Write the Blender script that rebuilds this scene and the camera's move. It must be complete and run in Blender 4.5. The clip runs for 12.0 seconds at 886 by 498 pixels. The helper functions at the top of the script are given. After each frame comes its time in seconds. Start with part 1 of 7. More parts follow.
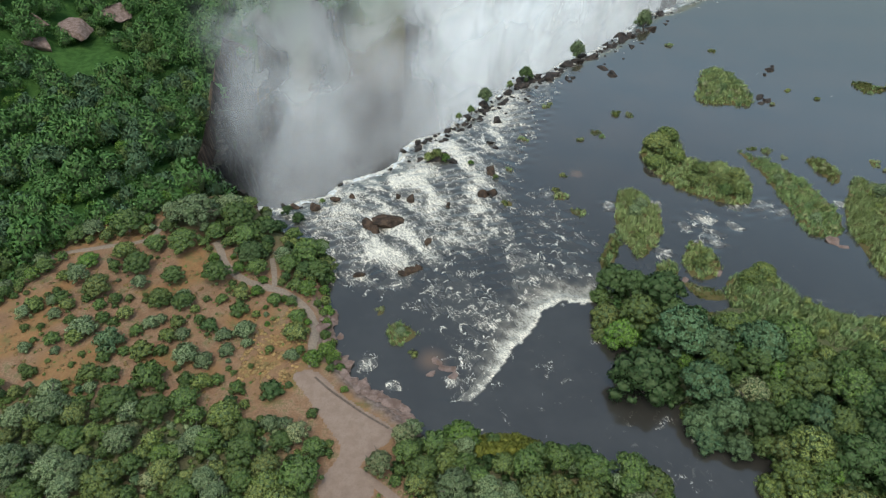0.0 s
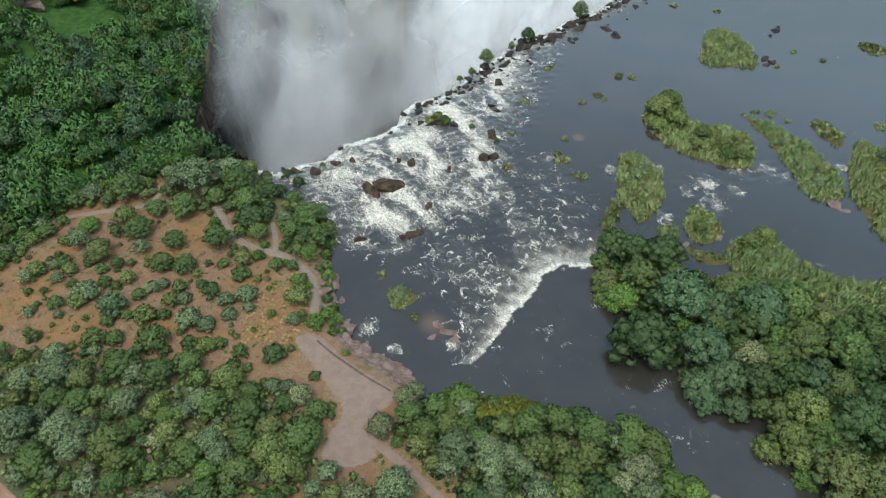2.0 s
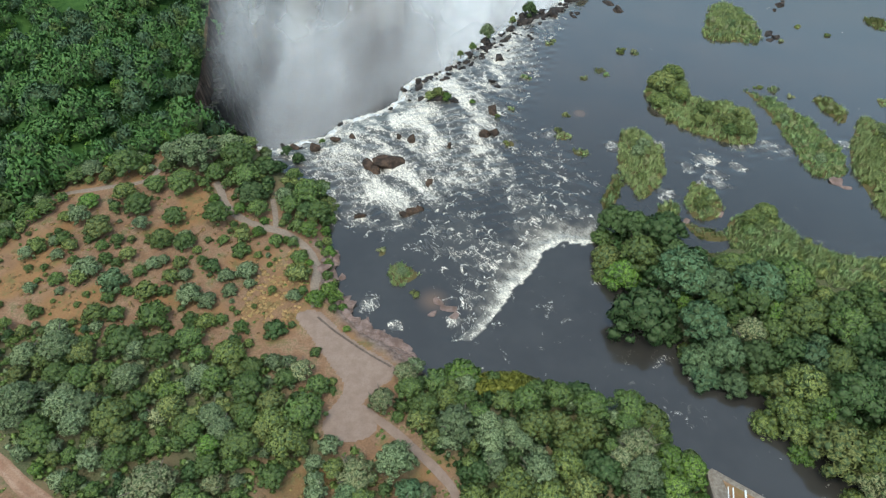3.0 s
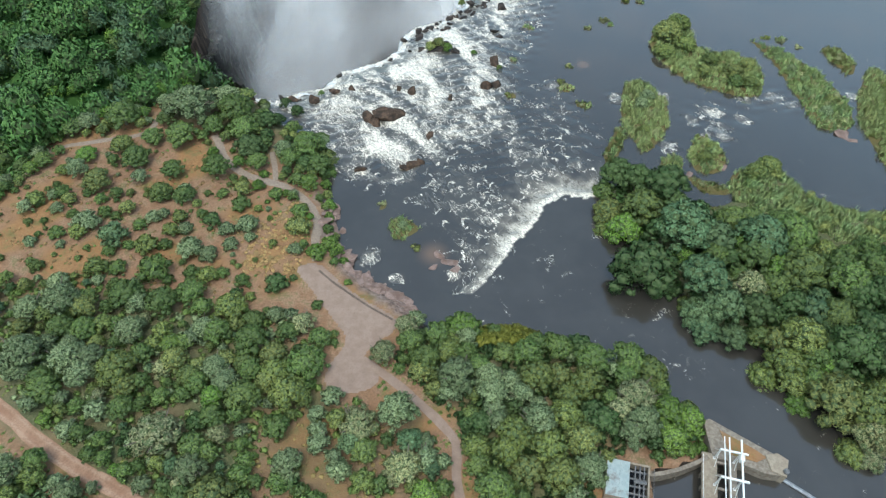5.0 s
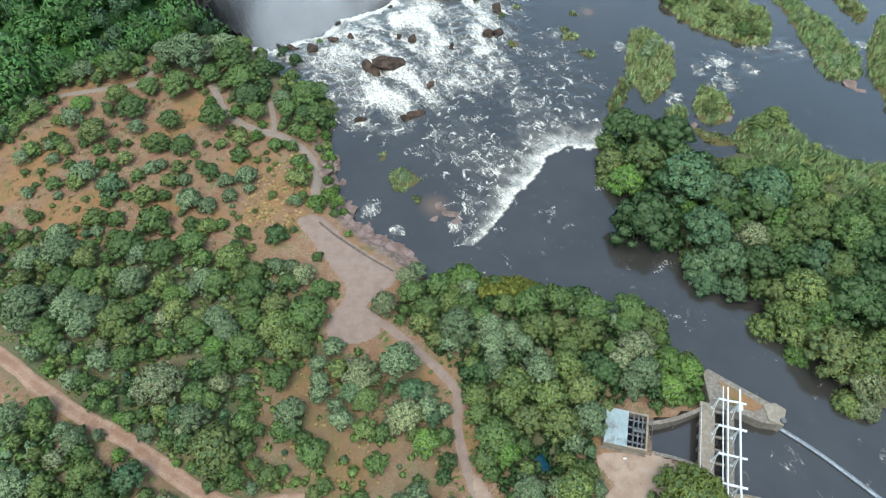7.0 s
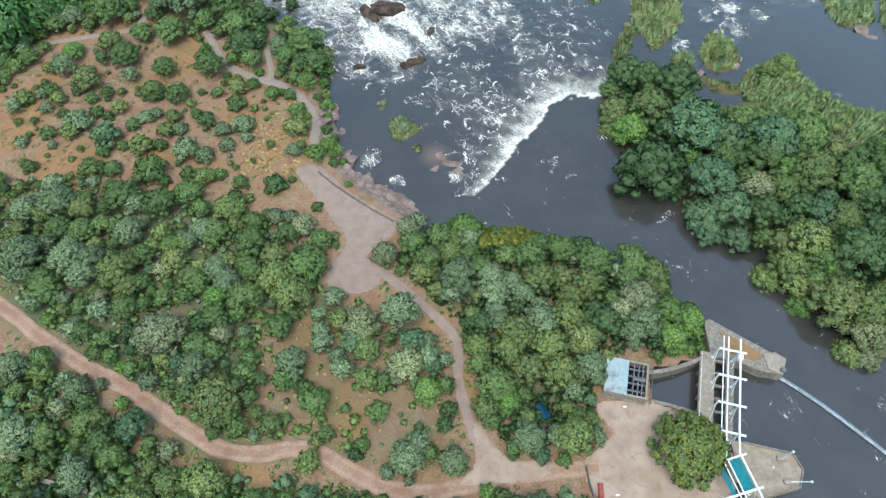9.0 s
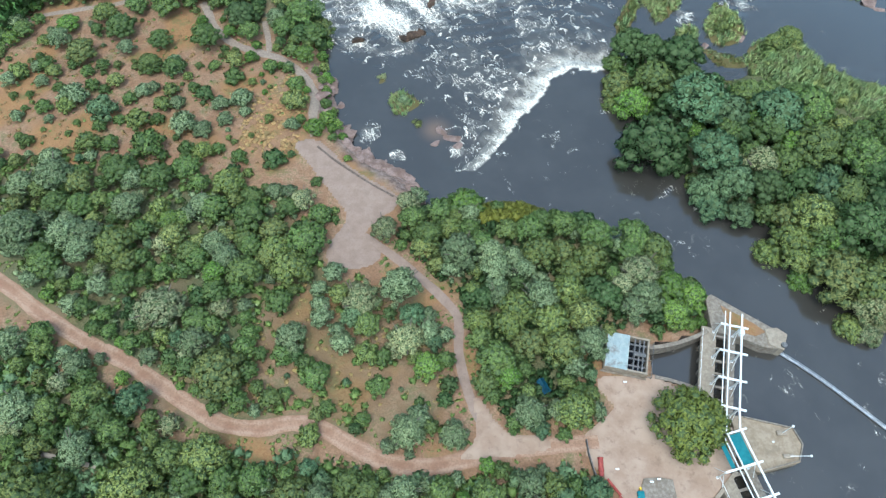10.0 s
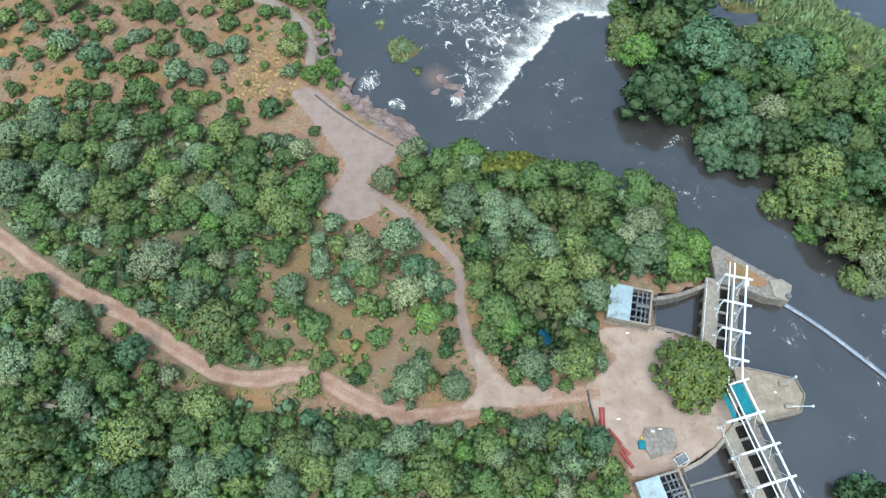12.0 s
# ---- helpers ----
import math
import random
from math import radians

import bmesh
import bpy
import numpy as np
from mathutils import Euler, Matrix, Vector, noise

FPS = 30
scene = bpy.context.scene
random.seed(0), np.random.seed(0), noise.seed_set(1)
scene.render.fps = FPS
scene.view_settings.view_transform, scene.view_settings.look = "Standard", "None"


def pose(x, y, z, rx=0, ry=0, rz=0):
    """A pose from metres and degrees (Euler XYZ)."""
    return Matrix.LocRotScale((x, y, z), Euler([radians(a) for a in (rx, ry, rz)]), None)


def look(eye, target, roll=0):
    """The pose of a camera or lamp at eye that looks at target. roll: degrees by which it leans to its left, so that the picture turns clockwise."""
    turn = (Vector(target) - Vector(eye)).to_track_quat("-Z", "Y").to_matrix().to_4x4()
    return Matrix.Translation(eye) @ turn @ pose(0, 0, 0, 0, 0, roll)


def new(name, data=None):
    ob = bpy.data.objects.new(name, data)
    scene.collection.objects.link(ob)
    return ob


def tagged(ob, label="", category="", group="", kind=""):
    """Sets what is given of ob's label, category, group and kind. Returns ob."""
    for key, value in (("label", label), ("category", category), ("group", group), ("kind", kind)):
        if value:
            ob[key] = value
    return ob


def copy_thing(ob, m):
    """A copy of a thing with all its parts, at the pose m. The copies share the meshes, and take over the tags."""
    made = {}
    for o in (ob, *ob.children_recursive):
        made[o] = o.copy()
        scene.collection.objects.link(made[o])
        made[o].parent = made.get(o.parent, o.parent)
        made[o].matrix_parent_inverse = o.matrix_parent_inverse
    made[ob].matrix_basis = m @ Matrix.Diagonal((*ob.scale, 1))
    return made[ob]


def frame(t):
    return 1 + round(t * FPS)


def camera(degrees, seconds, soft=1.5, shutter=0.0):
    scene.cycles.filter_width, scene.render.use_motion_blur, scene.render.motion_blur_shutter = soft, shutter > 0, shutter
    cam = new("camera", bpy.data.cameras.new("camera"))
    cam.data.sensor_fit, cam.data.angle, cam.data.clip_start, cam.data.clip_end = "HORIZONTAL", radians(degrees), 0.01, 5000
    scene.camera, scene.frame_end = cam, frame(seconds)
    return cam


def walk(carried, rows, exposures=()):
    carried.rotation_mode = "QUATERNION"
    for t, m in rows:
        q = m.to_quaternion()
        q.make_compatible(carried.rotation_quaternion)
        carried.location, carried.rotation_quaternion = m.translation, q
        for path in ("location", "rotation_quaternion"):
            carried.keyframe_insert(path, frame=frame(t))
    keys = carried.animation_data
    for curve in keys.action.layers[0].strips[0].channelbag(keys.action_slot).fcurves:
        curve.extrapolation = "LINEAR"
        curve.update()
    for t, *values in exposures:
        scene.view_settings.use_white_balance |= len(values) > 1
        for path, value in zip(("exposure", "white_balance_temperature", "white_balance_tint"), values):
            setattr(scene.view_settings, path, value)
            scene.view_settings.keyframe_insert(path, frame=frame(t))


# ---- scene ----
cam = camera(66.05, 12.0, 1.25)
# seconds, eye, pitch, roll, yaw
PATH = [
    (0, 0.28, -0.11, 116.03, -42.289, 0.097, -0.155),
    (0.5, 0.26, -0.08, 116.12, -43.025, 0.089, -0.151),
    (1, 0.24, -0.06, 116.17, -43.777, 0.081, -0.128),
    (1.5, 0.22, -0.04, 116.19, -44.534, 0.051, -0.114),
    (2, 0.20, -0.02, 116.18, -45.352, 0.041, -0.097),
    (2.5, 0.18, -0.00, 116.14, -46.327, 0.041, -0.084),
    (3, 0.15, 0.01, 116.07, -47.286, 0.061, -0.091),
    (5, 0.05, 0.02, 115.48, -51.047, 0.007, -0.029),
    (5.5, 0.03, 0.01, 115.26, -51.991, 0.005, -0.003),
    (6, 0.00, 0.00, 115.00, -52.935, 0.014, 0.000),
    (6.5, -0.03, -0.01, 114.71, -53.882, 0.009, 0.017),
    (7, -0.05, -0.03, 114.40, -54.833, 0.006, 0.041),
    (9, -0.17, -0.13, 112.82, -58.609, -0.034, 0.078),
    (9.5, -0.20, -0.16, 112.35, -59.525, -0.032, 0.100),
    (10, -0.23, -0.20, 111.85, -60.444, -0.028, 0.102),
    (10.5, -0.26, -0.23, 111.32, -61.361, -0.051, 0.100),
    (11, -0.30, -0.28, 110.75, -62.251, -0.046, 0.104),
    (11.5, -0.33, -0.32, 110.16, -63.130, -0.074, 0.126),
    (12, -0.36, -0.37, 109.54, -64.000, -0.086, 0.140),
]
walk(cam, [(t, pose(x, y, z, 90 + p, 0, w) @ pose(0, 0, 0, 0, 0, r)) for t, x, y, z, p, r, w in PATH],
     [(0, 0.00, 5900, 1), (3, 0.25, 5720, 0), (6, 0.52, 5520, 0), (9, 0.68, 5280, 0), (12, 0.80, 5150, 0)])
# ---- light ----
world = bpy.data.worlds.new("sky")
scene.world = world
world.use_nodes = True
wn = world.node_tree.nodes
sky = wn.new("ShaderNodeTexSky")
sky.sky_type = "NISHITA"
sky.sun_disc = False
sky.sun_elevation, sky.sun_rotation = radians(72), radians(200)
sky.air_density, sky.dust_density, sky.ozone_density = 2.2, 5.0, 0.8
wn["Background"].inputs["Strength"].default_value = 0.15
world.node_tree.links.new(sky.outputs["Color"], wn["Background"].inputs["Color"])
sun = new("sun", bpy.data.lights.new("sun", "SUN"))
sun.data.energy, sun.data.angle, sun.data.color = 0.75, radians(28), (1.0, 0.98, 0.95)
sun.matrix_world = look((0, 0, 300), (33, 92, 0))

# ---- materials ----


class Mat:
    """A node material with short calls for the nodes used here."""

    def __init__(self, name, rough=0.8, metal=0.0, spec=0.3):
        self.m = bpy.data.materials.new(name)
        self.m.use_nodes = True
        self.t = self.m.node_tree
        self.b = self.t.nodes["Principled BSDF"]
        self.b.inputs["Roughness"].default_value = rough
        self.b.inputs["Metallic"].default_value = metal
        self.b.inputs["Specular IOR Level"].default_value = spec
        self.pos = None

    def node(self, kind, **sets):
        n = self.t.nodes.new(kind)
        for k, v in sets.items():
            setattr(n, k, v)
        return n

    def put(self, socket, v):
        if isinstance(v, bpy.types.NodeSocket):
            self.t.links.new(v, socket)
        else:
            socket.default_value = v

    def where(self, world_space=True):
        if world_space:
            return self.node("ShaderNodeNewGeometry").outputs["Position"]
        return self.node("ShaderNodeTexCoord").outputs["Object"]

    def scaled(self, vec, sx, sy, sz, rot=0.0):
        # the x axis of the scaled space points at rot degrees
        n = self.node("ShaderNodeMapping", vector_type="TEXTURE")
        self.put(n.inputs["Vector"], vec)
        n.inputs["Scale"].default_value = (1 / sx, 1 / sy, 1 / sz)
        n.inputs["Rotation"].default_value = (0, 0, radians(rot))
        return n.outputs["Vector"]

    def noise(self, vec, scale, detail=4.0, rough=0.55, distort=0.0):
        n = self.node("ShaderNodeTexNoise")
        self.put(n.inputs["Vector"], vec)
        n.inputs["Scale"].default_value, n.inputs["Detail"].default_value = scale, detail
        n.inputs["Roughness"].default_value, n.inputs["Distortion"].default_value = rough, distort
        return n.outputs["Fac"]

    def ramp(self, v, lo, hi, a=0.0, b=1.0):
        n = self.node("ShaderNodeMapRange", interpolation_type="SMOOTHSTEP")
        self.put(n.inputs["Value"], v)
        for k, x in (("From Min", lo), ("From Max", hi), ("To Min", a), ("To Max", b)):
            self.put(n.inputs[k], x)
        return n.outputs["Result"]

    def math(self, op, a, b=0.0):
        n = self.node("ShaderNodeMath", operation=op)
        self.put(n.inputs[0], a)
        self.put(n.inputs[1], b)
        return n.outputs[0]

    def mix(self, f, a, b, blend="MIX"):
        n = self.node("ShaderNodeMix", data_type="RGBA", blend_type=blend)
        self.put(n.inputs[0], f)
        for s, v in ((n.inputs[6], a), (n.inputs[7], b)):
            self.put(s, (*v, 1.0) if isinstance(v, tuple) and len(v) == 3 else v)
        return n.outputs[2]

    def attr(self, name):
        return self.node("ShaderNodeAttribute", attribute_name=name).outputs["Fac"]

    def color(self, v):
        self.put(self.b.inputs["Base Color"], (*v, 1.0) if isinstance(v, tuple) else v)
        return self

    def bump(self, h, strength=0.5, dist=0.1):
        n = self.node("ShaderNodeBump")
        n.inputs["Strength"].default_value, n.inputs["Distance"].default_value = strength, dist
        self.put(n.inputs["Height"], h)
        self.put(self.b.inputs["Normal"], n.outputs["Normal"])
        return self


def leaf_material(name, dark, light, other):
    k = Mat(name, 0.55, 0.0, 0.25)
    geo = k.node("ShaderNodeNewGeometry")
    info = k.node("ShaderNodeObjectInfo")
    c = k.mix(geo.outputs["Random Per Island"], dark, light)
    c = k.mix(k.ramp(info.outputs["Random"], 0.45, 1.0, 0.0, 0.75), c, other)
    tips = k.noise(k.where(), 0.8, 3.0)
    c = k.mix(k.ramp(tips, 0.42, 0.72, 0.0, 0.5), c, other)
    shade = k.ramp(k.math("FRACT", k.math("MULTIPLY", info.outputs["Random"], 7.31)), 0.0, 1.0, 0.76, 1.24)
    tone = k.node("ShaderNodeHueSaturation")
    k.put(tone.inputs["Value"], shade)
    k.put(tone.inputs["Color"], c)
    k.color(tone.outputs[0])
    k.b.inputs["Transmission Weight"].default_value = 0.0
    k.b.inputs["Subsurface Weight"].default_value = 0.0
    return k.m


LEAF = {
    "deep": leaf_material("deep_green_leaves", (0.035, 0.072, 0.022), (0.077, 0.136, 0.039), (0.097, 0.142, 0.044)),
    "mid": leaf_material("green_leaves", (0.082, 0.142, 0.034), (0.159, 0.234, 0.061), (0.202, 0.243, 0.067)),
    "sage": leaf_material("grey_green_leaves", (0.160, 0.215, 0.104), (0.267, 0.326, 0.170), (0.256, 0.304, 0.148)),
    "olive": leaf_material("olive_leaves", (0.137, 0.182, 0.038), (0.234, 0.278, 0.076), (0.252, 0.270, 0.085)),
    "blue": leaf_material("blue_green_leaves", (0.070, 0.134, 0.060), (0.136, 0.220, 0.109), (0.150, 0.212, 0.097)),
    "bright": leaf_material("fresh_green_leaves", (0.102, 0.198, 0.027), (0.182, 0.305, 0.052), (0.213, 0.301, 0.059)),
    "pale": leaf_material("pale_dusty_leaves", (0.230, 0.249, 0.123), (0.363, 0.370, 0.199), (0.319, 0.325, 0.146)),
    "jungle": leaf_material("rainforest_leaves", (0.056, 0.138, 0.032), (0.100, 0.200, 0.048), (0.125, 0.205, 0.062)),
    "reed": leaf_material("reed_blades", (0.297, 0.372, 0.127), (0.506, 0.576, 0.247), (0.319, 0.456, 0.172)),
    "sedge": leaf_material("pale_green_sedge", (0.220, 0.360, 0.138), (0.374, 0.540, 0.253), (0.396, 0.480, 0.196)),
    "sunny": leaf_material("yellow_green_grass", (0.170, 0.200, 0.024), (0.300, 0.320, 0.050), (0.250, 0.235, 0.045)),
    "bronze": leaf_material("glossy_dark_olive_leaves", (0.113, 0.163, 0.024), (0.218, 0.281, 0.050), (0.247, 0.275, 0.055)),
    "straw": leaf_material("dry_grass_blades", (0.250, 0.150, 0.060), (0.380, 0.245, 0.105), (0.230, 0.200, 0.070)),
}

# darker core colour that paints in the shade between a crown's lobes
k = Mat("crown_shade_core", 0.95)
CROWN_SHADE = k.color(k.mix(k.noise(k.where(), 2.0, 3.0), (0.058, 0.088, 0.034), (0.105, 0.142, 0.058))).m
k = Mat("bark", 0.9)
p = k.where(False)
k.color(k.mix(k.noise(k.scaled(p, 6, 6, 1.2), 1.5), (0.10, 0.075, 0.055), (0.26, 0.22, 0.18)))
BARK = k.bump(k.noise(k.scaled(p, 8, 8, 1.5), 2.0), 0.7).m

k = Mat("dry_soil_and_litter", 0.95, 0.0, 0.15)
p = k.where()
big, mid, fine = k.noise(p, 0.045, 3.0), k.noise(p, 0.28, 4.0, 0.6), k.noise(p, 2.6, 5.0, 0.65)
soil = k.mix(k.ramp(mid, 0.35, 0.68), (0.255, 0.148, 0.084), (0.340, 0.224, 0.148))
soil = k.mix(k.ramp(fine, 0.38, 0.66, 0.0, 0.75), soil, (0.165, 0.098, 0.054))
ochre = k.mix(k.ramp(fine, 0.4, 0.65), (0.240, 0.126, 0.050), (0.325, 0.190, 0.086))
soil = k.mix(k.ramp(k.noise(p, 0.07, 3.0), 0.50, 0.62, 0.0, 0.85), soil, ochre)
weeds = k.mix(k.ramp(fine, 0.35, 0.7), (0.075, 0.090, 0.028), (0.155, 0.160, 0.060))
soil = k.mix(k.ramp(k.math("ADD", mid, k.math("MULTIPLY", fine, 0.5)), 0.76, 0.95, 0.0, 0.70), soil, weeds)
litter = k.mix(k.ramp(fine, 0.3, 0.7), (0.062, 0.078, 0.032), (0.150, 0.145, 0.076))
c = k.mix(k.attr("woods"), soil, litter)
green = k.mix(k.ramp(mid, 0.3, 0.7), (0.030, 0.072, 0.014), (0.064, 0.125, 0.028))
c = k.mix(k.attr("gorge"), c, green)
rock = k.mix(k.ramp(k.noise(k.scaled(p, 1, 1, 0.15), 0.6, 5.0, 0.65), 0.35, 0.7), (0.012, 0.010, 0.009), (0.075, 0.055, 0.042))
nz = k.node("ShaderNodeSeparateXYZ")
k.put(nz.inputs[0], k.node("ShaderNodeNewGeometry").outputs["True Normal"])
pink = k.mix(k.ramp(k.noise(p, 0.9, 5.0, 0.7), 0.35, 0.68), (0.12, 0.085, 0.07), (0.30, 0.225, 0.19))
c = k.mix(k.attr("shelf"), c, pink)
c = k.mix(k.attr("pit"), c, rock)
c = k.mix(k.ramp(k.math("ADD", nz.outputs[2], k.math("MULTIPLY", mid, 0.2)), 0.52, 0.66, 1.0, 0.0), c, rock)
SOIL = k.color(c).bump(k.math("ADD", k.math("MULTIPLY", mid, 2.0), fine), 0.6, 0.25).m

k = Mat("trodden_earth", 0.95, 0.0, 0.15)
p = k.where()
mid, fine = k.noise(p, 0.35, 4.0, 0.6), k.noise(p, 3.2, 5.0, 0.65)
c = k.mix(k.ramp(mid, 0.35, 0.65), (0.265, 0.152, 0.096), (0.345, 0.218, 0.146))
c = k.mix(k.math("MULTIPLY", k.attr("rut"), k.ramp(mid, 0.3, 0.6, 0.25, 0.9)), c, (0.40, 0.275, 0.195))
c = k.mix(k.ramp(fine, 0.4, 0.72, 0.0, 0.6), c, (0.175, 0.105, 0.07))
TRACK = k.color(c).bump(fine, 0.4, 0.06).m

k = Mat("grey_gravel_path", 0.95, 0.0, 0.15)
p = k.where()
mid, fine = k.noise(p, 0.5, 4.0, 0.6), k.noise(p, 4.0, 5.0, 0.65)
c = k.mix(k.ramp(mid, 0.35, 0.65), (0.250, 0.178, 0.138), (0.295, 0.218, 0.172))
GRAVEL = k.color(k.mix(k.ramp(fine, 0.45, 0.75, 0.0, 0.5), c, (0.15, 0.108, 0.08))).bump(fine, 0.4, 0.06).m

k = Mat("pale_sand_yard", 0.95, 0.0, 0.15)
p = k.where()
mid, fine = k.noise(p, 0.22, 4.0, 0.6), k.noise(p, 3.0, 5.0, 0.65)
c = k.mix(k.ramp(mid, 0.35, 0.65), (0.300, 0.208, 0.148), (0.385, 0.285, 0.212))
c = k.mix(k.ramp(k.noise(p, 0.6, 5.0, 0.7), 0.5, 0.72, 0.0, 0.55), c, (0.18, 0.12, 0.088))
SAND = k.color(c).bump(fine, 0.3, 0.05).m

k = Mat("dark_basalt", 0.8, 0.0, 0.35)
p = k.where()
mid, fine = k.noise(p, 0.7, 5.0, 0.65), k.noise(p, 4.0, 5.0, 0.7)
c = k.mix(k.ramp(mid, 0.38, 0.65), (0.016, 0.014, 0.013), (0.070, 0.052, 0.042))
c = k.mix(k.ramp(fine, 0.55, 0.72, 0.0, 0.6), c, (0.14, 0.095, 0.07))
BASALT = k.color(c).bump(fine, 0.9, 0.15).m

k = Mat("brown_boulder", 0.85, 0.0, 0.3)
p = k.where()
mid, fine = k.noise(p, 0.6, 5.0, 0.65), k.noise(p, 3.0, 5.0, 0.7)
c = k.mix(k.ramp(mid, 0.36, 0.64), (0.030, 0.021, 0.015), (0.105, 0.066, 0.043))
BROWNROCK = k.color(k.mix(k.ramp(fine, 0.5, 0.7, 0.0, 0.6), c, (0.03, 0.022, 0.018))).bump(fine, 0.9, 0.15).m

k = Mat("pinkish_bank_rock", 0.9, 0.0, 0.25)
p = k.where()
mid, fine = k.noise(p, 0.6, 5.0, 0.65), k.noise(p, 3.5, 5.0, 0.7)
c = k.mix(k.ramp(mid, 0.35, 0.68), (0.15, 0.10, 0.08), (0.29, 0.21, 0.18))
c = k.mix(k.ramp(fine, 0.5, 0.75, 0.0, 0.7), c, (0.12, 0.075, 0.055))
PINKROCK = k.color(c).bump(fine, 0.9, 0.12).m

k = Mat("river_water", 0.06, 0.0, 0.5)
p = k.where()
grain = k.node("ShaderNodeTexNoise")
k.put(grain.inputs["Vector"], p)
grain.inputs["Scale"].default_value, grain.inputs["Detail"].default_value, grain.inputs["Roughness"].default_value = 0.42, 4.0, 0.62


def vector(op, a, b):
    n = k.node("ShaderNodeVectorMath", operation=op)
    k.put(n.inputs[0], a)
    k.put(n.inputs[1], b)
    return n.outputs["Value"] if op in ("LENGTH", "DOT_PRODUCT") else n.outputs["Vector"]


def warped(amount):
    """The place, pushed about by eddies."""
    return vector("ADD", p, vector("MULTIPLY", vector("SUBTRACT", grain.outputs["Color"], (0.5, 0.5, 0.5)), (amount, amount, 0.0)))


def cells(vec, sx, sy, rot):
    q = vector("MULTIPLY", k.scaled(vec, sx, sy, 1.0, rot), (1.0, 1.0, 0.0))
    v = k.node("ShaderNodeTexVoronoi", voronoi_dimensions="2D", feature="F1")
    k.put(v.inputs["Vector"], q)
    v.inputs["Scale"].default_value = 1.0
    return q, v


def wavelets(vec, sx, sy, rot, share):
    """Short curved crests, one in some of the cells."""
    q, v = cells(vec, sx, sy, rot)
    off = vector("SUBTRACT", q, v.outputs["Position"])
    far = vector("LENGTH", off, (0, 0, 0))
    tone = k.node("ShaderNodeSeparateColor")
    k.put(tone.inputs[0], v.outputs["Color"])
    ring = k.math("ABSOLUTE", k.math("SUBTRACT", far, k.math("ADD", k.math("MULTIPLY", tone.outputs[1], 0.20), 0.16)))
    front = k.math("DIVIDE", vector("DOT_PRODUCT", off, (0.85, 0.5, 0.0)), k.math("MAXIMUM", far, 0.01))
    line = k.math("MULTIPLY", k.ramp(ring, 0.015, 0.10, 1.0, 0.0), k.ramp(front, -0.25, 0.6))
    return k.math("MULTIPLY", line, k.ramp(k.math("SUBTRACT", share, tone.outputs[0]), -0.02, 0.12))


dens = k.attr("foam")
patchy = k.noise(k.scaled(p, 0.55, 1.15, 1.0, 128), 0.10, 4.0, 0.55, 0.7)
dens = k.math("MULTIPLY", dens, k.ramp(patchy, 0.34, 0.64, 0.58, 1.19))
fine = k.noise(k.scaled(p, 0.55, 1.3, 1.0, 130), 2.2, 4.0, 0.65, 0.8)
n3 = k.noise(p, 4.6, 4.0, 0.7, 0.4)
wob = k.math("MULTIPLY", k.math("SUBTRACT", k.math("ADD", k.math("MULTIPLY", fine, 0.6), k.math("MULTIPLY", n3, 0.4)), 0.5), 0.9)


def lace(amount, sx, sy, rot, bias):
    """White water torn into a net, closing up where it is thick."""
    _, v = cells(warped(amount), sx, sy, rot)
    th = k.math("SUBTRACT", bias, k.math("MULTIPLY", dens, 0.80))
    return k.ramp(k.math("SUBTRACT", k.math("ADD", v.outputs["Distance"], wob), th), -0.07, 0.20)


strand = k.ramp(k.math("ADD", k.math("MULTIPLY", fine, 0.6), k.math("MULTIPLY", n3, 0.4)), 0.38, 0.62, 0.30, 1.0)
net = k.math("MULTIPLY", k.ramp(lace(6.5, 0.12, 0.30, 128, 1.12), 0.0, 1.0), k.ramp(lace(4.0, 0.30, 0.56, 140, 1.0), 0.0, 1.0, 0.10, 1.0))
net = k.math("MULTIPLY", net, strand)
small = k.math("MULTIPLY", lace(4.0, 0.36, 0.75, 122, 1.38), strand)
share = k.ramp(dens, 0.18, 0.75, 0.0, 0.70)
hooks = k.math("MAXIMUM", wavelets(warped(5.0), 0.20, 0.30, 100, share), wavelets(warped(3.6), 0.36, 0.52, 70, k.math("MULTIPLY", share, 0.8)))
# torn filaments, bunched together
eddy = k.noise(k.scaled(p, 0.55, 1.0, 1.0, 118), 0.55, 3.0, 0.55, 2.2)
thread = k.ramp(k.math("ABSOLUTE", k.math("SUBTRACT", eddy, 0.5)), 0.004, 0.045, 1.0, 0.0)
bunch = k.ramp(k.math("ADD", k.noise(p, 0.30, 3.0, 0.5, 0.8), k.math("MULTIPLY", dens, 0.42)), 0.69, 0.82)
hooks = k.math("MAXIMUM", hooks, k.math("MULTIPLY", thread, bunch))
flecks = k.math("MULTIPLY", wavelets(warped(3.0), 0.22, 0.34, 60, k.ramp(dens, 0.12, 0.5, 0.0, 0.16)), 0.8)
hooks = k.math("MULTIPLY", k.math("MAXIMUM", hooks, flecks), k.ramp(fine, 0.36, 0.56, 0.12, 0.95))
thick = k.math("MULTIPLY", k.ramp(k.math("ADD", dens, wob), 0.80, 1.18), k.ramp(lace(5.0, 0.16, 0.50, 120, 0.92), 0.0, 0.8, 0.25, 1.0))
thick = k.math("MULTIPLY", thick, k.ramp(strand, 0.3, 1.0, 0.55, 1.0))
foam = k.math("MAXIMUM", k.math("MAXIMUM", k.math("MAXIMUM", net, thick), small), hooks)
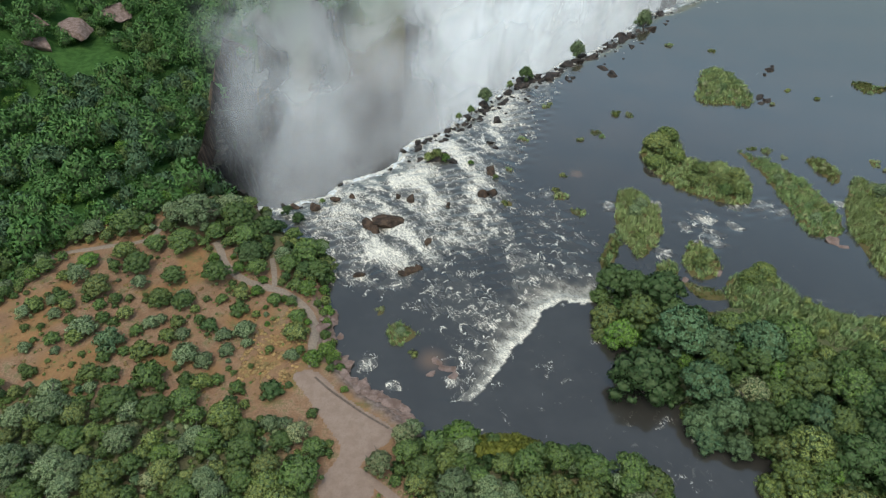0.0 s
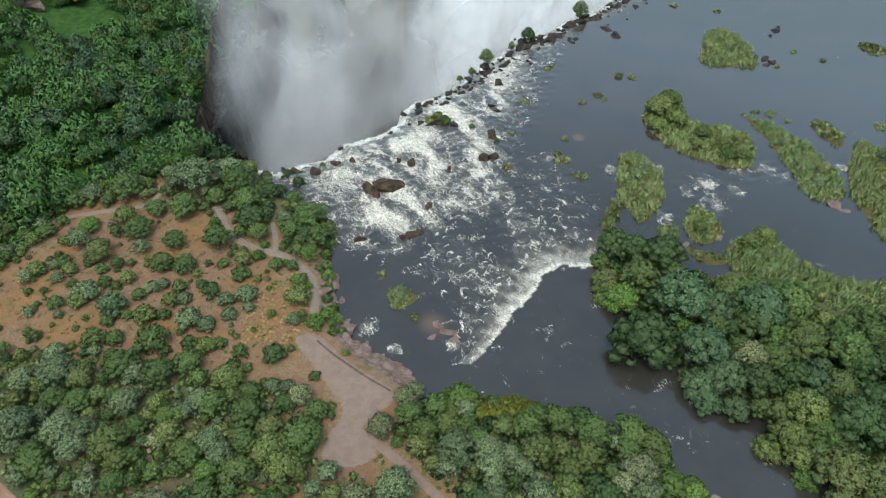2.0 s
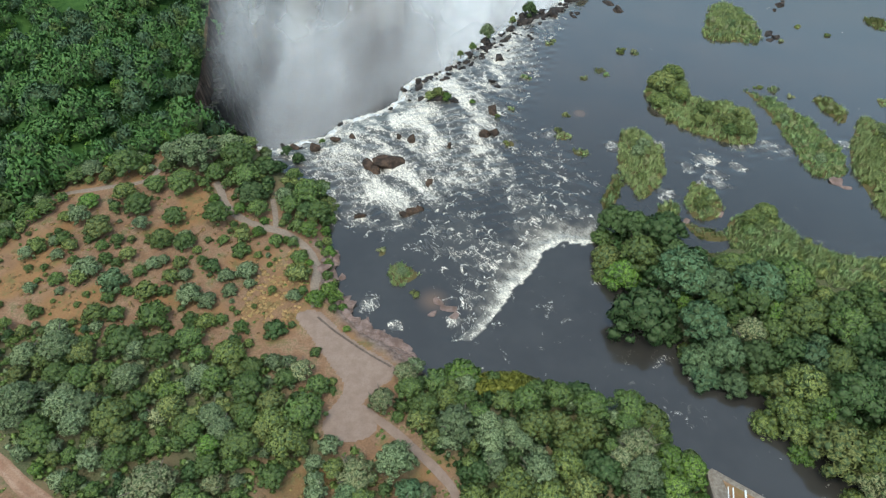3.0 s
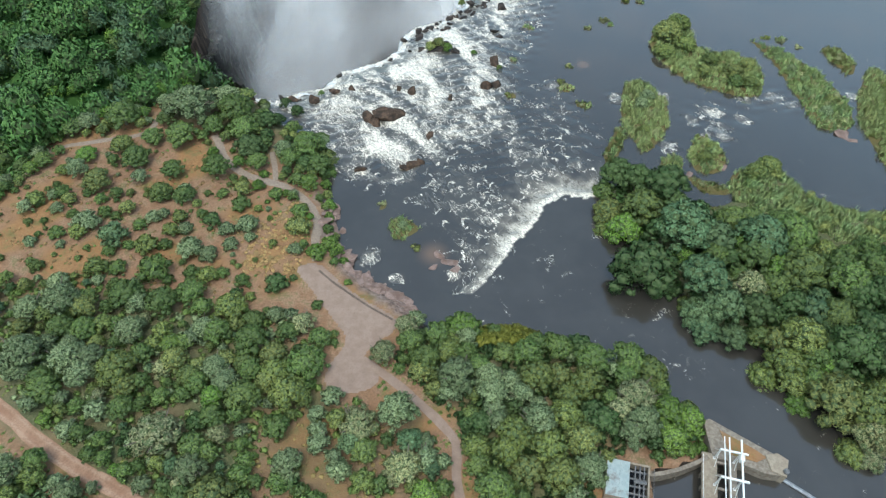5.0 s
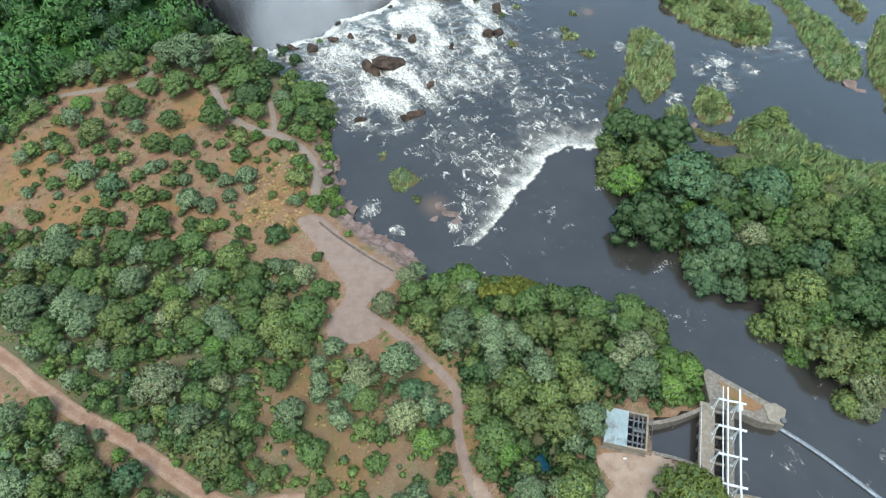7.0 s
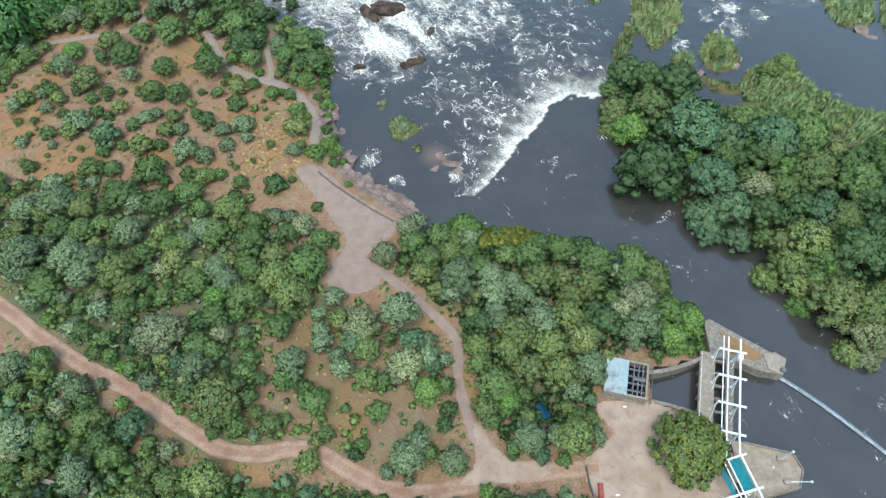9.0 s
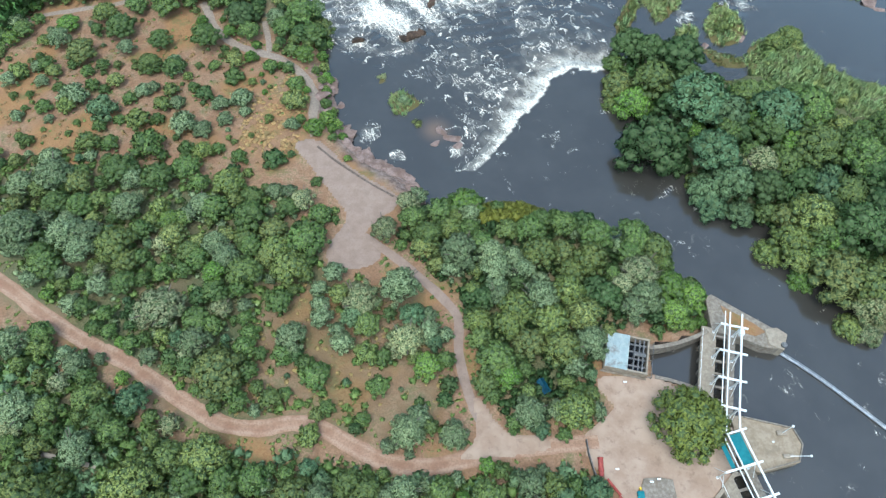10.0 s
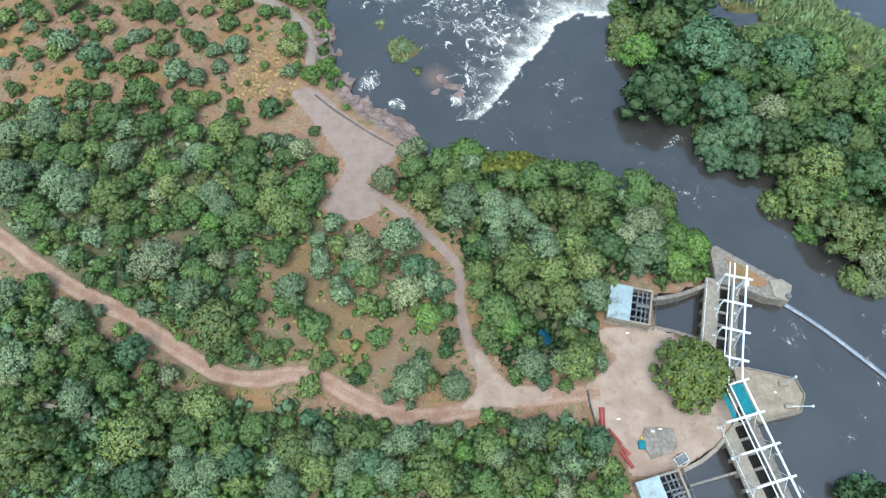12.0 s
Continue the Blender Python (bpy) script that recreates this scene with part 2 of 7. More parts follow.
band = k.math("MULTIPLY", k.attr("breaker"), k.ramp(k.math("ADD", k.math("MULTIPLY", fine, 0.65), k.math("MULTIPLY", n3, 0.35)), 0.34, 0.56, 0.35, 1.0))
foam = k.math("MAXIMUM", foam, k.math("MULTIPLY", band, 0.95))
body = k.mix(k.ramp(k.noise(p, 0.12, 3.0), 0.3, 0.7), (0.038, 0.034, 0.029), (0.046, 0.042, 0.036))
# brown of the shoals, and of the reflection painted into the far river
body = k.mix(k.attr("shoal_sheen"), body, (0.160, 0.100, 0.062))
churn = k.mix(k.ramp(foam, 0.2, 0.9), (0.36, 0.315, 0.245), (0.90, 0.83, 0.70))
c = k.mix(foam, k.mix(k.ramp(dens, 0.3, 1.0, 0.0, 0.35), body, (0.12, 0.108, 0.088)), churn)
k.put(k.b.inputs["Roughness"], k.math("MAXIMUM", k.ramp(foam, 0.0, 1.0, 0.08, 0.85), k.ramp(dens, 0.2, 0.6, 0.0, 0.3)))
edge = k.node("ShaderNodeFresnel")
edge.inputs["IOR"].default_value = 1.33
k.put(k.b.inputs["IOR"], k.ramp(edge.outputs[0], 0.021, 0.08, 1.70, 3.2))
lively = k.ramp(dens, 0.05, 0.5, 0.10, 1.0)
rip = k.math("ADD", k.math("MULTIPLY", k.noise(k.scaled(p, 0.6, 1.4, 1, 132), 1.1, 3.0, 0.5, 0.6), lively), k.math("MULTIPLY", foam, 0.8))
WATER = k.color(c).bump(rip, 0.35, 0.12).m

k = Mat("falling_white_water", 0.8, 0.0, 0.2)
p = k.where()
v = k.noise(k.scaled(p, 0.9, 0.9, 0.08), 1.0, 5.0, 0.65)
WHITEWATER = k.color(k.mix(k.ramp(v, 0.3, 0.7), (0.50, 0.49, 0.46), (0.86, 0.86, 0.85))).bump(v, 0.8, 0.4).m


def mist_material():
    k = Mat("drifting_spray", 1.0, 0.0, 0.0)
    t, p = k.t, k.where()
    soft = k.noise(k.scaled(p, 1.0, 1.0, 0.8), 0.030, 4.0, 0.5, 0.7)
    wisp = k.noise(k.scaled(p, 1.0, 1.0, 0.22), 0.065, 4.0, 0.55, 0.5)
    v = k.math("ADD", k.math("MULTIPLY", soft, 0.82), k.math("MULTIPLY", wisp, 0.18))
    a = k.math("MULTIPLY", k.attr("spray"), k.ramp(v, 0.34, 0.62, 0.06, 1.0))
    dif, tra, thru = k.node("ShaderNodeBsdfDiffuse"), k.node("ShaderNodeBsdfTranslucent"), k.node("ShaderNodeBsdfTransparent")
    for n in (dif, tra):
        n.inputs["Color"].default_value = (0.93, 0.96, 0.99, 1)
    both, out = k.node("ShaderNodeMixShader"), k.node("ShaderNodeMixShader")
    both.inputs[0].default_value = 0.2
    t.links.new(dif.outputs[0], both.inputs[1])
    t.links.new(tra.outputs[0], both.inputs[2])
    k.put(out.inputs[0], a)
    t.links.new(thru.outputs[0], out.inputs[1])
    t.links.new(both.outputs[0], out.inputs[2])
    t.links.new(out.outputs[0], t.nodes["Material Output"].inputs["Surface"])
    return k.m


MIST = mist_material()


def plain(name, c1, c2, scale=3.0, rough=0.8, metal=0.0, bump=0.3, stain=None):
    k = Mat(name, rough, metal, 0.35)
    p = k.where()
    f = k.noise(p, scale, 5.0, 0.65)
    c = k.mix(k.ramp(f, 0.35, 0.68), c1, c2)
    if stain:
        c = k.mix(k.ramp(k.noise(k.scaled(p, 1, 1, 0.4), scale * 0.35, 4.0, 0.7), 0.52, 0.68, 0.0, 0.8), c, stain)
    return k.color(c).bump(f, bump, 0.03).m


CONCRETE = plain("weathered_concrete", (0.17, 0.14, 0.11), (0.28, 0.24, 0.19), 1.6, 0.9, 0.0, 0.5, (0.16, 0.12, 0.085))
PALECONC = plain("pale_concrete", (0.235, 0.19, 0.14), (0.33, 0.28, 0.215), 1.4, 0.9, 0.0, 0.4, (0.27, 0.21, 0.16))
TANCONC = plain("sandy_concrete", (0.24, 0.185, 0.125), (0.33, 0.265, 0.19), 0.8, 0.9, 0.0, 0.4, (0.20, 0.155, 0.11))
STONE = plain("brown_field_stone", (0.085, 0.062, 0.048), (0.19, 0.145, 0.115), 2.2, 0.95, 0.0, 0.8)
WHITEPAINT = plain("white_painted_steel", (0.66, 0.66, 0.64), (0.82, 0.82, 0.80), 4.0, 0.5, 0.0, 0.1, (0.52, 0.47, 0.40))
SHEETMETAL = plain("pale_blue_roof_sheet", (0.58, 0.66, 0.65), (0.72, 0.78, 0.76), 1.2, 0.45, 0.2, 0.1, (0.33, 0.29, 0.25))
GREYSTEEL = plain("dull_grey_steel", (0.10, 0.10, 0.10), (0.24, 0.23, 0.22), 3.0, 0.6, 0.5, 0.2)
DARKSTEEL = plain("rusty_dark_steel", (0.03, 0.028, 0.026), (0.09, 0.07, 0.055), 3.0, 0.75, 0.2, 0.3)
TEAL = plain("teal_painted_deck", (0.012, 0.13, 0.15), (0.025, 0.18, 0.20), 1.5, 0.6, 0.0, 0.1)
REDPAINT = plain("faded_red_pipe", (0.23, 0.035, 0.030), (0.36, 0.08, 0.06), 2.0, 0.55, 0.0, 0.1)
BOOMSTEEL = plain("galvanised_boom", (0.24, 0.25, 0.27), (0.40, 0.42, 0.44), 1.5, 0.5, 0.3, 0.2, (0.28, 0.27, 0.26))
BLUETARP = plain("blue_tarpaulin", (0.010, 0.06, 0.10), (0.018, 0.10, 0.15), 2.0, 0.5, 0.0, 0.2)
YELLOW = plain("yellow_plastic", (0.55, 0.38, 0.03), (0.65, 0.46, 0.05), 2.0, 0.5)
PALEPATH = plain("pale_grey_footpath", (0.220, 0.168, 0.128), (0.300, 0.240, 0.188), 2.4, 0.95, 0.0, 0.3)

# ---- plan ----
WATER_Z = -2.5


def spline(pts, steps=6, closed=False):
    """A smooth line through the corners of the plan."""
    p = np.array(pts, float)
    n, out = len(p), []
    for i in range(n if closed else n - 1):
        a, b, c, d = (p[(i + j) % n] if closed else p[min(max(i + j, 0), n - 1)] for j in (-1, 0, 1, 2))
        for s in range(steps):
            u = s / steps
            out.append(0.5 * (2 * b + (c - a) * u + (2 * a - 5 * b + 4 * c - d) * u * u + (3 * b - a - 3 * c + d) * u ** 3))
    if not closed:
        out.append(p[-1])
    return np.array(out)


def inside(poly, x, y):
    hit = np.zeros(np.shape(x), bool)
    for (x0, y0), (x1, y1) in zip(poly, np.roll(poly, -1, 0)):
        if y0 != y1:
            hit ^= ((y0 > y) != (y1 > y)) & (x < (x1 - x0) * (y - y0) / (y1 - y0) + x0)
    return hit


def away(line, x, y, closed=False):
    """Distance from a line of the plan."""
    best = np.full(np.shape(x), 1e9)
    ends = np.roll(line, -1, 0) if closed else line[1:]
    for (x0, y0), (x1, y1) in zip(line, ends):
        dx, dy = x1 - x0, y1 - y0
        u = np.clip(((x - x0) * dx + (y - y0) * dy) / (dx * dx + dy * dy + 1e-9), 0, 1)
        best = np.minimum(best, np.hypot(x - x0 - u * dx, y - y0 - u * dy))
    return best


def step(v, lo, hi):
    u = np.clip((v - lo) / (hi - lo), 0, 1)
    return u * u * (3 - 2 * u)


def waves(x, y, seed, size):
    """Cheap smooth relief, about -1 to 1."""
    r = np.random.RandomState(seed)
    v = 0
    for i in range(7):
        a, f, ph = r.uniform(0, 6.28), r.uniform(0.6, 1.9) * 6.28 / size, r.uniform(0, 6.28)
        v = v + np.sin((x * math.cos(a) + y * math.sin(a)) * f + ph)
    return v / 4


CREST = spline([(-51, 149), (-45, 148), (-38, 152), (-32, 154), (-29, 160), (-23, 163), (-15, 168), (-12, 173), (-11, 178), (-6, 184),
                (-1, 185), (4, 191), (10, 199), (15, 205), (21, 212), (29, 222), (37, 225), (46, 235), (56, 242), (66, 251), (75, 262),
                (87, 277), (102, 287), (150, 330), (260, 420), (600, 700)])
CHASM = np.concatenate([CREST, spline([(560, 760), (150, 520), (40, 450), (-60, 390), (-105, 320), (-100, 270), (-93, 228), (-90, 200), (-76, 172), (-62, 156)])])
HILL_EDGE = spline([(-240, 60), (-160, 88), (-125, 100), (-104, 113), (-101, 125), (-97, 131), (-90, 138), (-78, 142), (-74, 147), (-67, 150), (-58, 151), (-51, 149)])
SHORE = spline([(-51, 149), (-43, 140), (-36, 134), (-29, 130), (-27, 125), (-27, 118), (-25, 111), (-23, 106), (-24, 102), (-21, 96),
                (-17, 89), (-12, 85), (-8, 83), (-4, 79), (-3, 75), (2, 74), (8, 75), (15, 75), (22, 72.5), (30, 69), (38, 65), (43, 60), (45, 56), (48, 53)])
CANAL_BANK = np.array([(48, 53), (48, 46.6), (44, 45.6), (40, 44.2), (36, 43.6), (36, 38.6), (38, 37.6), (41, 37), (44, 35.5), (47, 32), (48, 26), (46, 22.6),
                       (43, 19), (38, 16), (36.4, 14), (36.4, 8), (40, -10), (46, -60), (60, -260)])
LAND = np.concatenate([HILL_EDGE, SHORE, CANAL_BANK, [(-700, -260), (-700, -100)]])
ISLAND = spline([(42, 118), (40, 110), (40, 102), (44, 97), (43, 90), (48, 84), (53, 79), (54, 74), (60, 71), (64, 67), (64, 62), (69, 58), (74, 54), (76, 48),
                 (84, 44), (120, 30), (190, 10), (210, 70), (140, 88), (103, 108), (97, 107), (88, 112), (83, 119), (76, 122), (70, 118), (69, 112), (58, 108), (55, 115), (49, 119)], 5, True)
FAR_BANK = spline([(58, 6), (59, 11), (64, 14), (74, 13), (100, 4), (150, -40), (120, -120), (60, -60)], 5, True)
WEIR = spline([(6.1, 83.1), (8.6, 85.3), (10.5, 88.3), (12.9, 91.4), (15.2, 95.4), (16, 97), (18.7, 99.5), (20.8, 102.4), (23.4, 106.9), (24, 109), (26.8, 109.9), (29, 111.8), (31.6, 111.2), (34.9, 110.9), (38.2, 112.3), (42, 113)])
PATH_NORTH = spline([(-57.5, 130), (-56, 128), (-53, 122), (-48, 117), (-42, 114), (-37, 112), (-32, 108), (-29, 104), (-28, 100), (-28, 96), (-27, 90)])
PATH_SPUR = spline([(-42, 124), (-40.5, 119), (-39.5, 114)])
PATH_WEST = spline([(-135, 104), (-106, 116), (-101, 118), (-99, 122), (-95, 126), (-86, 128), (-75, 131), (-73, 137)])
PAD = spline([(-31, 88), (-26, 89), (-21, 84), (-16, 80), (-9.5, 75.5), (-10, 72), (-13, 69.5), (-15, 66), (-12, 62.5), (-14, 59.5), (-21, 59), (-22, 64), (-19, 70), (-22, 75), (-27, 82)], 5, True)
TRAIL = spline([(-15.5, 66), (-10.3, 62.2), (-5, 57.7), (0.1, 52.6), (2.4, 49), (2.4, 43.4), (3.2, 38.3), (4.8, 33), (7, 29), (8.2, 27)])
ROAD = spline([(-140, 86), (-100, 66), (-80.4, 55.4), (-73, 50.3), (-63.7, 44.9), (-55, 40.8), (-48.4, 36.7), (-41.1, 32.3), (-36.1, 29.9), (-30.4, 29.3), (-25, 30.2), (-20.2, 29.3), (-14.5, 26.2), (-9, 23.8), (-2.6, 23.2), (3.7, 24.4), (10.1, 25.8), (17.4, 26.6), (25, 27.2)])
FORK = spline([(4.6, 34), (6.2, 34.2), (8, 31.2), (10.6, 28.6), (16.5, 27.9), (16.5, 25.8), (9, 24.6), (2.4, 24.2), (4.6, 27), (5.2, 30)], 5, True)
YARD = spline([(27, 38.4), (35, 38.4), (37.6, 37.4), (43, 34), (47, 29), (46.6, 24), (44.6, 20.8), (41, 17.6), (37.4, 15.6), (29, 14), (28, 18), (23.4, 24), (23, 28.5), (28, 32.5), (26, 36)], 4, True)


def on_land(x, y):
    return inside(LAND, x, y) | inside(ISLAND, x, y) | inside(FAR_BANK, x, y)


def height(x, y):
    """Height of the ground, metres."""
    x, y = np.asarray(x, float), np.asarray(y, float)
    z = np.full(x.shape, -4.6)
    bank = inside(LAND, x, y)
    d = np.minimum(away(SHORE, x, y), away(np.array([(48, 53), (48, 46.6)]), x, y))
    rise = -3.1 + 3.1 * step(d, 0.0, 5.5)
    hill = 0.35 * waves(x, y, 3, 40) + 0.12 * waves(x, y, 4, 9)
    flat = step(np.minimum(away(YARD, x, y, True), np.where(inside(YARD, x, y), 0, 1e3)), 0, 8)
    z = np.where(bank, rise + hill * step(d, 4, 10) * flat - 0.9 * step(-away(HILL_EDGE, x, y), -5, 0), z)
    for poly, top in ((ISLAND, -1.2), (FAR_BANK, -0.8)):
        e = away(poly, x, y, True)
        z = np.where(inside(poly, x, y), -3.1 + (top + 3.1) * step(e, 0, 4) + 0.1 * waves(x, y, 6, 12), z)
    # the wooded gorge beyond the hill's edge
    gorge = ~bank & (inside(GORGE, x, y))
    e = away(HILL_EDGE, x, y)
    low = -42 - 4 * step(e, 60, 160) + 5 * waves(x, y, 8, 60) + 1.2 * waves(x, y, 9, 15)
    low = low + 30 * step(x, -190, -250) * step(y, 250, 330) + 14 * np.exp(-((x + 140) ** 2 + (y - 215) ** 2) / 1500)
    z = np.where(gorge, np.maximum(-0.8 - 1.9 * e, low), z)
    pit = inside(CHASM, x, y)
    c = away(CHASM, x, y, True)
    z = np.where(pit, np.minimum(-16 - 9 * c, -30) * (c < 9) + np.where(c >= 9, -98, 0) + 1.5 * waves(x, y, 11, 14), z)
    return z


GORGE = np.concatenate([HILL_EDGE, CHASM[len(CREST):][::-1], [(560, 760), (600, 1500), (-1500, 1500), (-1500, -100), (-700, -100)]])


def axis(core, fine, far, grow=1.18):
    lo, hi = core
    mid = list(np.arange(lo, hi + fine / 2, fine))
    out, s = [], fine
    v = 0.0
    while v < far:
        s *= grow
        v += s
        out.append(v)
    return np.array([lo - v for v in out[::-1]] + mid + [mid[-1] + v for v in out])


def sheet(name, xs, ys, zfun, keep=None):
    X, Y = np.meshgrid(xs, ys)
    Z = zfun(X, Y)
    nx, ny = len(xs), len(ys)
    i = np.arange(nx * ny).reshape(ny, nx)
    f = np.stack([i[:-1, :-1], i[:-1, 1:], i[1:, 1:], i[1:, :-1]], -1).reshape(-1, 4)
    if keep is not None:
        ok = keep(X, Y)
        f = f[ok.ravel()[f].any(1)]
    used = np.unique(f)
    back = np.zeros(nx * ny, int)
    back[used] = np.arange(len(used))
    v = np.stack([X, Y, Z], -1).reshape(-1, 3)[used]
    me = bpy.data.meshes.new(name)
    me.from_pydata(v.tolist(), [], back[f].tolist())
    me.polygons.foreach_set("use_smooth", np.ones(len(me.polygons), bool))
    return me, v


def attribute(me, name, values):
    a = me.attributes.new(name, "FLOAT", "POINT")
    a.data.foreach_set("value", np.asarray(values, np.float32))


WOODS = [np.array(q, float) for q in (
    [(-130, 84), (-60, 84), (-44, 80), (-30, 74), (-22, 62), (-16, 56), (-4, 56), (2, 46), (2, 26), (-20, 26), (-40, 26), (-60, 40), (-100, 60), (-130, 70)],
    [(-10, 64), (-8, 74), (10, 76), (30, 70), (46, 56), (47, 48), (28, 46), (24, 30), (12, 28), (6, 36), (4, 48), (-4, 60)],
    [(-260, 120), (-100, 58), (-48, 31), (-30, 25), (0, 21), (24, 23), (26, 10), (30, -120), (-260, -120)],
    [(-76, 142), (-52, 150), (-30, 131), (-28, 118), (-44, 118), (-54, 128), (-70, 134)])]

ground_me, gv = sheet("ground", axis((-112, 112), 1.25, 2400), axis((2, 160), 1.25, 2400), height)
gx, gy = gv[:, 0], gv[:, 1]
woods = np.zeros(len(gv))
for q in WOODS:
    woods = np.maximum(woods, step(np.where(inside(q, gx, gy), away(q, gx, gy, True), 0), 0, 5))
woods = woods * (0.82 + 0.30 * waves(gx, gy, 21, 16))
woods = np.where(inside(np.array([(-34, 55), (-16, 56), (-2, 50), (2, 42), (2, 27), (-18, 30), (-34, 32)], float), gx, gy), woods * 0.35, woods)
woods = np.where(inside(ISLAND, gx, gy) | inside(FAR_BANK, gx, gy), 1.0, np.clip(woods, 0, 1))
attribute(ground_me, "woods", woods)
shelf_line = spline([(-26, 110), (-24, 104), (-25.5, 100.5), (-22.5, 95), (-19, 90), (-14, 85), (-9, 81), (-5, 77)])
attribute(ground_me, "shelf", step(-away(shelf_line, gx, gy) + 0.8 * waves(gx, gy, 23, 6), -4.5, -2.5))
attribute(ground_me, "pit", inside(CHASM, gx, gy).astype(float))
attribute(ground_me, "gorge", (inside(GORGE, gx, gy) & ~inside(LAND, gx, gy)).astype(float))
ground_me.materials.append(SOIL)
ground = tagged(new("ground", ground_me), "dry orange soil and dark leaf litter above a wooded gorge", "ground", kind="structure")


GX, GY = axis((-112, 112), 1.25, 2400), axis((2, 160), 1.25, 2400)
GZ = gv[:, 2].reshape(len(GY), len(GX))


def floors(x, y):
    """Height of the ground sheet, between its corners."""
    i = np.clip(np.searchsorted(GX, x) - 1, 0, len(GX) - 2)
    j = np.clip(np.searchsorted(GY, y) - 1, 0, len(GY) - 2)
    u, w = (x - GX[i]) / (GX[i + 1] - GX[i]), (y - GY[j]) / (GY[j + 1] - GY[j])
    return (GZ[j, i] * (1 - u) + GZ[j, i + 1] * u) * (1 - w) + (GZ[j + 1, i] * (1 - u) + GZ[j + 1, i + 1] * u) * w


def floor_at(x, y):
    return float(floors(np.array([x]), np.array([y]))[0])


# ---- water ----
RAPIDS = np.array([(-51, 149), (-43, 141), (-33, 133), (-24, 122), (-11, 119), (3, 128), (16, 136), (18, 147), (16, 160), (22, 178), (30, 201), (40, 224), (28, 222), (10, 199), (-6, 184), (-12, 173), (-29, 160)], float)
SIDE_RAPIDS = [(71, 143, 6), (71, 134, 7), (67, 139, 5), (83, 147, 6), (89, 148, 6), (94, 145, 4), (79, 139, 4), (59, 148, 4), (57, 129, 4), (47, 148, 4), (34, 128, 5), (29, 153, 5), (112, 149, 4), (-16, 93, 3.5), (-10, 87, 3), (2.5, 88.5, 2.5)]
MIDDLE = np.array([(-26, 124), (-8, 118), (-11, 110), (-2, 97), (6, 83), (16, 96), (24, 108), (40, 113), (42, 131), (36, 150), (17, 152), (2, 138)], float)


def river_keep(x, y):
    deep = (inside(LAND, x, y) & (away(SHORE, x, y) > 3) & (away(CANAL_BANK, x, y) > 1.5)) | inside(CHASM, x, y)
    deep |= inside(GORGE, x, y) & ~inside(LAND, x, y)
    deep |= inside(ISLAND, x, y) & (away(ISLAND, x, y, True) > 3)
    return ~deep


def foam_at(x, y):
    a = away(RAPIDS, x, y, True)
    d = np.where(inside(RAPIDS, x, y), 0.72 + 0.33 * step(a, 0, 9), 0.62 * step(-a, -13, 0))
    c = away(CREST, x, y)
    d = np.maximum(d, 0.95 * step(-c, -4.5, -0.5))
    ne = step(x, 40, 60)
    d = np.maximum(d, (0.72 - 0.2 * ne) * step(-c, -12, -2))
    m = away(MIDDLE, x, y, True)
    d = np.maximum(d, np.where(inside(MIDDLE, x, y), 0.24 + 0.26 * step(m, 0, 7), 0))
    w = away(WEIR, x, y)
    below = inside(np.concatenate([WEIR, [(40, 140), (-20, 120), (-2, 84)]]), x, y)
    d = np.maximum(d, np.where(below, 0.35 * step(-w, -3.2, -0.8) + 0.45 * step(-w, -9, -1), 0.25 * step(-w, -0.4, 0)))
    for sx, sy, r in SIDE_RAPIDS:
        d = np.maximum(d, 0.78 * step(-np.hypot(x - sx, y - sy), -r * 1.4, 0))
    calm = ~below & (y < 113) & (x > 2)
    return np.clip(np.maximum(d, np.where(calm, 0.21, 0.0)), 0, 1)


def river_z(x, y):
    f = foam_at(x, y)
    c = away(CREST, x, y)
    lump = 0.5 * waves(x, y, 31, 5.5) + 0.35 * waves(x, y, 32, 2.6)
    below = inside(np.concatenate([WEIR, [(40, 140), (-20, 120), (-2, 84)]]), x, y)
    w = away(WEIR, x, y)
    drop = np.where(below, -0.45 * step(w, 0, 2.0) * step(-w, -9, -3) + 0.35 * np.exp(-((w - 1.6) / 0.9) ** 2), 0)
    return WATER_Z + (f - 0.05).clip(0) * 0.55 * lump + drop - 1.3 * step(-c, -8, 0) * (y > 145)


rx, ry = axis((-56, 62), 0.7, 2400, 1.2), axis((78, 226), 0.7, 2400, 1.2)
rx = np.concatenate([rx[rx < 62.1], np.arange(63, 116, 1.3), rx[rx > 117]])
ry = np.concatenate([ry[ry < 226.1], np.arange(227, 300, 1.3), ry[ry > 301]])
river_me, rv = sheet("river", rx, ry, river_z, river_keep)
attribute(river_me, "foam", foam_at(rv[:, 0], rv[:, 1]))
wd, below_weir = away(WEIR, rv[:, 0], rv[:, 1]), inside(np.concatenate([WEIR, [(40, 140), (-20, 120), (-2, 84)]]), rv[:, 0], rv[:, 1])
ragged = 1.4 * waves(rv[:, 0], rv[:, 1], 71, 7) + 1.0 * waves(rv[:, 0], rv[:, 1], 72, 3)
along_weir = step(rv[:, 0], 2, 16)
breaker = np.where(below_weir, np.maximum(step(-(wd + 0.7 * ragged), -1.2 - 3.0 * along_weir, -0.4), 0.72 * step(-(wd + 1.8 * ragged), -2.0 - 8.5 * along_weir, 0.0)) * (0.35 + 0.65 * along_weir), 0)
breaker = np.maximum(breaker, 0.9 * step(-(away(CREST, rv[:, 0], rv[:, 1]) + ragged), -3.0, -0.5) * step(-rv[:, 0], -30, 10))
attribute(river_me, "breaker", np.clip(breaker, 0, 1))
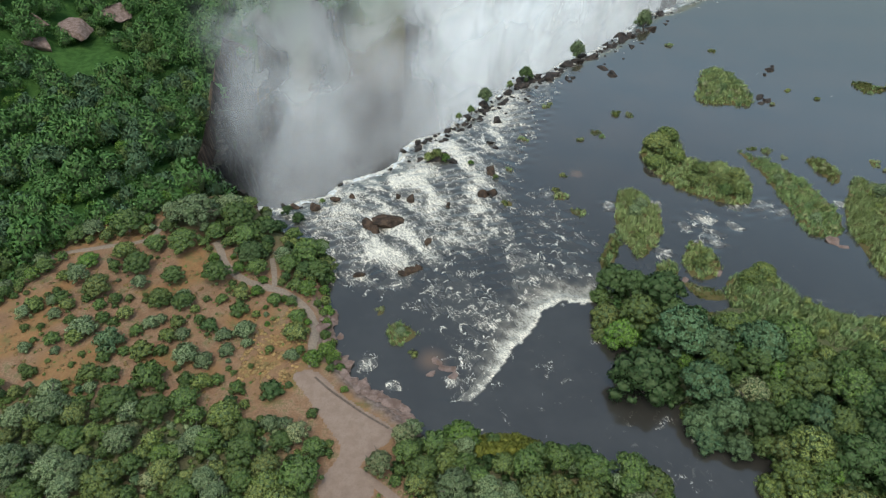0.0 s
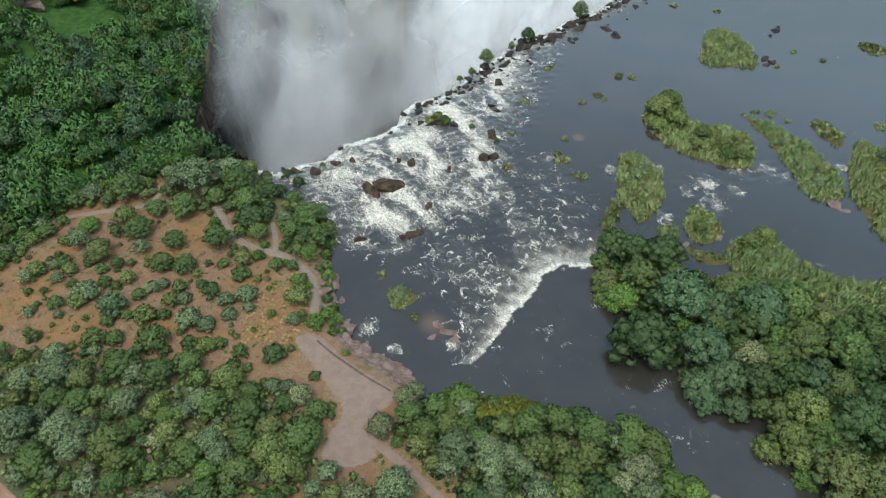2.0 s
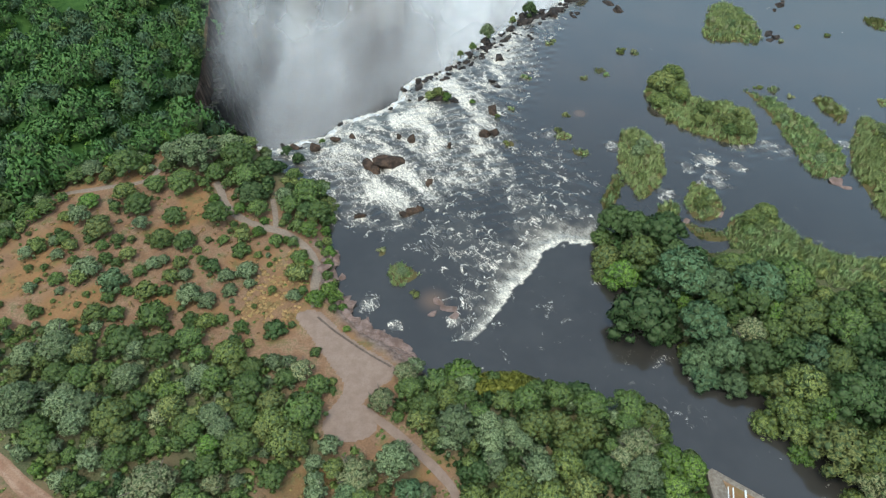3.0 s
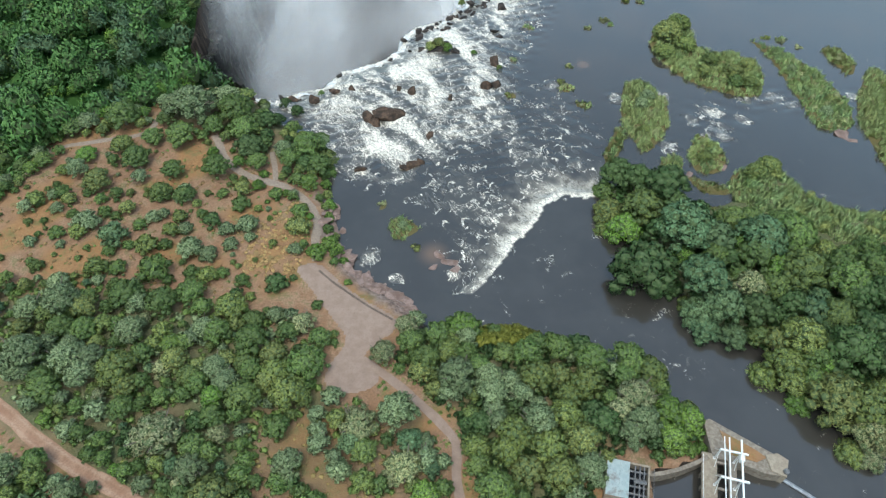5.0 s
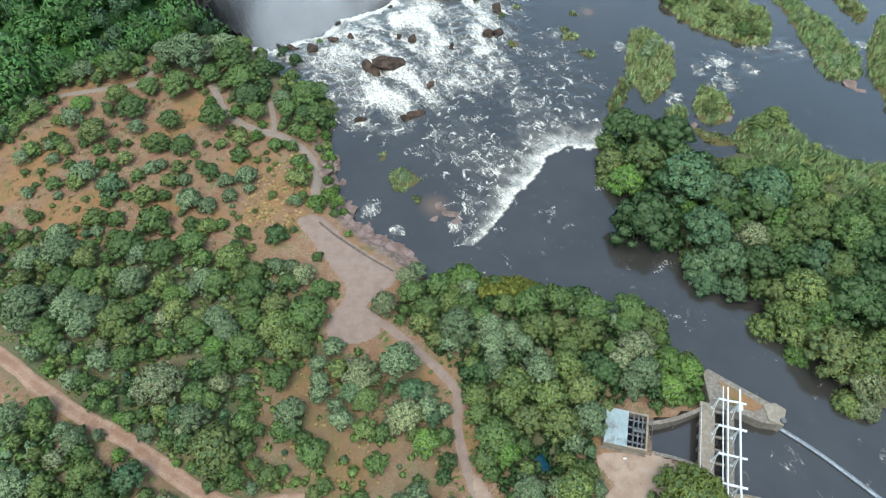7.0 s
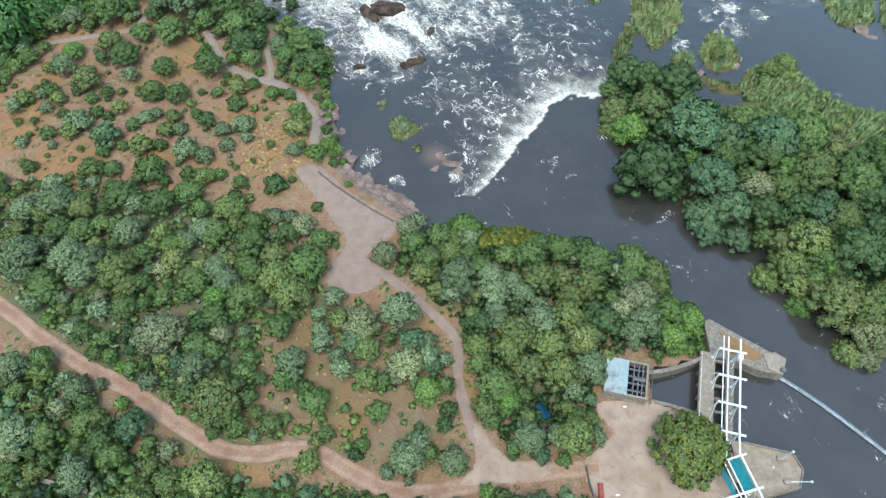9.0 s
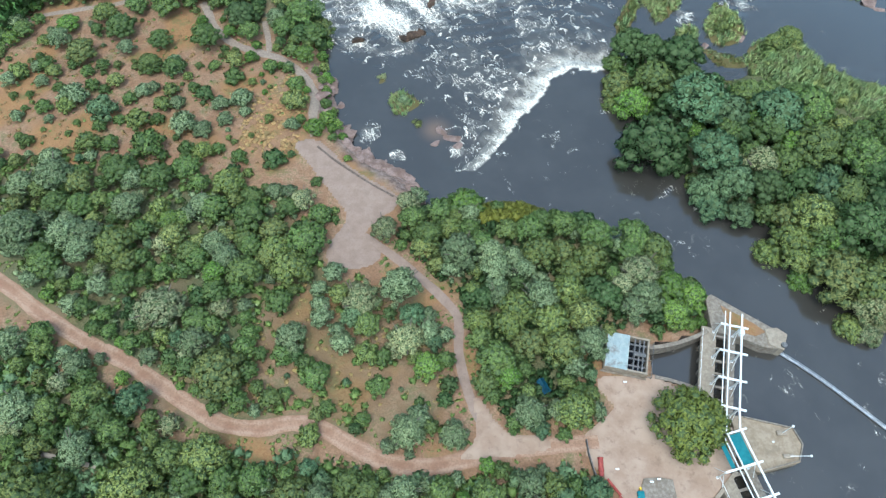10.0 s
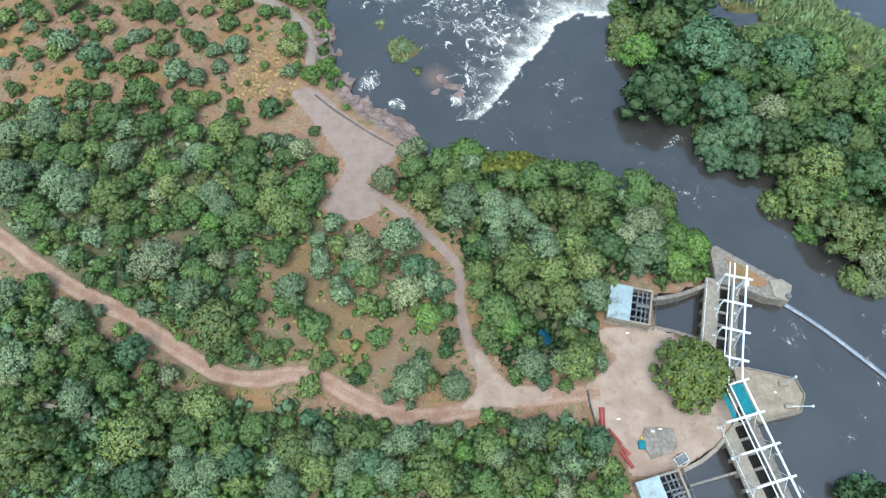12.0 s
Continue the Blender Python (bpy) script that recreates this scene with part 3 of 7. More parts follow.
# silty shallows above the falls; the broad lift also paints in sky reflection
shoal_sheen = (0.16 + 0.08 * waves(rv[:, 0], rv[:, 1], 41, 22)) * step(rv[:, 1], 120, 200) * step(rv[:, 0], 0, 45)
for sx, sy, r in ((-2, 94, 4.5), (40, 163, 3.6)):
    shoal_sheen = np.maximum(shoal_sheen, step(-np.hypot(rv[:, 0] - sx, rv[:, 1] - sy), -r, 0) * 0.75)
attribute(river_me, "shoal_sheen", shoal_sheen)
river_me.materials.append(WATER)
river = tagged(new("water_river", river_me), "dark grey-brown river breaking into white rapids", "river", kind="structure")

# the lip and the falling sheet behind it
seg = spline(CREST[8: len(CREST) - 13], 2)
lip_v, lip_f = [], []
tang = np.gradient(seg, axis=0)
tang /= np.linalg.norm(tang, axis=1)[:, None]
side = np.stack([-tang[:, 1], tang[:, 0]], 1)
prof = ((-1.2, -0.06), (-0.7, 0.06), (-0.2, -0.05), (1.0, -0.7), (2.0, -2.4), (2.8, -6), (3.6, -15), (4.4, -35), (5.2, -65), (6, -96))
arc = np.concatenate([[0], np.cumsum(np.linalg.norm(np.diff(seg, axis=0), axis=1))])
for i, (q, s) in enumerate(zip(seg, side)):
    r = 0.8 * math.sin(arc[i] * 0.55) + 0.6 * math.sin(arc[i] * 1.37 + 1)
    for o, h in prof:
        at = q + s * (o + (0.5 * r if o > -1 else 0.25 * r))
        base = WATER_Z - 1.3 * float(step(-away(CREST, np.array(at[0]), np.array(at[1])), -8, 0)) if o < 0.5 else WATER_Z - 1.3
        lip_v.append((at[0], at[1], base + h + 0.12 * r))
m = len(prof)
for i in range(len(seg) - 1):
    for j in range(m - 1):
        lip_f.append((i * m + j, i * m + j + 1, (i + 1) * m + j + 1, (i + 1) * m + j))
lip_me = bpy.data.meshes.new("waterfall")
lip_me.from_pydata(lip_v, [], lip_f)
lip_me.polygons.foreach_set("use_smooth", np.ones(len(lip_f), bool))
lip_me.materials.append(WHITEWATER)
tagged(new("waterfall", lip_me), "white water falling over the basalt lip into the chasm", "waterfall", kind="structure")

# ---- spray ----


def spray_curtain(off, top, thick, seed):
    """A drifting curtain of spray, parallel to the lip and off metres out from it."""
    along = np.arange(-20, 330, 4.0)
    ups = np.concatenate([np.arange(-96, -20, 5.0), np.arange(-20, top + 14, 2.5)])
    S, Z = np.meshgrid(along, ups)
    wob = 1.2 * waves(S, Z * 0.25, seed, 70)
    d = off + wob * min(1.0, off / 14)
    x, y = -56 + 0.743 * S - 0.669 * d, 148 + 0.669 * S + 0.743 * d
    # keep the curtain out of the bank beneath the lip
    nx, ny = len(along), len(ups)
    i = np.arange(nx * ny).reshape(ny, nx)
    f = np.stack([i[:-1, :-1], i[:-1, 1:], i[1:, 1:], i[1:, :-1]], -1).reshape(-1, 4)
    me = mesh_from("spray_curtain", np.stack([x, y, Z], -1).reshape(-1, 3), f)
    # the west end is set so that its edge fits the camera's view
    west = step(S + 6 * waves(Z, S, seed + 2, 50), 0.42 * off - 8, 0.42 * off + 18)
    head = step(-(Z - 5 * waves(S, S * 0 + seed, seed + 3, 45)), -top - 8, -top + 22)
    # denser right of a line along the camera's view; thinned low to look darker
    right_of_view = step(x + 0.02 * y, -14, 16)
    dens = thick * west * head * (0.30 + 0.70 * step(Z, -75, -12)) * (0.50 + 1.3 * right_of_view)
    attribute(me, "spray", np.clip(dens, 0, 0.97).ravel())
    # normals bent upward, so the upright curtains shade as bright as level ones
    tilt = np.stack([0.25 * waves(S, Z, seed + 6, 30), -0.35 + 0.25 * waves(S, Z, seed + 7, 26), np.ones(S.shape)], -1).reshape(-1, 3)
    me.normals_split_custom_set_from_vertices((tilt / np.linalg.norm(tilt, axis=1)[:, None]).tolist())
    me.materials.append(MIST)
    return me


def mesh_from(name, v, f):
    me = bpy.data.meshes.new(name)
    me.from_pydata(v.tolist(), [], f.tolist())
    me.polygons.foreach_set("use_smooth", np.ones(len(me.polygons), bool))
    return me


spray = tagged(new("spray_cloud"), "white spray rising out of the chasm below the falls", "mist", kind="stuff")
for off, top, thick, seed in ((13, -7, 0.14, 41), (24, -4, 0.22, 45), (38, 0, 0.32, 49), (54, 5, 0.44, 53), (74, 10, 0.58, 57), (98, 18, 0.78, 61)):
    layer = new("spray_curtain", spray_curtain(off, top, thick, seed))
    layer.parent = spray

# ---- plants ----


def part(name, me, parent, label=""):
    ob = new(name, me)
    ob.parent = parent
    return tagged(ob, label)


def mesh_of(name, verts, faces, material, smooth=False, normals=None):
    me = bpy.data.meshes.new(name)
    me.from_pydata([tuple(v) for v in verts], [], [tuple(f) for f in faces])
    if smooth:
        me.polygons.foreach_set("use_smooth", np.ones(len(me.polygons), bool))
    if material:
        me.materials.append(material)
    if normals is not None:
        # leaf blades are lit as the rounded bough that they belong to
        me.polygons.foreach_set("use_smooth", np.ones(len(me.polygons), bool))
        me.normals_split_custom_set_from_vertices(normals.tolist())
    return me


def tuft_quads(r, centres, normals, size):
    """Small folded leaf clumps: one tilted blade at each centre, facing about along its normal."""
    n = len(centres)
    nrm = normals + r.normal(0, 0.6, (n, 3))
    nrm /= np.linalg.norm(nrm, axis=1)[:, None]
    a = np.cross(nrm, r.normal(0, 1, (n, 3)))
    a /= np.linalg.norm(a, axis=1)[:, None]
    b = np.cross(nrm, a)
    s = (size * r.uniform(0.55, 1.35, n))[:, None]
    w = r.uniform(0.5, 0.9, n)[:, None]
    dip = nrm * s * r.uniform(0.1, 0.45, n)[:, None]
    v = np.stack([centres + a * s * 0.55 - dip, centres + b * s * w * 0.75, centres - a * s * 0.55 - dip], 1).reshape(-1, 3)
    return v, np.arange(3 * n).reshape(n, 3)


def ball():
    bm = bmesh.new()
    bmesh.ops.create_icosphere(bm, subdivisions=1, radius=1)
    v = np.array([q.co[:] for q in bm.verts])
    f = np.array([[q.index for q in g.verts] for g in bm.faces])
    bm.free()
    return v, f


BALL_V, BALL_F = ball()


def crown_arrays(seed, radius, tall, base, lobes, leaves, size, flat=0.0, open_=0.0, cores=True):
    """A crown of uneven lobes covered in leaf clumps, with plain balls filling it inside."""
    r = np.random.RandomState(seed)
    L = []
    for i in range(lobes):
        a = i * 2.39996 + r.uniform(-0.5, 0.5)
        u = math.sqrt((i + 0.4) / lobes) * r.uniform(0.85, 1.05)
        rr = radius * r.uniform(0.20, 0.40) * (1.15 - 0.3 * u) * (13 / max(lobes, 13)) ** 0.28
        top = base + (tall - base) * (1 - (0.75 - 0.3 * flat) * u ** 2.2) - rr * 0.8 + r.uniform(-0.06, 0.06) * tall
        L.append((math.cos(a) * u * (radius - rr * 0.7), math.sin(a) * u * (radius - rr * 0.7), top, rr, rr * r.uniform(0.75, 1.0)))
    L.append((0, 0, base + (tall - base) * 0.42, radius * 0.68, (tall - base) * 0.40))
    L = np.array(L)
    lobes += 1
    vs, fs, o = [], [], 0
    w = L[:, 3] ** 2
    pick = r.choice(lobes, leaves, p=w / w.sum())
    d = r.normal(0, 1, (leaves, 3))
    d[:, 2] = d[:, 2] * 0.9 + 0.35
    d /= np.linalg.norm(d, axis=1)[:, None]
    rad = np.stack([L[pick, 3], L[pick, 3], L[pick, 4]], 1)
    c = L[pick, :3] + d * rad * r.uniform(0.80, 1.10 + 0.15 * open_, leaves)[:, None]
    v, f = tuft_quads(r, c, d, size)
    vs.append(v)
    fs += f.tolist()
    o = len(v)
    whole = c - (0, 0, base + (tall - base) * 0.3)
    whole /= np.linalg.norm(whole, axis=1)[:, None]
    n = d * 0.62 + whole * 0.55 + r.normal(0, 0.17, (leaves, 3))
    ns = [np.repeat(n / np.linalg.norm(n, axis=1)[:, None], 3, 0)]
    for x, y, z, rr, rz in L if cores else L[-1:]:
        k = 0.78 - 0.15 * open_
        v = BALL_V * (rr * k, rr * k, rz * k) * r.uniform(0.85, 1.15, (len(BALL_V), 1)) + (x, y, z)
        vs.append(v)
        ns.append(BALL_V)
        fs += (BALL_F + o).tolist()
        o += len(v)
    return np.concatenate(vs), fs, L, np.concatenate(ns)


def shaded_core(me, leaves):
    """The faces past the leaf blades are core balls, coloured as crown shade."""
    me.materials.append(CROWN_SHADE)
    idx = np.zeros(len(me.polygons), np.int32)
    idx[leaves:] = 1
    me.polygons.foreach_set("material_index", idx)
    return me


def limb(verts, faces, a, b, ra, rb, n=6):
    a, b = Vector(a), Vector(b)
    q = (b - a).to_track_quat("Z", "Y").to_matrix()
    o = len(verts)
    for p0, rr in ((a, ra), (a.lerp(b, 0.5) + Vector((0.04, -0.03, 0)) * (b - a).length, (ra + rb) / 2), (b, rb)):
        for i in range(n):
            t = 6.2832 * i / n
            verts.append(p0 + q @ Vector((rr * math.cos(t), rr * math.sin(t), 0)))
    for k in range(2):
        for i in range(n):
            j = (i + 1) % n
            faces.append((o + k * n + i, o + k * n + j, o + (k + 1) * n + j, o + (k + 1) * n + i))


def tree_proto(name, seed, radius, tall, base, lobes, leaves, size, leaf, label, category, stem="trunk", top="crown", flat=0.0, open_=0.0, bare=0):
    v, f, L, n = crown_arrays(seed, radius, tall, base, lobes, leaves, size, flat, open_)
    root = new(name)
    tagged(root, label, category)
    part(top, shaded_core(mesh_of(top, v, f, LEAF[leaf], normals=n), leaves), root)
    tv, tf = [], []
    fork = (0.1, 0.05, max(base * 0.8, tall * 0.2))
    thick = max(0.08, tall * 0.022)
    limb(tv, tf, (0, 0, -0.6), fork, thick * 1.4, thick, 8)
    for x, y, z, rr, rz in L[:: max(1, len(L) // 6)]:
        limb(tv, tf, fork, (x * 0.85, y * 0.85, z), thick * 0.6, thick * 0.15, 5)
    r = np.random.RandomState(seed + 77)
    for _ in range(bare):
        a = r.uniform(0, 6.28)
        limb(tv, tf, fork, (radius * 0.9 * math.cos(a), radius * 0.9 * math.sin(a), tall * r.uniform(0.8, 1.05)), thick * 0.5, 0.02, 4)
    part(stem, mesh_of(stem, tv, tf, BARK, True), root)
    return root


# prototypes are 1 m in crown radius; copies are scaled
TREES = {
    "mid": [tree_proto("leafy_tree", 100 + i, 1.0, 1.75, 0.5, 20, 1750, 0.140, "mid", "leafy green broadleaf tree among the woodland", "tree") for i in range(4)],
    "sage": [tree_proto("feathery_tree", 110 + i, 1.0, 1.65, 0.5, 20, 1750, 0.140, "sage", "grey-green feathery tree among the woodland", "tree", open_=0.3, bare=2) for i in range(3)],
    "olive": [tree_proto("round_tree", 120 + i, 1.0, 1.6, 0.45, 22, 1750, 0.140, "olive", "olive-yellow round-crowned tree among the woodland", "tree") for i in range(3)],
    "blue": [tree_proto("bushy_tree", 130 + i, 1.0, 1.7, 0.45, 18, 1750, 0.140, "blue", "blue-green bushy tree among the woodland", "tree") for i in range(2)],
    "deep": [tree_proto("dark_tree", 140 + i, 1.0, 1.7, 0.45, 20, 1750, 0.140, "deep", "dark green dense tree beside the river", "tree") for i in range(2)],
    "pale": [tree_proto("pale_tree", 155 + i, 1.0, 1.6, 0.45, 20, 1750, 0.140, "pale", "pale dusty-leaved tree among the woodland", "tree", bare=2) for i in range(2)],
    "bright": [tree_proto("fresh_tree", 150 + i, 1.0, 1.6, 0.4, 19, 1750, 0.140, "bright", "fresh green leafy tree", "tree") for i in range(2)],
}
BIG = {
    "mid": [tree_proto("leafy_tree", 160 + i, 1.0, 1.6, 0.45, 42, 4200, 0.086, "mid", "large leafy green tree with a lobed crown", "tree") for i in range(3)],
    "sage": [tree_proto("feathery_tree", 164 + i, 1.0, 1.6, 0.45, 42, 4200, 0.086, "sage", "large grey-green tree with a feathery crown", "tree", open_=0.2, bare=2) for i in range(2)],
    "olive": [tree_proto("round_tree", 168 + i, 1.0, 1.5, 0.4, 46, 4200, 0.086, "olive", "large olive-green round-crowned tree", "tree") for i in range(2)],
    "blue": [tree_proto("bushy_tree", 172, 1.0, 1.6, 0.4, 38, 4200, 0.086, "blue", "large blue-green bushy tree", "tree")],
    "deep": [tree_proto("dark_tree", 176 + i, 1.0, 1.6, 0.4, 42, 4200, 0.086, "deep", "large dark green dense tree beside the river", "tree") for i in range(2)],
    "pale": [tree_proto("pale_tree", 184 + i, 1.0, 1.5, 0.45, 42, 4200, 0.086, "pale", "large pale dusty-leaved tree", "tree", bare=3) for i in range(2)],
    "bright": [tree_proto("fresh_tree", 180, 1.0, 1.5, 0.4, 38, 4200, 0.086, "bright", "large fresh green tree beside the river", "tree")],
}
SHRUBS = {
    key: [tree_proto("shrub", 200 + 10 * j + i, 1.0, 1.25, 0.12, 16, 1500, 0.135, key, text, "shrub", "stem", "foliage", open_=0.1) for i in range(2)]
    for j, (key, text) in enumerate((("mid", "rounded green shrub on dry orange soil"), ("sage", "grey-green shrub on dry orange soil"),
                                     ("deep", "dark green shrub on dry orange soil"), ("olive", "olive shrub on dry orange soil"), ("blue", "blue-green shrub on dry orange soil"),
                                     ("bright", "fresh green shrub beside the path")))
}
rng = random.Random(5)
PLANTED = []


def plant(stock, key, x, y, radius, group, tall=1.0, sink=0.0):
    proto = rng.choice((BIG if stock is TREES and radius > 2.6 else stock)[key])
    z = floor_at(x, y) - sink
    m = pose(x, y, z, rng.uniform(-4, 4), rng.uniform(-4, 4), rng.uniform(0, 360)) @ Matrix.Diagonal((radius, radius, radius * tall * rng.uniform(0.88, 1.12), 1))
    ob = copy_thing(proto, m)
    tagged(ob, group=group)
    PLANTED.append((x, y, radius))
    return ob


WX, WY = np.arange(-140, 62, 1.0), np.arange(-25, 150, 1.0)
_x, _y = np.meshgrid(WX, WY)
WAY = np.full(_x.shape, 1e3)
for _line, _half in ((ROAD, 1.7), (TRAIL, 1.0), (PATH_NORTH, 1.1), (PATH_SPUR, 0.8), (PATH_WEST, 0.8)):
    WAY = np.minimum(WAY, away(_line, _x, _y) - _half)
for _poly in (PAD, YARD, FORK):
    WAY = np.minimum(WAY, np.where(inside(_poly, _x, _y), -1, away(_poly, _x, _y, True)))


def way_room(x, y):
    """How far a place lies from the nearest path."""
    i, j = int(round(x + 140)), int(round(y + 25))
    return WAY[j, i] if 0 <= i < len(WX) and 0 <= j < len(WY) else 99.0


def clear_of_ways(x, y, gap):
    i, j = int(round(x + 140)), int(round(y + 25))
    if not (0 <= i < len(WX) and 0 <= j < len(WY)):
        return True
    return WAY[j, i] > gap * 0.72


def fill(poly, stock, keys, radii, gap, group, tries, limit, tall=1.0, ways=1.0):
    """Plants a stretch of the plan at random, with crowns that touch but don't stand in one another."""
    poly = np.array(poly, float)
    lo, hi = poly.min(0), poly.max(0)
    done = 0
    xs, ys = np.array([rng.uniform(lo[0], hi[0]) for _ in range(tries)]), np.array([rng.uniform(lo[1], hi[1]) for _ in range(tries)])
    ok = inside(poly, xs, ys)
    for x, y in zip(xs[ok].tolist(), ys[ok].tolist()):
        rad = rng.uniform(*radii)
        if any((x - a) ** 2 + (y - b) ** 2 < (gap * (rad + c)) ** 2 for a, b, c in PLANTED):
            continue
        if not clear_of_ways(x, y, rad * ways):
            continue
        plant(stock, rng.choice(keys), x, y, rad, group, tall)
        done += 1
        if done >= limit:
            return


def clumps(name, x, y, radii, leaf, seed, label, category, leaves=48, size=0.44, sink=0.2, tall=(0.6, 1.2), on_water=False):
    """Low growth too dense to count, as one mesh of small bushes."""
    r = np.random.RandomState(seed)
    stock = [crown_arrays(700 + seed + i, 1.0, 1.1, 0.1, 5, leaves, size, cores=False) for i in range(5)]
    z = floors(x, y)
    vs, ns, fs, o = [], [], [], 0
    for a, b, c in zip(x, y, z):
        v, f, _, n = stock[r.randint(5)]
        s, t = r.uniform(*radii), r.uniform(0, 6.28)
        co, si = math.cos(t), math.sin(t)
        w = np.stack([v[:, 0] * co - v[:, 1] * si, v[:, 0] * si + v[:, 1] * co, v[:, 2] * r.uniform(*tall)], 1) * s + (a, b, c - sink)
        vs.append(w)
        ns.append(np.stack([n[:, 0] * co - n[:, 1] * si, n[:, 0] * si + n[:, 1] * co, n[:, 2]], 1))
        fs.extend([[i + o for i in q] for q in f])
        o += len(w)
    return tagged(new(name, mesh_of(name, np.concatenate(vs), fs, LEAF[leaf], normals=np.concatenate(ns))), label, category, kind="stuff")


def verge(line, half, count, seed, wide=3.0):
    """Random places along both sides of a way."""
    r = np.random.RandomState(seed)
    i = r.randint(1, len(line) - 1, count)
    t = line[i + 1] - line[i - 1]
    t /= np.linalg.norm(t, axis=1)[:, None] + 1e-9
    off = (half + 0.35 + wide * r.uniform(0, 1, count) ** 1.4) * r.choice([-1, 1], count)
    x, y = line[i, 0] - t[:, 1] * off, line[i, 1] + t[:, 0] * off
    ok = np.array([way_room(a, b) > 0.25 for a, b in zip(x, y)])
    return x[ok], y[ok]


def scatter(poly, count, seed, gap=0.0):
    """Random places in a stretch of the plan, off the ways."""
    r = np.random.RandomState(seed)
    poly = np.array(poly, float)
    lo, hi = poly.min(0), poly.max(0)
    x, y = r.uniform(lo[0], hi[0], count), r.uniform(lo[1], hi[1], count)
    ok = inside(poly, x, y) & np.array([clear_of_ways(a, b, gap) for a, b in zip(x, y)])
    return x[ok], y[ok]
# ---- planting ----
PLACES = []
PLACES.append(("HILL_SHRUBS", "deep", [(-51.6, 101.1, 2.1), (-34.6, 83.5, 2.5), (-31.3, 85.2, 0.9)]))
PLACES.append(("HILL_SHRUBS", "blue", [(-72.1, 96.3, 3.3)]))
PLACES.append(("HILL_SHRUBS", "mid", [(-64.9, 109.0, 2.7), (-78.7, 107.7, 1.6), (-84.8, 97.1, 1.9), (-72.2, 92.3, 1.6), (-68.6, 94.2, 1.4), (-67.4, 99.8, 1.7), (-60.4, 94.1, 1.6), (-54.4, 103.0, 1.4), (-51.3, 109.1, 1.2), (-46.0, 106.0, 2.4), (-32.4, 103.4, 2.2), (-38.5, 108.9, 1.7), (-43.6, 88.6, 0.8), (-73.3, 87.5, 2.7), (-68.8, 87.8, 2.1), (-60.2, 86.4, 3.8), (-52.7, 86.4, 2.0), (-46.6, 86.6, 1.6), (-41.8, 84.4, 1.8), (-71.9, 106.4, 1.0), (-76.5, 103.6, 1.7), (-73.7, 102.7, 1.4), (-68.5, 83.8, 1.6), (-85.9, 88.0, 1.6), (-88.2, 89.6, 1.1), (-92.9, 100.8, 1.1), (-89.2, 97.1, 0.9), (-92.4, 106.9, 1.5), (-82.3, 110.1, 1.5), (-83.5, 103.0, 1.4)]))
PLACES.append(("HILL_SHRUBS", "mid", [(-54.4, 109.6, 1.0), (-25.4, 78.3, 1.8), (-21.2, 69.4, 1.0), (-75.2, 107.7, 0.8), (-77.2, 93.3, 0.9), (-78.2, 90.5, 0.8), (-55.7, 89.7, 0.9), (-23.2, 89.6, 1.1)]))
PLACES.append(("HILL_SHRUBS", "sage", [(-59.2, 109.0, 2.7), (-79.3, 99.8, 3.3), (-87.5, 104.7, 1.7), (-83.0, 94.0, 1.2), (-65.1, 102.0, 1.9), (-63.0, 102.9, 1.6), (-57.1, 98.5, 1.9), (-54.7, 92.5, 3.0), (-50.1, 91.3, 2.3), (-43.3, 99.3, 2.7), (-47.7, 98.1, 2.1), (-46.0, 94.4, 1.9), (-42.2, 96.0, 1.4), (-31.9, 92.2, 1.8), (-72.1, 84.5, 1.6), (-79.4, 83.5, 2.5), (-90.0, 94.5, 1.6), (-89.9, 109.2, 1.7), (-33.5, 75.6, 2.0)]))
PLACES.append(("HILL_SHRUBS", "olive", [(-80.2, 97.3, 2.1), (-64.1, 93.6, 2.8), (-59.9, 97.8, 2.1), (-58.9, 102.0, 1.9), (-41.9, 104.7, 1.1), (-31.9, 98.4, 3.1), (-24.4, 98.4, 1.3), (-49.2, 85.6, 2.3), (-85.8, 107.5, 1.9), (-56.2, 106.2, 1.2), (-39.5, 80.5, 1.2), (-21.3, 71.4, 1.0), (-66.8, 108.0, 1.0), (-83.6, 91.3, 0.7), (-38.0, 103.4, 0.6), (-45.0, 89.8, 0.7), (-77.4, 85.4, 1.1)]))
PLACES.append(("HILL_SHRUBS", "bright", [(-27.2, 91.7, 3.2), (-25.0, 94.8, 2.1), (-27.5, 100.3, 1.2), (-19.8, 84.1, 1.0)]))
PLACES.append(("WOODLAND", "mid", [(-64.0, 79.6, 2.9), (-72.3, 79.9, 1.6), (-56.1, 77.8, 2.7), (-51.3, 80.6, 2.5), (-48.2, 77.1, 1.8), (-37.4, 73.7, 2.0), (-30.2, 71.2, 1.9), (-24.0, 69.9, 1.9), (-36.5, 68.5, 2.8), (-25.6, 63.7, 3.2), (-37.3, 64.4, 1.9), (-43.9, 71.0, 2.2), (-47.2, 61.4, 1.9), (-49.6, 68.9, 1.5), (-66.9, 73.2, 1.7), (-64.4, 73.5, 1.3), (-70.0, 71.6, 2.2), (-75.0, 72.3, 2.2), (-78.6, 75.1, 1.8), (-75.3, 76.6, 1.5), (-57.4, 66.2, 1.9), (-74.7, 61.0, 2.1), (-56.2, 60.5, 1.5), (-73.5, 59.0, 2.5), (-64.3, 50.6, 1.6), (-66.6, 55.6, 1.4), (-58.2, 55.3, 2.0), (-51.6, 57.2, 1.6), (-47.7, 57.9, 1.4), (-58.6, 46.0, 2.2)]))
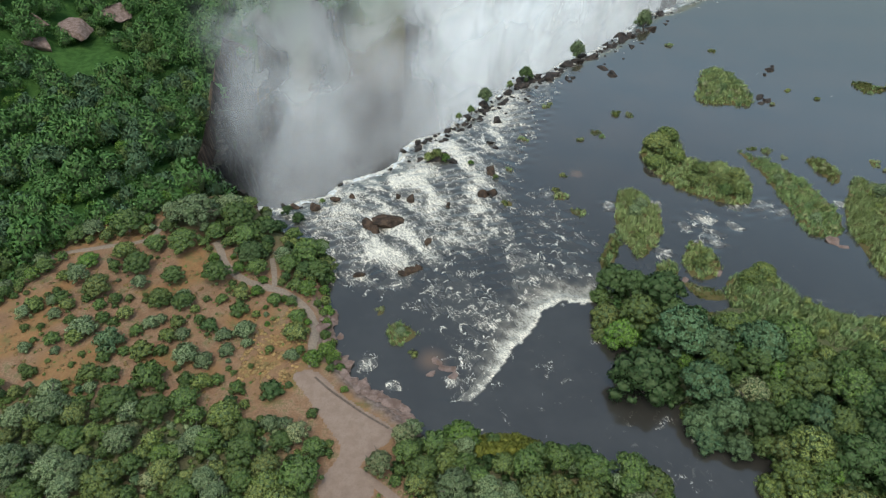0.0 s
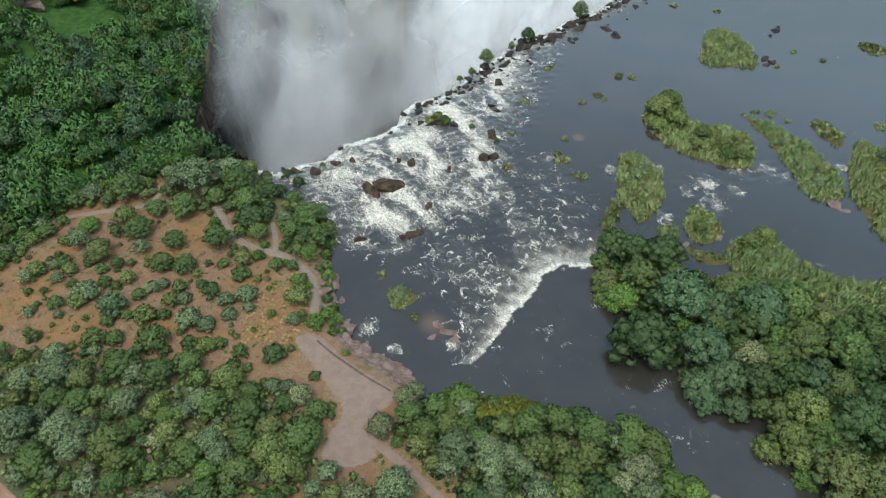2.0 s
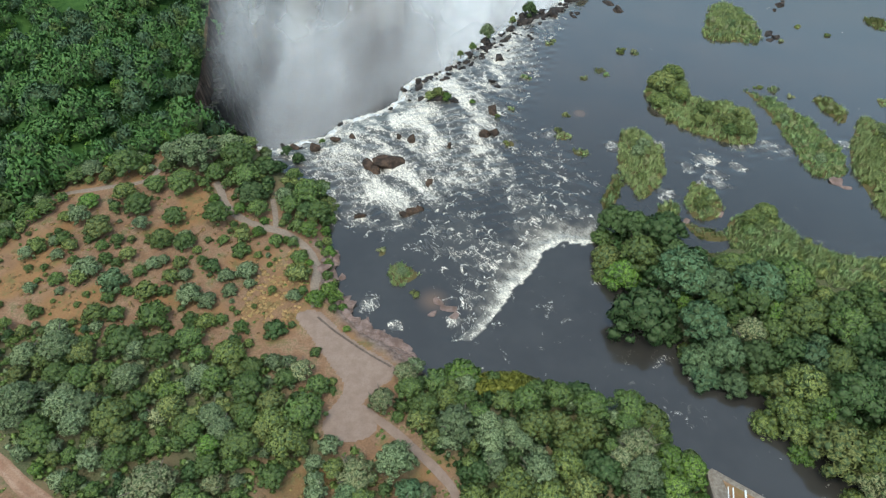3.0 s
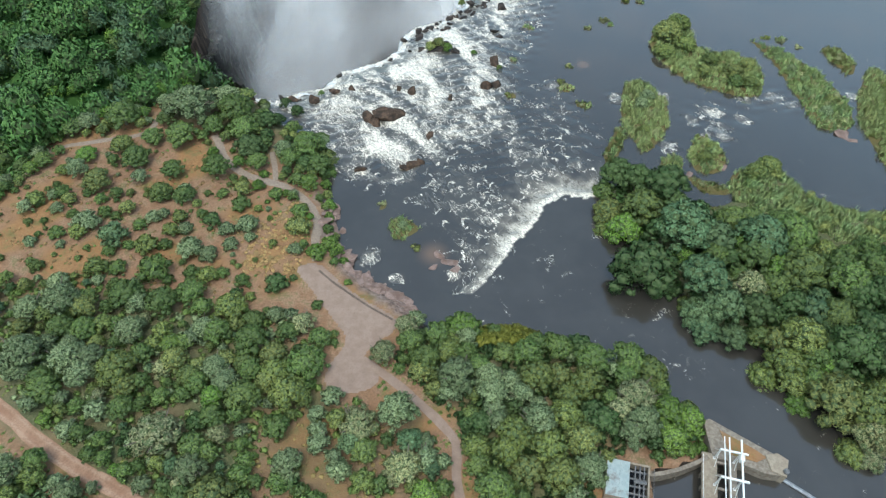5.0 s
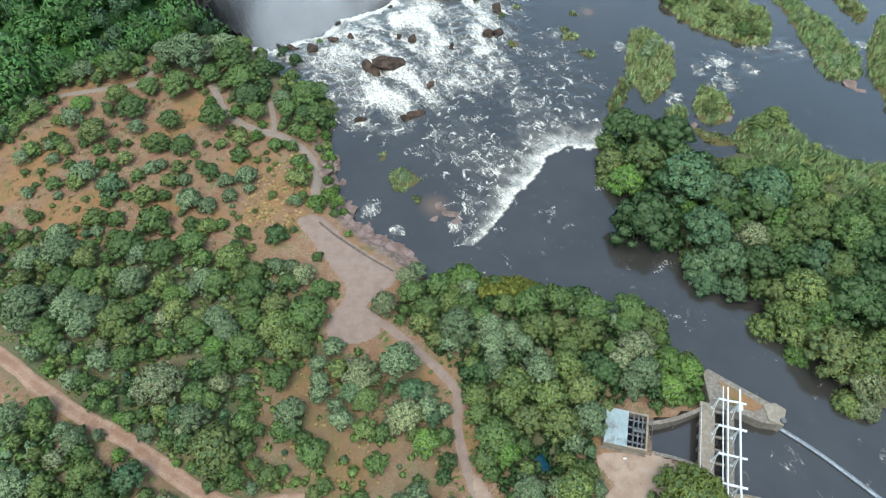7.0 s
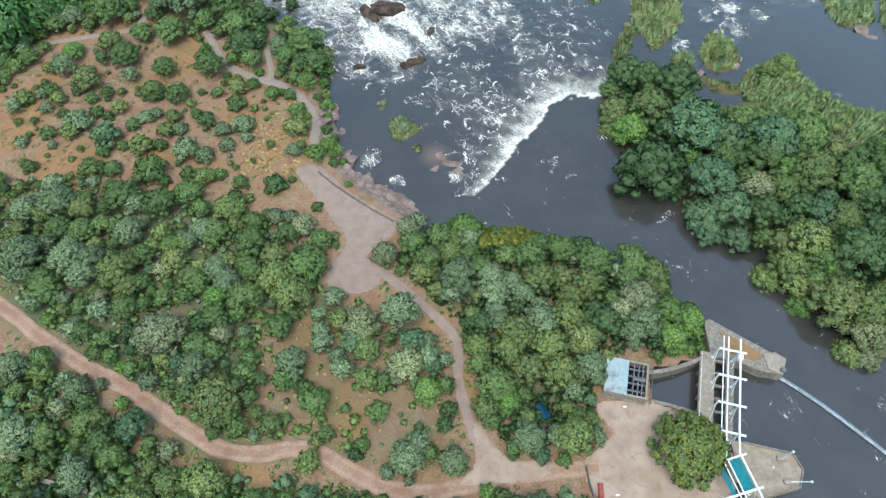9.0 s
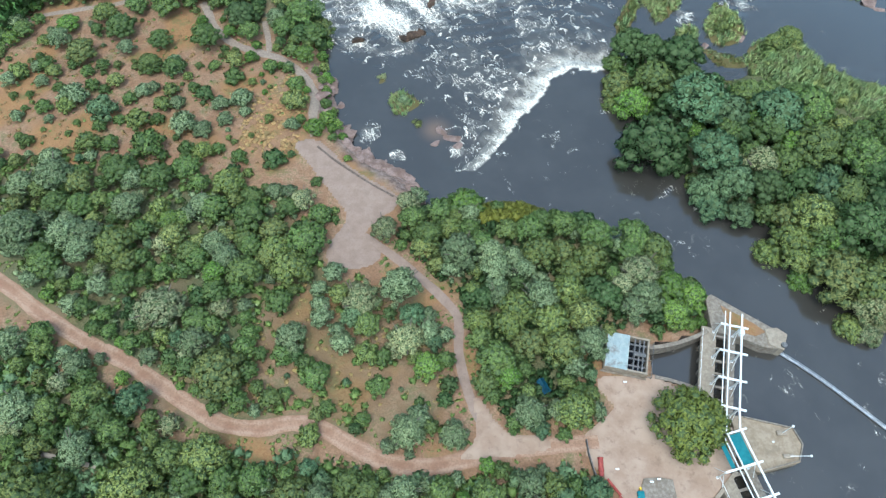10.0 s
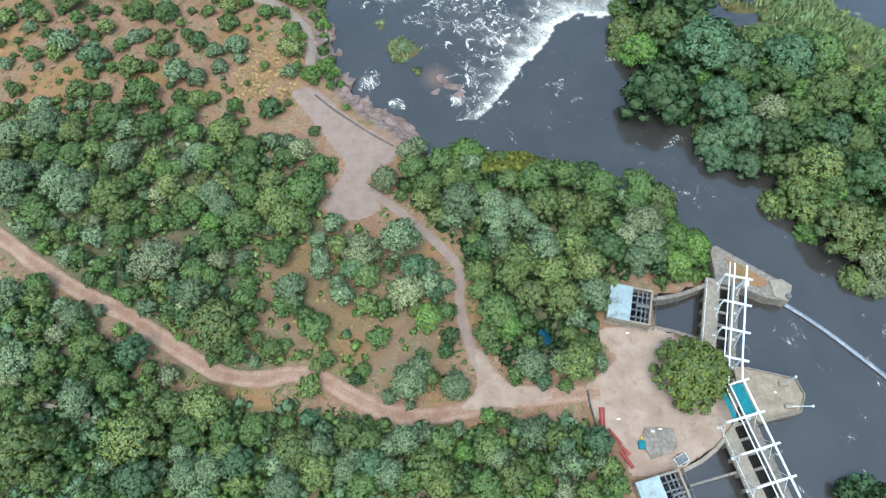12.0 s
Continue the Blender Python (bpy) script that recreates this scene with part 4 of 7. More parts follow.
PLACES.append(("WOODLAND", "mid", [(-54.3, 43.6, 1.6), (-47.4, 39.4, 1.7), (-43.3, 47.6, 2.2), (-40.3, 46.7, 1.6), (-45.4, 60.0, 1.9), (-36.1, 56.7, 2.7), (-37.0, 53.8, 1.6), (-41.2, 53.1, 2.0), (-41.6, 35.6, 1.3), (-35.4, 35.1, 1.7), (-33.7, 33.1, 1.9), (-38.2, 32.5, 1.9), (-33.1, 38.5, 1.5), (-34.5, 42.6, 1.8), (-34.0, 45.4, 1.4), (-31.7, 41.8, 1.1), (-29.1, 51.1, 2.0), (-31.4, 52.8, 1.2), (-29.8, 62.0, 1.5), (-26.0, 59.7, 1.7), (-25.2, 56.8, 1.3), (-36.0, 63.0, 1.9), (-27.7, 41.7, 1.7), (-28.7, 33.8, 1.7), (-26.6, 34.9, 1.0), (-21.8, 37.5, 2.1), (-23.7, 39.8, 1.4), (-13.6, 47.2, 2.0), (-13.3, 41.6, 1.8), (-10.4, 41.2, 1.4)]))
PLACES.append(("WOODLAND", "mid", [(0.2, 40.7, 1.5), (-11.1, 35.6, 1.7), (-19.4, 32.4, 1.2), (-4.1, 33.5, 0.8), (-2.5, 29.3, 1.3), (-13.5, 30.5, 1.1), (-18.4, 28.0, 1.4), (-31.4, 35.9, 1.1)]))
PLACES.append(("WOODLAND", "sage", [(-76.4, 77.5, 3.1), (-46.7, 71.8, 2.0), (-48.7, 70.0, 1.7), (-42.7, 63.1, 2.1), (-60.9, 71.5, 2.4), (-61.4, 78.2, 2.0), (-82.3, 76.0, 2.4), (-76.1, 68.9, 1.5), (-79.0, 65.4, 3.2), (-71.6, 68.6, 1.9), (-70.8, 65.0, 2.8), (-66.9, 65.3, 2.3), (-67.6, 62.0, 2.5), (-79.3, 62.7, 2.1), (-75.3, 56.2, 2.5), (-70.0, 57.4, 1.4), (-66.7, 51.1, 2.0), (-62.7, 55.1, 1.8), (-54.4, 48.6, 1.2), (-50.7, 41.3, 2.5), (-42.6, 43.5, 2.4), (-40.3, 60.5, 2.1), (-35.7, 50.8, 1.2), (-31.3, 31.9, 1.4), (-26.4, 44.3, 2.3), (-20.2, 57.2, 3.1), (-22.5, 54.1, 1.4), (-22.1, 50.6, 1.6), (-21.5, 48.4, 1.7), (-18.9, 46.0, 1.3)]))
PLACES.append(("WOODLAND", "sage", [(-17.6, 43.6, 1.8), (-7.8, 54.0, 3.1), (-2.8, 49.0, 1.4), (-2.8, 45.7, 1.8), (0.1, 45.5, 1.2), (-6.0, 28.1, 2.7), (-9.1, 26.0, 2.0), (-4.3, 30.7, 1.7), (-5.7, 24.9, 1.4), (1.4, 27.9, 2.6)]))
PLACES.append(("WOODLAND", "olive", [(-71.8, 76.8, 2.2), (-42.5, 77.1, 2.7), (-32.2, 66.0, 2.3), (-31.2, 62.3, 2.5), (-41.1, 65.1, 1.7), (-54.7, 71.3, 1.7), (-55.9, 68.9, 1.5), (-50.8, 64.9, 2.1), (-46.2, 64.0, 1.5), (-82.6, 71.9, 1.7), (-60.7, 62.5, 3.2), (-58.5, 59.3, 2.1), (-49.0, 45.2, 1.5), (-37.6, 38.0, 3.6), (-28.1, 57.9, 2.9), (-32.7, 60.7, 1.9), (-18.8, 52.8, 1.8), (-12.2, 51.3, 1.1), (-5.2, 41.3, 1.2), (-21.9, 27.8, 2.9), (-21.0, 31.3, 1.9)]))
PLACES.append(("WOODLAND", "deep", [(-42.2, 80.6, 1.4), (-55.4, 47.2, 1.0), (-46.7, 41.3, 1.4), (-43.8, 52.4, 1.6), (-45.2, 49.3, 1.2), (-43.6, 39.4, 1.7), (-25.6, 41.7, 1.3), (-9.8, 49.3, 1.1), (1.0, 36.6, 1.7), (0.1, 33.7, 1.2), (-14.5, 28.9, 1.6)]))
PLACES.append(("WOODLAND", "pale", [(-27.5, 73.1, 2.0), (-52.7, 63.3, 1.7), (-59.3, 74.6, 1.3), (-63.2, 58.2, 1.2), (-50.0, 49.5, 3.6), (-44.2, 41.5, 1.6), (-39.9, 50.1, 1.8), (-14.7, 51.7, 2.8), (-6.6, 44.1, 2.6), (-8.6, 42.7, 1.5)]))
PLACES.append(("WOODLAND", "bright", [(-52.3, 68.4, 1.9), (-66.4, 62.9, 0.9), (-71.7, 53.1, 2.0), (-56.5, 44.2, 1.6), (-41.9, 57.2, 1.9), (-44.6, 36.3, 1.2), (-15.3, 40.7, 0.6), (-3.0, 39.5, 2.1)]))
PLACES.append(("WOODLAND", "blue", [(-46.5, 44.7, 1.4), (-16.1, 48.8, 2.0), (-5.8, 48.9, 2.0), (-1.6, 43.8, 1.4)]))
PLACES.append(("RIVERSIDE", "sage", [(-5.3, 75.2, 1.8), (4.6, 69.9, 1.8), (2.7, 60.8, 2.9), (1.1, 57.9, 1.8), (8.5, 61.0, 2.3), (9.2, 57.9, 2.5), (9.3, 54.5, 1.9), (12.4, 60.2, 1.9), (14.3, 57.9, 1.9), (35.6, 51.9, 2.6), (33.3, 49.9, 2.2), (16.9, 51.8, 2.7), (10.0, 52.2, 1.9), (25.0, 43.4, 2.5), (21.9, 39.6, 1.7), (13.6, 31.5, 3.0), (18.7, 31.8, 1.6), (24.9, 31.8, 2.2)]))
PLACES.append(("RIVERSIDE", "pale", [(-7.1, 72.4, 2.0), (-11.3, 66.5, 2.6), (35.2, 56.3, 2.9), (32.3, 54.3, 2.2)]))
PLACES.append(("RIVERSIDE", "mid", [(-6.2, 68.6, 2.1), (-8.2, 63.3, 1.6), (-0.9, 71.3, 2.4), (-3.0, 64.8, 2.3), (4.5, 66.1, 1.8), (6.8, 63.1, 2.1), (5.1, 54.2, 1.3), (11.6, 66.1, 1.9), (16.2, 65.8, 2.4), (18.2, 68.6, 1.9), (22.1, 67.1, 2.3), (21.3, 70.0, 1.6), (28.0, 64.4, 2.7), (35.2, 65.3, 3.2), (39.1, 63.0, 2.9), (33.9, 61.1, 2.1), (40.9, 60.3, 1.7), (45.8, 56.6, 1.8), (30.5, 57.0, 1.5), (6.1, 44.7, 1.9), (8.6, 40.2, 2.7), (6.8, 36.5, 1.9), (13.4, 38.7, 1.4), (7.7, 34.6, 1.4), (19.3, 28.0, 1.9), (24.4, 34.8, 1.2), (11.2, 29.8, 1.6)]))
PLACES.append(("RIVERSIDE", "bright", [(4.1, 72.6, 3.2), (39.9, 54.1, 2.6), (43.8, 53.0, 2.4), (40.3, 49.1, 2.3), (45.9, 51.5, 1.3), (10.6, 37.5, 1.9)]))
PLACES.append(("RIVERSIDE", "olive", [(-3.8, 62.9, 2.0), (1.2, 66.6, 2.1), (17.4, 60.9, 2.7), (21.7, 61.7, 2.1), (26.5, 59.7, 2.7), (23.3, 57.4, 2.3), (21.9, 53.0, 2.6), (12.8, 49.6, 2.8), (18.5, 47.5, 2.8), (24.5, 48.6, 2.6), (20.1, 42.3, 2.7), (14.5, 43.4, 2.5), (10.8, 46.6, 2.4), (5.9, 47.6, 2.4), (21.2, 31.6, 2.8)]))
PLACES.append(("RIVERSIDE", "deep", [(6.8, 52.2, 1.9), (4.1, 52.5, 1.2), (26.4, 68.3, 2.4), (28.7, 51.9, 2.6), (27.1, 54.4, 2.0), (37.3, 48.4, 1.4), (25.6, 53.3, 1.6)]))
PLACES.append(("RIVERSIDE", "blue", [(24.7, 38.2, 1.4), (15.7, 28.7, 2.3)]))
PLACES.append(("SOUTHERN", "sage", [(-69.3, 31.5, 2.8), (-62.5, 39.5, 1.9), (-65.3, 41.7, 1.5), (-73.8, 43.4, 2.4), (-59.1, 41.0, 1.7), (-57.9, 25.1, 2.4), (-51.9, 15.8, 1.4), (-43.9, 15.0, 1.4), (-40.8, 17.4, 1.6), (-39.2, 14.0, 2.1), (-35.8, 14.9, 2.1), (-37.1, 11.7, 1.5), (-28.1, 19.9, 1.2), (-25.8, 15.8, 1.8), (-19.3, 18.2, 2.1), (-24.5, 12.4, 2.2), (-15.4, 14.9, 1.9), (-14.1, 16.6, 1.6), (-8.7, 18.3, 1.6), (-8.5, 14.1, 2.1), (-5.8, 19.0, 2.3), (-2.5, 19.9, 2.5), (-4.3, 17.5, 1.4), (1.8, 20.9, 1.6), (8.0, 16.6, 1.9), (13.2, 20.0, 2.1), (15.4, 21.9, 1.2), (19.2, 15.8, 1.6), (23.6, 15.9, 1.3), (16.7, 15.1, 1.0)]))
PLACES.append(("SOUTHERN", "pale", [(-70.1, 28.9, 2.0), (-64.8, 36.6, 1.5), (17.9, 11.7, 1.5), (-44.7, 29.5, 1.5)]))
PLACES.append(("SOUTHERN", "mid", [(-65.2, 31.7, 1.9), (-66.7, 29.0, 1.3), (-59.2, 33.6, 1.9), (-59.9, 30.9, 1.1), (-55.6, 30.7, 2.0), (-53.3, 27.9, 2.0), (-69.9, 45.1, 3.4), (-69.1, 42.6, 1.8), (-62.1, 41.6, 1.7), (-72.3, 39.6, 1.3), (-60.3, 37.6, 1.5), (-60.2, 14.0, 2.1), (-43.6, 24.3, 2.2), (-39.4, 20.7, 2.3), (-34.2, 20.8, 2.1), (-33.7, 17.4, 2.1), (-29.8, 20.8, 2.1), (-30.7, 12.9, 1.6), (-24.8, 21.8, 1.3), (-14.8, 19.9, 2.1), (-12.2, 19.1, 2.0), (-12.7, 12.4, 2.1), (-9.7, 21.8, 1.6), (-0.6, 19.1, 2.0), (-5.1, 13.3, 1.7), (-7.6, 11.7, 1.2), (-12.4, 22.7, 1.1), (-3.5, 22.7, 1.1), (9.0, 22.3, 1.3), (7.0, 18.2, 2.3)]))
PLACES.append(("SOUTHERN", "mid", [(6.0, 12.4, 2.2), (13.0, 15.8, 1.6), (25.6, 12.5, 1.6), (21.3, 11.7, 1.5), (20.5, 20.1, 1.2), (-69.0, 26.3, 1.5), (-48.2, 30.5, 1.3), (-47.1, 27.3, 1.3), (-27.6, 22.4, 1.1), (-33.1, 23.3, 0.9)]))
PLACES.append(("SOUTHERN", "olive", [(-57.7, 34.6, 1.7), (-64.0, 17.9, 4.1), (-64.9, 14.7, 2.4), (-60.6, 19.0, 2.5), (-47.9, 19.6, 3.6), (-51.3, 18.2, 1.9), (-47.5, 22.5, 2.2), (-44.5, 18.3, 1.4), (-37.9, 24.0, 3.1), (-23.3, 18.1, 2.7), (-22.6, 20.0, 1.6), (-19.6, 14.8, 2.6), (-2.5, 14.8, 3.0), (-0.8, 12.9, 2.1), (10.3, 14.1, 2.3), (16.4, 20.0, 1.8), (25.0, 15.0, 1.6)]))
PLACES.append(("SOUTHERN", "blue", [(-50.9, 33.3, 2.8), (-46.4, 13.1, 2.9), (-31.7, 15.7, 2.3), (-19.4, 20.9, 1.4), (-21.8, 22.7, 1.3), (-11.1, 15.7, 2.1), (18.4, 18.3, 1.6), (23.6, 19.1, 2.0)]))
PLACES.append(("SOUTHERN", "bright", [(-54.5, 37.5, 1.9), (2.9, 17.5, 1.4), (6.7, 23.0, 2.2), (14.6, 12.5, 1.6)]))
PLACES.append(("SOUTHERN", "deep", [(-57.4, 17.4, 1.6), (3.5, 15.0, 1.2)]))
PLACES.append(("EDGE_TREES", "mid", [(-59.3, 107.8, 2.1), (-64.8, 109.0, 2.1), (-50.8, 109.5, 1.1), (-53.8, 116.4, 2.9), (-63.9, 116.3, 2.3), (-73.5, 120.3, 2.8), (-71.6, 127.7, 2.3), (-93.3, 131.5, 3.5), (-94.0, 123.8, 2.0), (-80.9, 134.6, 3.5), (-85.1, 131.2, 2.6), (-102.8, 121.0, 1.9), (-64.4, 127.7, 3.3), (-60.0, 128.8, 2.0), (-57.5, 132.0, 4.0), (-52.7, 136.5, 3.8), (-49.7, 130.7, 3.2), (-51.8, 143.6, 2.4), (-44.3, 118.8, 2.1), (-44.0, 126.0, 2.8), (-36.7, 120.1, 2.8), (-34.0, 113.3, 3.0), (-32.7, 123.8, 3.1), (-30.1, 119.1, 2.7), (-27.6, 119.3, 1.6), (-96.1, 120.0, 1.9), (-69.8, 134.3, 2.0), (-102.8, 117.6, 1.4), (-53.6, 128.5, 2.6), (-38.2, 108.4, 1.3)]))
PLACES.append(("EDGE_TREES", "mid", [(-79.3, 120.1, 1.4), (-93.4, 107.1, 1.8), (-87.8, 109.4, 1.6), (-75.5, 109.3, 1.3)]))
PLACES.append(("EDGE_TREES", "olive", [(-46.3, 110.4, 1.7), (-80.7, 112.8, 2.7), (-78.3, 124.8, 2.4), (-28.5, 122.4, 2.4), (-37.7, 114.6, 1.6), (-90.4, 116.6, 1.4), (-71.5, 104.7, 1.6)]))
PLACES.append(("EDGE_TREES", "sage", [(-71.5, 114.4, 1.7), (-86.8, 116.7, 2.2), (-90.0, 133.3, 2.6), (-99.2, 123.8, 2.8), (-63.1, 136.2, 5.0), (-68.6, 138.7, 3.8), (-55.8, 141.2, 3.6), (-38.8, 123.5, 3.4), (-74.9, 134.6, 1.7), (-94.5, 104.7, 1.6)]))
PLACES.append(("EDGE_TREES", "bright", [(-86.5, 121.9, 2.1), (-48.9, 119.6, 2.5), (-31.3, 112.2, 2.0), (-26.2, 107.7, 1.0)]))
PLACES.append(("EDGE_TREES", "deep", [(-47.0, 123.7, 3.2), (-44.4, 134.0, 2.2), (-42.8, 136.5, 1.8), (-32.9, 119.1, 1.9)]))
PLACES.append(("ISLAND_TREES", "deep", [(42.1, 115.5, 3.6), (45.5, 112.1, 3.2), (51.2, 109.1, 4.5), (52.2, 105.0, 3.1), (48.4, 96.7, 3.0), (42.8, 86.7, 5.9), (40.1, 89.3, 2.5), (46.5, 84.4, 2.9), (62.8, 75.9, 3.2), (66.5, 75.3, 1.8), (84.6, 80.0, 3.3), (77.9, 66.1, 4.4), (83.7, 71.8, 3.4), (83.0, 64.3, 3.3), (89.6, 80.1, 3.1), (70.4, 77.6, 2.6), (73.2, 82.3, 2.1), (61.1, 89.8, 2.0), (59.0, 81.1, 1.7), (75.7, 72.7, 2.0), (69.0, 74.1, 1.8), (74.5, 64.5, 2.0)]))
PLACES.append(("ISLAND_TREES", "mid", [(38.5, 112.8, 2.4), (45.2, 103.8, 3.7), (64.7, 100.0, 3.1), (75.0, 94.2, 4.3), (66.8, 90.1, 3.5), (62.2, 84.9, 2.3), (68.1, 81.7, 2.8), (74.7, 85.3, 3.9), (62.6, 71.2, 2.1), (71.1, 66.0, 2.4), (82.9, 87.5, 2.9), (83.2, 82.6, 3.6), (78.1, 74.5, 3.2), (79.6, 71.1, 2.3), (75.3, 68.6, 2.2), (90.2, 87.6, 2.7), (58.0, 90.0, 2.7), (69.2, 101.6, 2.3), (69.7, 61.4, 2.2)]))
PLACES.append(("ISLAND_TREES", "olive", [(38.1, 105.0, 3.1), (36.8, 100.8, 2.1), (50.6, 80.2, 1.8), (65.3, 69.7, 2.5), (69.5, 69.1, 3.6), (65.5, 64.4, 3.1), (61.7, 63.5, 2.5), (66.3, 61.1, 2.4), (72.2, 56.6, 4.7), (76.0, 54.8, 3.8), (72.9, 48.1, 2.4), (80.9, 57.6, 2.5), (82.1, 91.6, 2.5)]))
PLACES.append(("ISLAND_TREES", "bright", [(40.7, 99.6, 3.6), (51.7, 91.1, 2.1), (64.8, 94.3, 2.0), (71.0, 87.5, 2.9), (72.9, 63.9, 1.6), (66.8, 57.7, 2.2)]))
PLACES.append(("ISLAND_TREES", "blue", [(52.5, 95.8, 5.3), (58.4, 94.6, 3.8), (68.6, 93.8, 4.8), (52.3, 77.1, 3.4), (57.9, 71.6, 2.6)]))
PLACES.append(("ISLAND_TREES", "blue", [(54.2, 83.6, 4.3), (52.4, 73.9, 3.2), (56.5, 77.1, 3.5), (77.5, 80.9, 1.9), (74.2, 76.0, 3.0)]))
PLACES.append(("ISLAND_TREES", "pale", [(62.7, 81.8, 3.3), (75.9, 50.8, 2.9), (75.7, 46.9, 2.2)]))

BANK_GRASS = np.array([(7.0, 69.1), (7.5, 73.7), (12.1, 75.0), (17.4, 74.0), (21.0, 71.1), (20.1, 68.9), (14.0, 69.4)])
STANDS = {"HILL_SHRUBS": (SHRUBS, "shrubs on the dry hill", 0.85), "WOODLAND": (TREES, "woodland trees", 0.85), "RIVERSIDE": (TREES, "trees between the trail and the river", 0.95),
          "ISLAND_TREES": (TREES, "trees on the wooded island", 0.95), "SOUTHERN": (TREES, "trees south of the road", 1.0), "EDGE_TREES": (TREES, "trees at the edge of the chasm", 0.75)}
# the lone round tree in the yard
lone = tree_proto("round_tree", 190, 1.0, 1.25, 0.3, 80, 9000, 0.066, "bronze", "large round dark olive tree in the sandy yard", "tree")
lone.matrix_world = pose(39.3, 29.3, floor_at(39.3, 29.3)) @ Matrix.Diagonal((6.8, 6.8, 5.8, 1))
PLANTED.append((39.3, 29.3, 6.1))
for stand, key, spots in PLACES:
    stock, group, tall = STANDS[stand]
    for x, y, rad in spots:
        room = way_room(x, y)
        if room > -0.8 and not inside(BANK_GRASS, x, y):
            plant(stock, key, x, y, min(rad * (1.15 if stock is SHRUBS else 1.4), max(room + 0.4, rad * 0.8)), group, tall)
HILL = [(-112, 110), (-104, 110), (-97, 127), (-78, 138), (-66, 134), (-52, 122), (-36, 110), (-30, 96), (-32, 84), (-46, 80), (-70, 82), (-112, 80)]
WOOD = [(-130, 86), (-60, 84), (-44, 80), (-30, 76), (-23, 64), (-22, 56), (-32, 50), (-34, 33), (-40, 33), (-50, 40), (-66, 49), (-130, 80)]
RIVERSIDE = [(-9, 66), (-7, 72), (8, 73.5), (22, 70), (40, 62), (46, 50), (30, 47), (25, 40), (25, 34), (12, 28.5), (7, 36), (5, 48), (-3, 59)]
CLEARING = [(-36, 56), (-16, 57), (0, 50), (2, 27), (-20, 30), (-36, 31)]
SOUTH = [(-130, 62), (-70, 44), (-44, 27), (-24, 25), (2, 21), (22, 23), (26, 12), (26, -22), (-130, -22)]
fill(HILL, SHRUBS, ["mid", "olive", "sage", "mid", "olive", "bright"], (0.6, 1.3), 0.9, "shrubs on the dry hill", 2500, 45)
for x, y in zip(*verge(PATH_NORTH, 0.9, 170, 81, 2.6)):
    size = rng.uniform(0.9, 1.9)
    if way_room(x, y) > size * 0.45 and floor_at(x, y) > WATER_Z + 0.4 and y > 84 and all((x - a) ** 2 + (y - b) ** 2 > (0.7 * (size + c)) ** 2 for a, b, c in PLANTED):
        plant(SHRUBS, rng.choice(("bright", "mid", "olive", "bright")), x, y, size, "bushes beside the footpath")
for x, y, size, key in ((-28.5, 118, 1.9, "mid"), (-28, 114.5, 1.7, "bright"), (-27, 110.5, 1.6, "olive"), (-25.6, 107, 1.4, "bright"), (-26, 103.5, 1.5, "bright"), (-25.8, 100, 1.6, "mid"), (-24.4, 96.5, 1.7, "bright"), (-23, 94, 1.6, "bright"),
                        (-31, 116, 1.7, "olive"), (-30.5, 121, 2.1, "mid"), (-29.6, 124.5, 2.0, "deep"), (-34, 117, 1.8, "mid"), (-21.5, 90.8, 1.2, "bright"), (-31.5, 104.5, 1.5, "olive"), (-30.8, 98, 1.6, "olive"), (-30.2, 94, 1.4, "mid"), (-34.5, 109, 1.5, "sage")):
    plant(SHRUBS, key, x, y, size, "bushes beside the footpath")
for x, y, size, key in ((37.2, 46.2, 1.6, "mid"), (40.2, 47.0, 1.6, "olive"), (43.2, 47.6, 1.7, "bright"), (46.0, 48.8, 1.5, "bright")):
    plant(SHRUBS, key, x, y, size, "bushes above the basin wall")
RIM = [(-116, 108), (-106, 110), (-98, 129), (-78, 140), (-66, 137), (-68, 131), (-80, 134), (-94, 126), (-100, 110), (-106, 104), (-116, 102)]
fill(RIM, TREES, ["mid", "olive", "sage", "bright"], (1.4, 2.6), 0.6, "trees at the edge of the gorge", 1500, 24, 0.8)
EDGE = [(-76, 141), (-52, 149), (-46, 143), (-30, 131), (-29, 120), (-36, 115), (-44, 118.5), (-53, 127), (-66, 135)]
fill(EDGE, TREES, ["mid", "deep", "mid", "sage", "olive"], (1.5, 2.8), 0.62, "trees at the edge of the chasm", 1500, 22, 0.8)
fill(WOOD, TREES, ["mid", "mid", "sage", "blue", "olive", "deep"], (0.9, 2.0), 0.66, "woodland trees", 5000, 110)
PLANTED.append((float(BANK_GRASS[:, 0].mean()), float(BANK_GRASS[:, 1].mean()), 5.0))
fill(RIVERSIDE, TREES, ["mid", "mid", "sage", "olive", "deep"], (1.2, 2.4), 0.58, "trees between the trail and the river", 2000, 20)
fill(CLEARING, SHRUBS, ["mid", "sage", "olive", "blue", "deep"], (0.5, 1.0), 1.2, "shrubs in the clearing", 700, 10)
fill(SOUTH, TREES, ["mid", "blue", "sage", "olive", "deep"], (1.3, 3.2), 0.60, "trees south of the road", 7000, 170, 1.0, 0.55)
fill([(42, 116), (41, 103), (44, 98), (44, 91), (52, 82), (58, 74), (66, 68), (66, 62), (76, 54), (86, 46), (120, 34), (130, 84), (110, 94), (98, 95), (86, 94), (78, 99), (70, 104), (58, 106), (54, 114), (49, 118)], TREES, ["deep", "mid", "sage", "mid", "olive"], (1.9, 4.0), 0.58, "trees on the wooded island", 4000, 70)
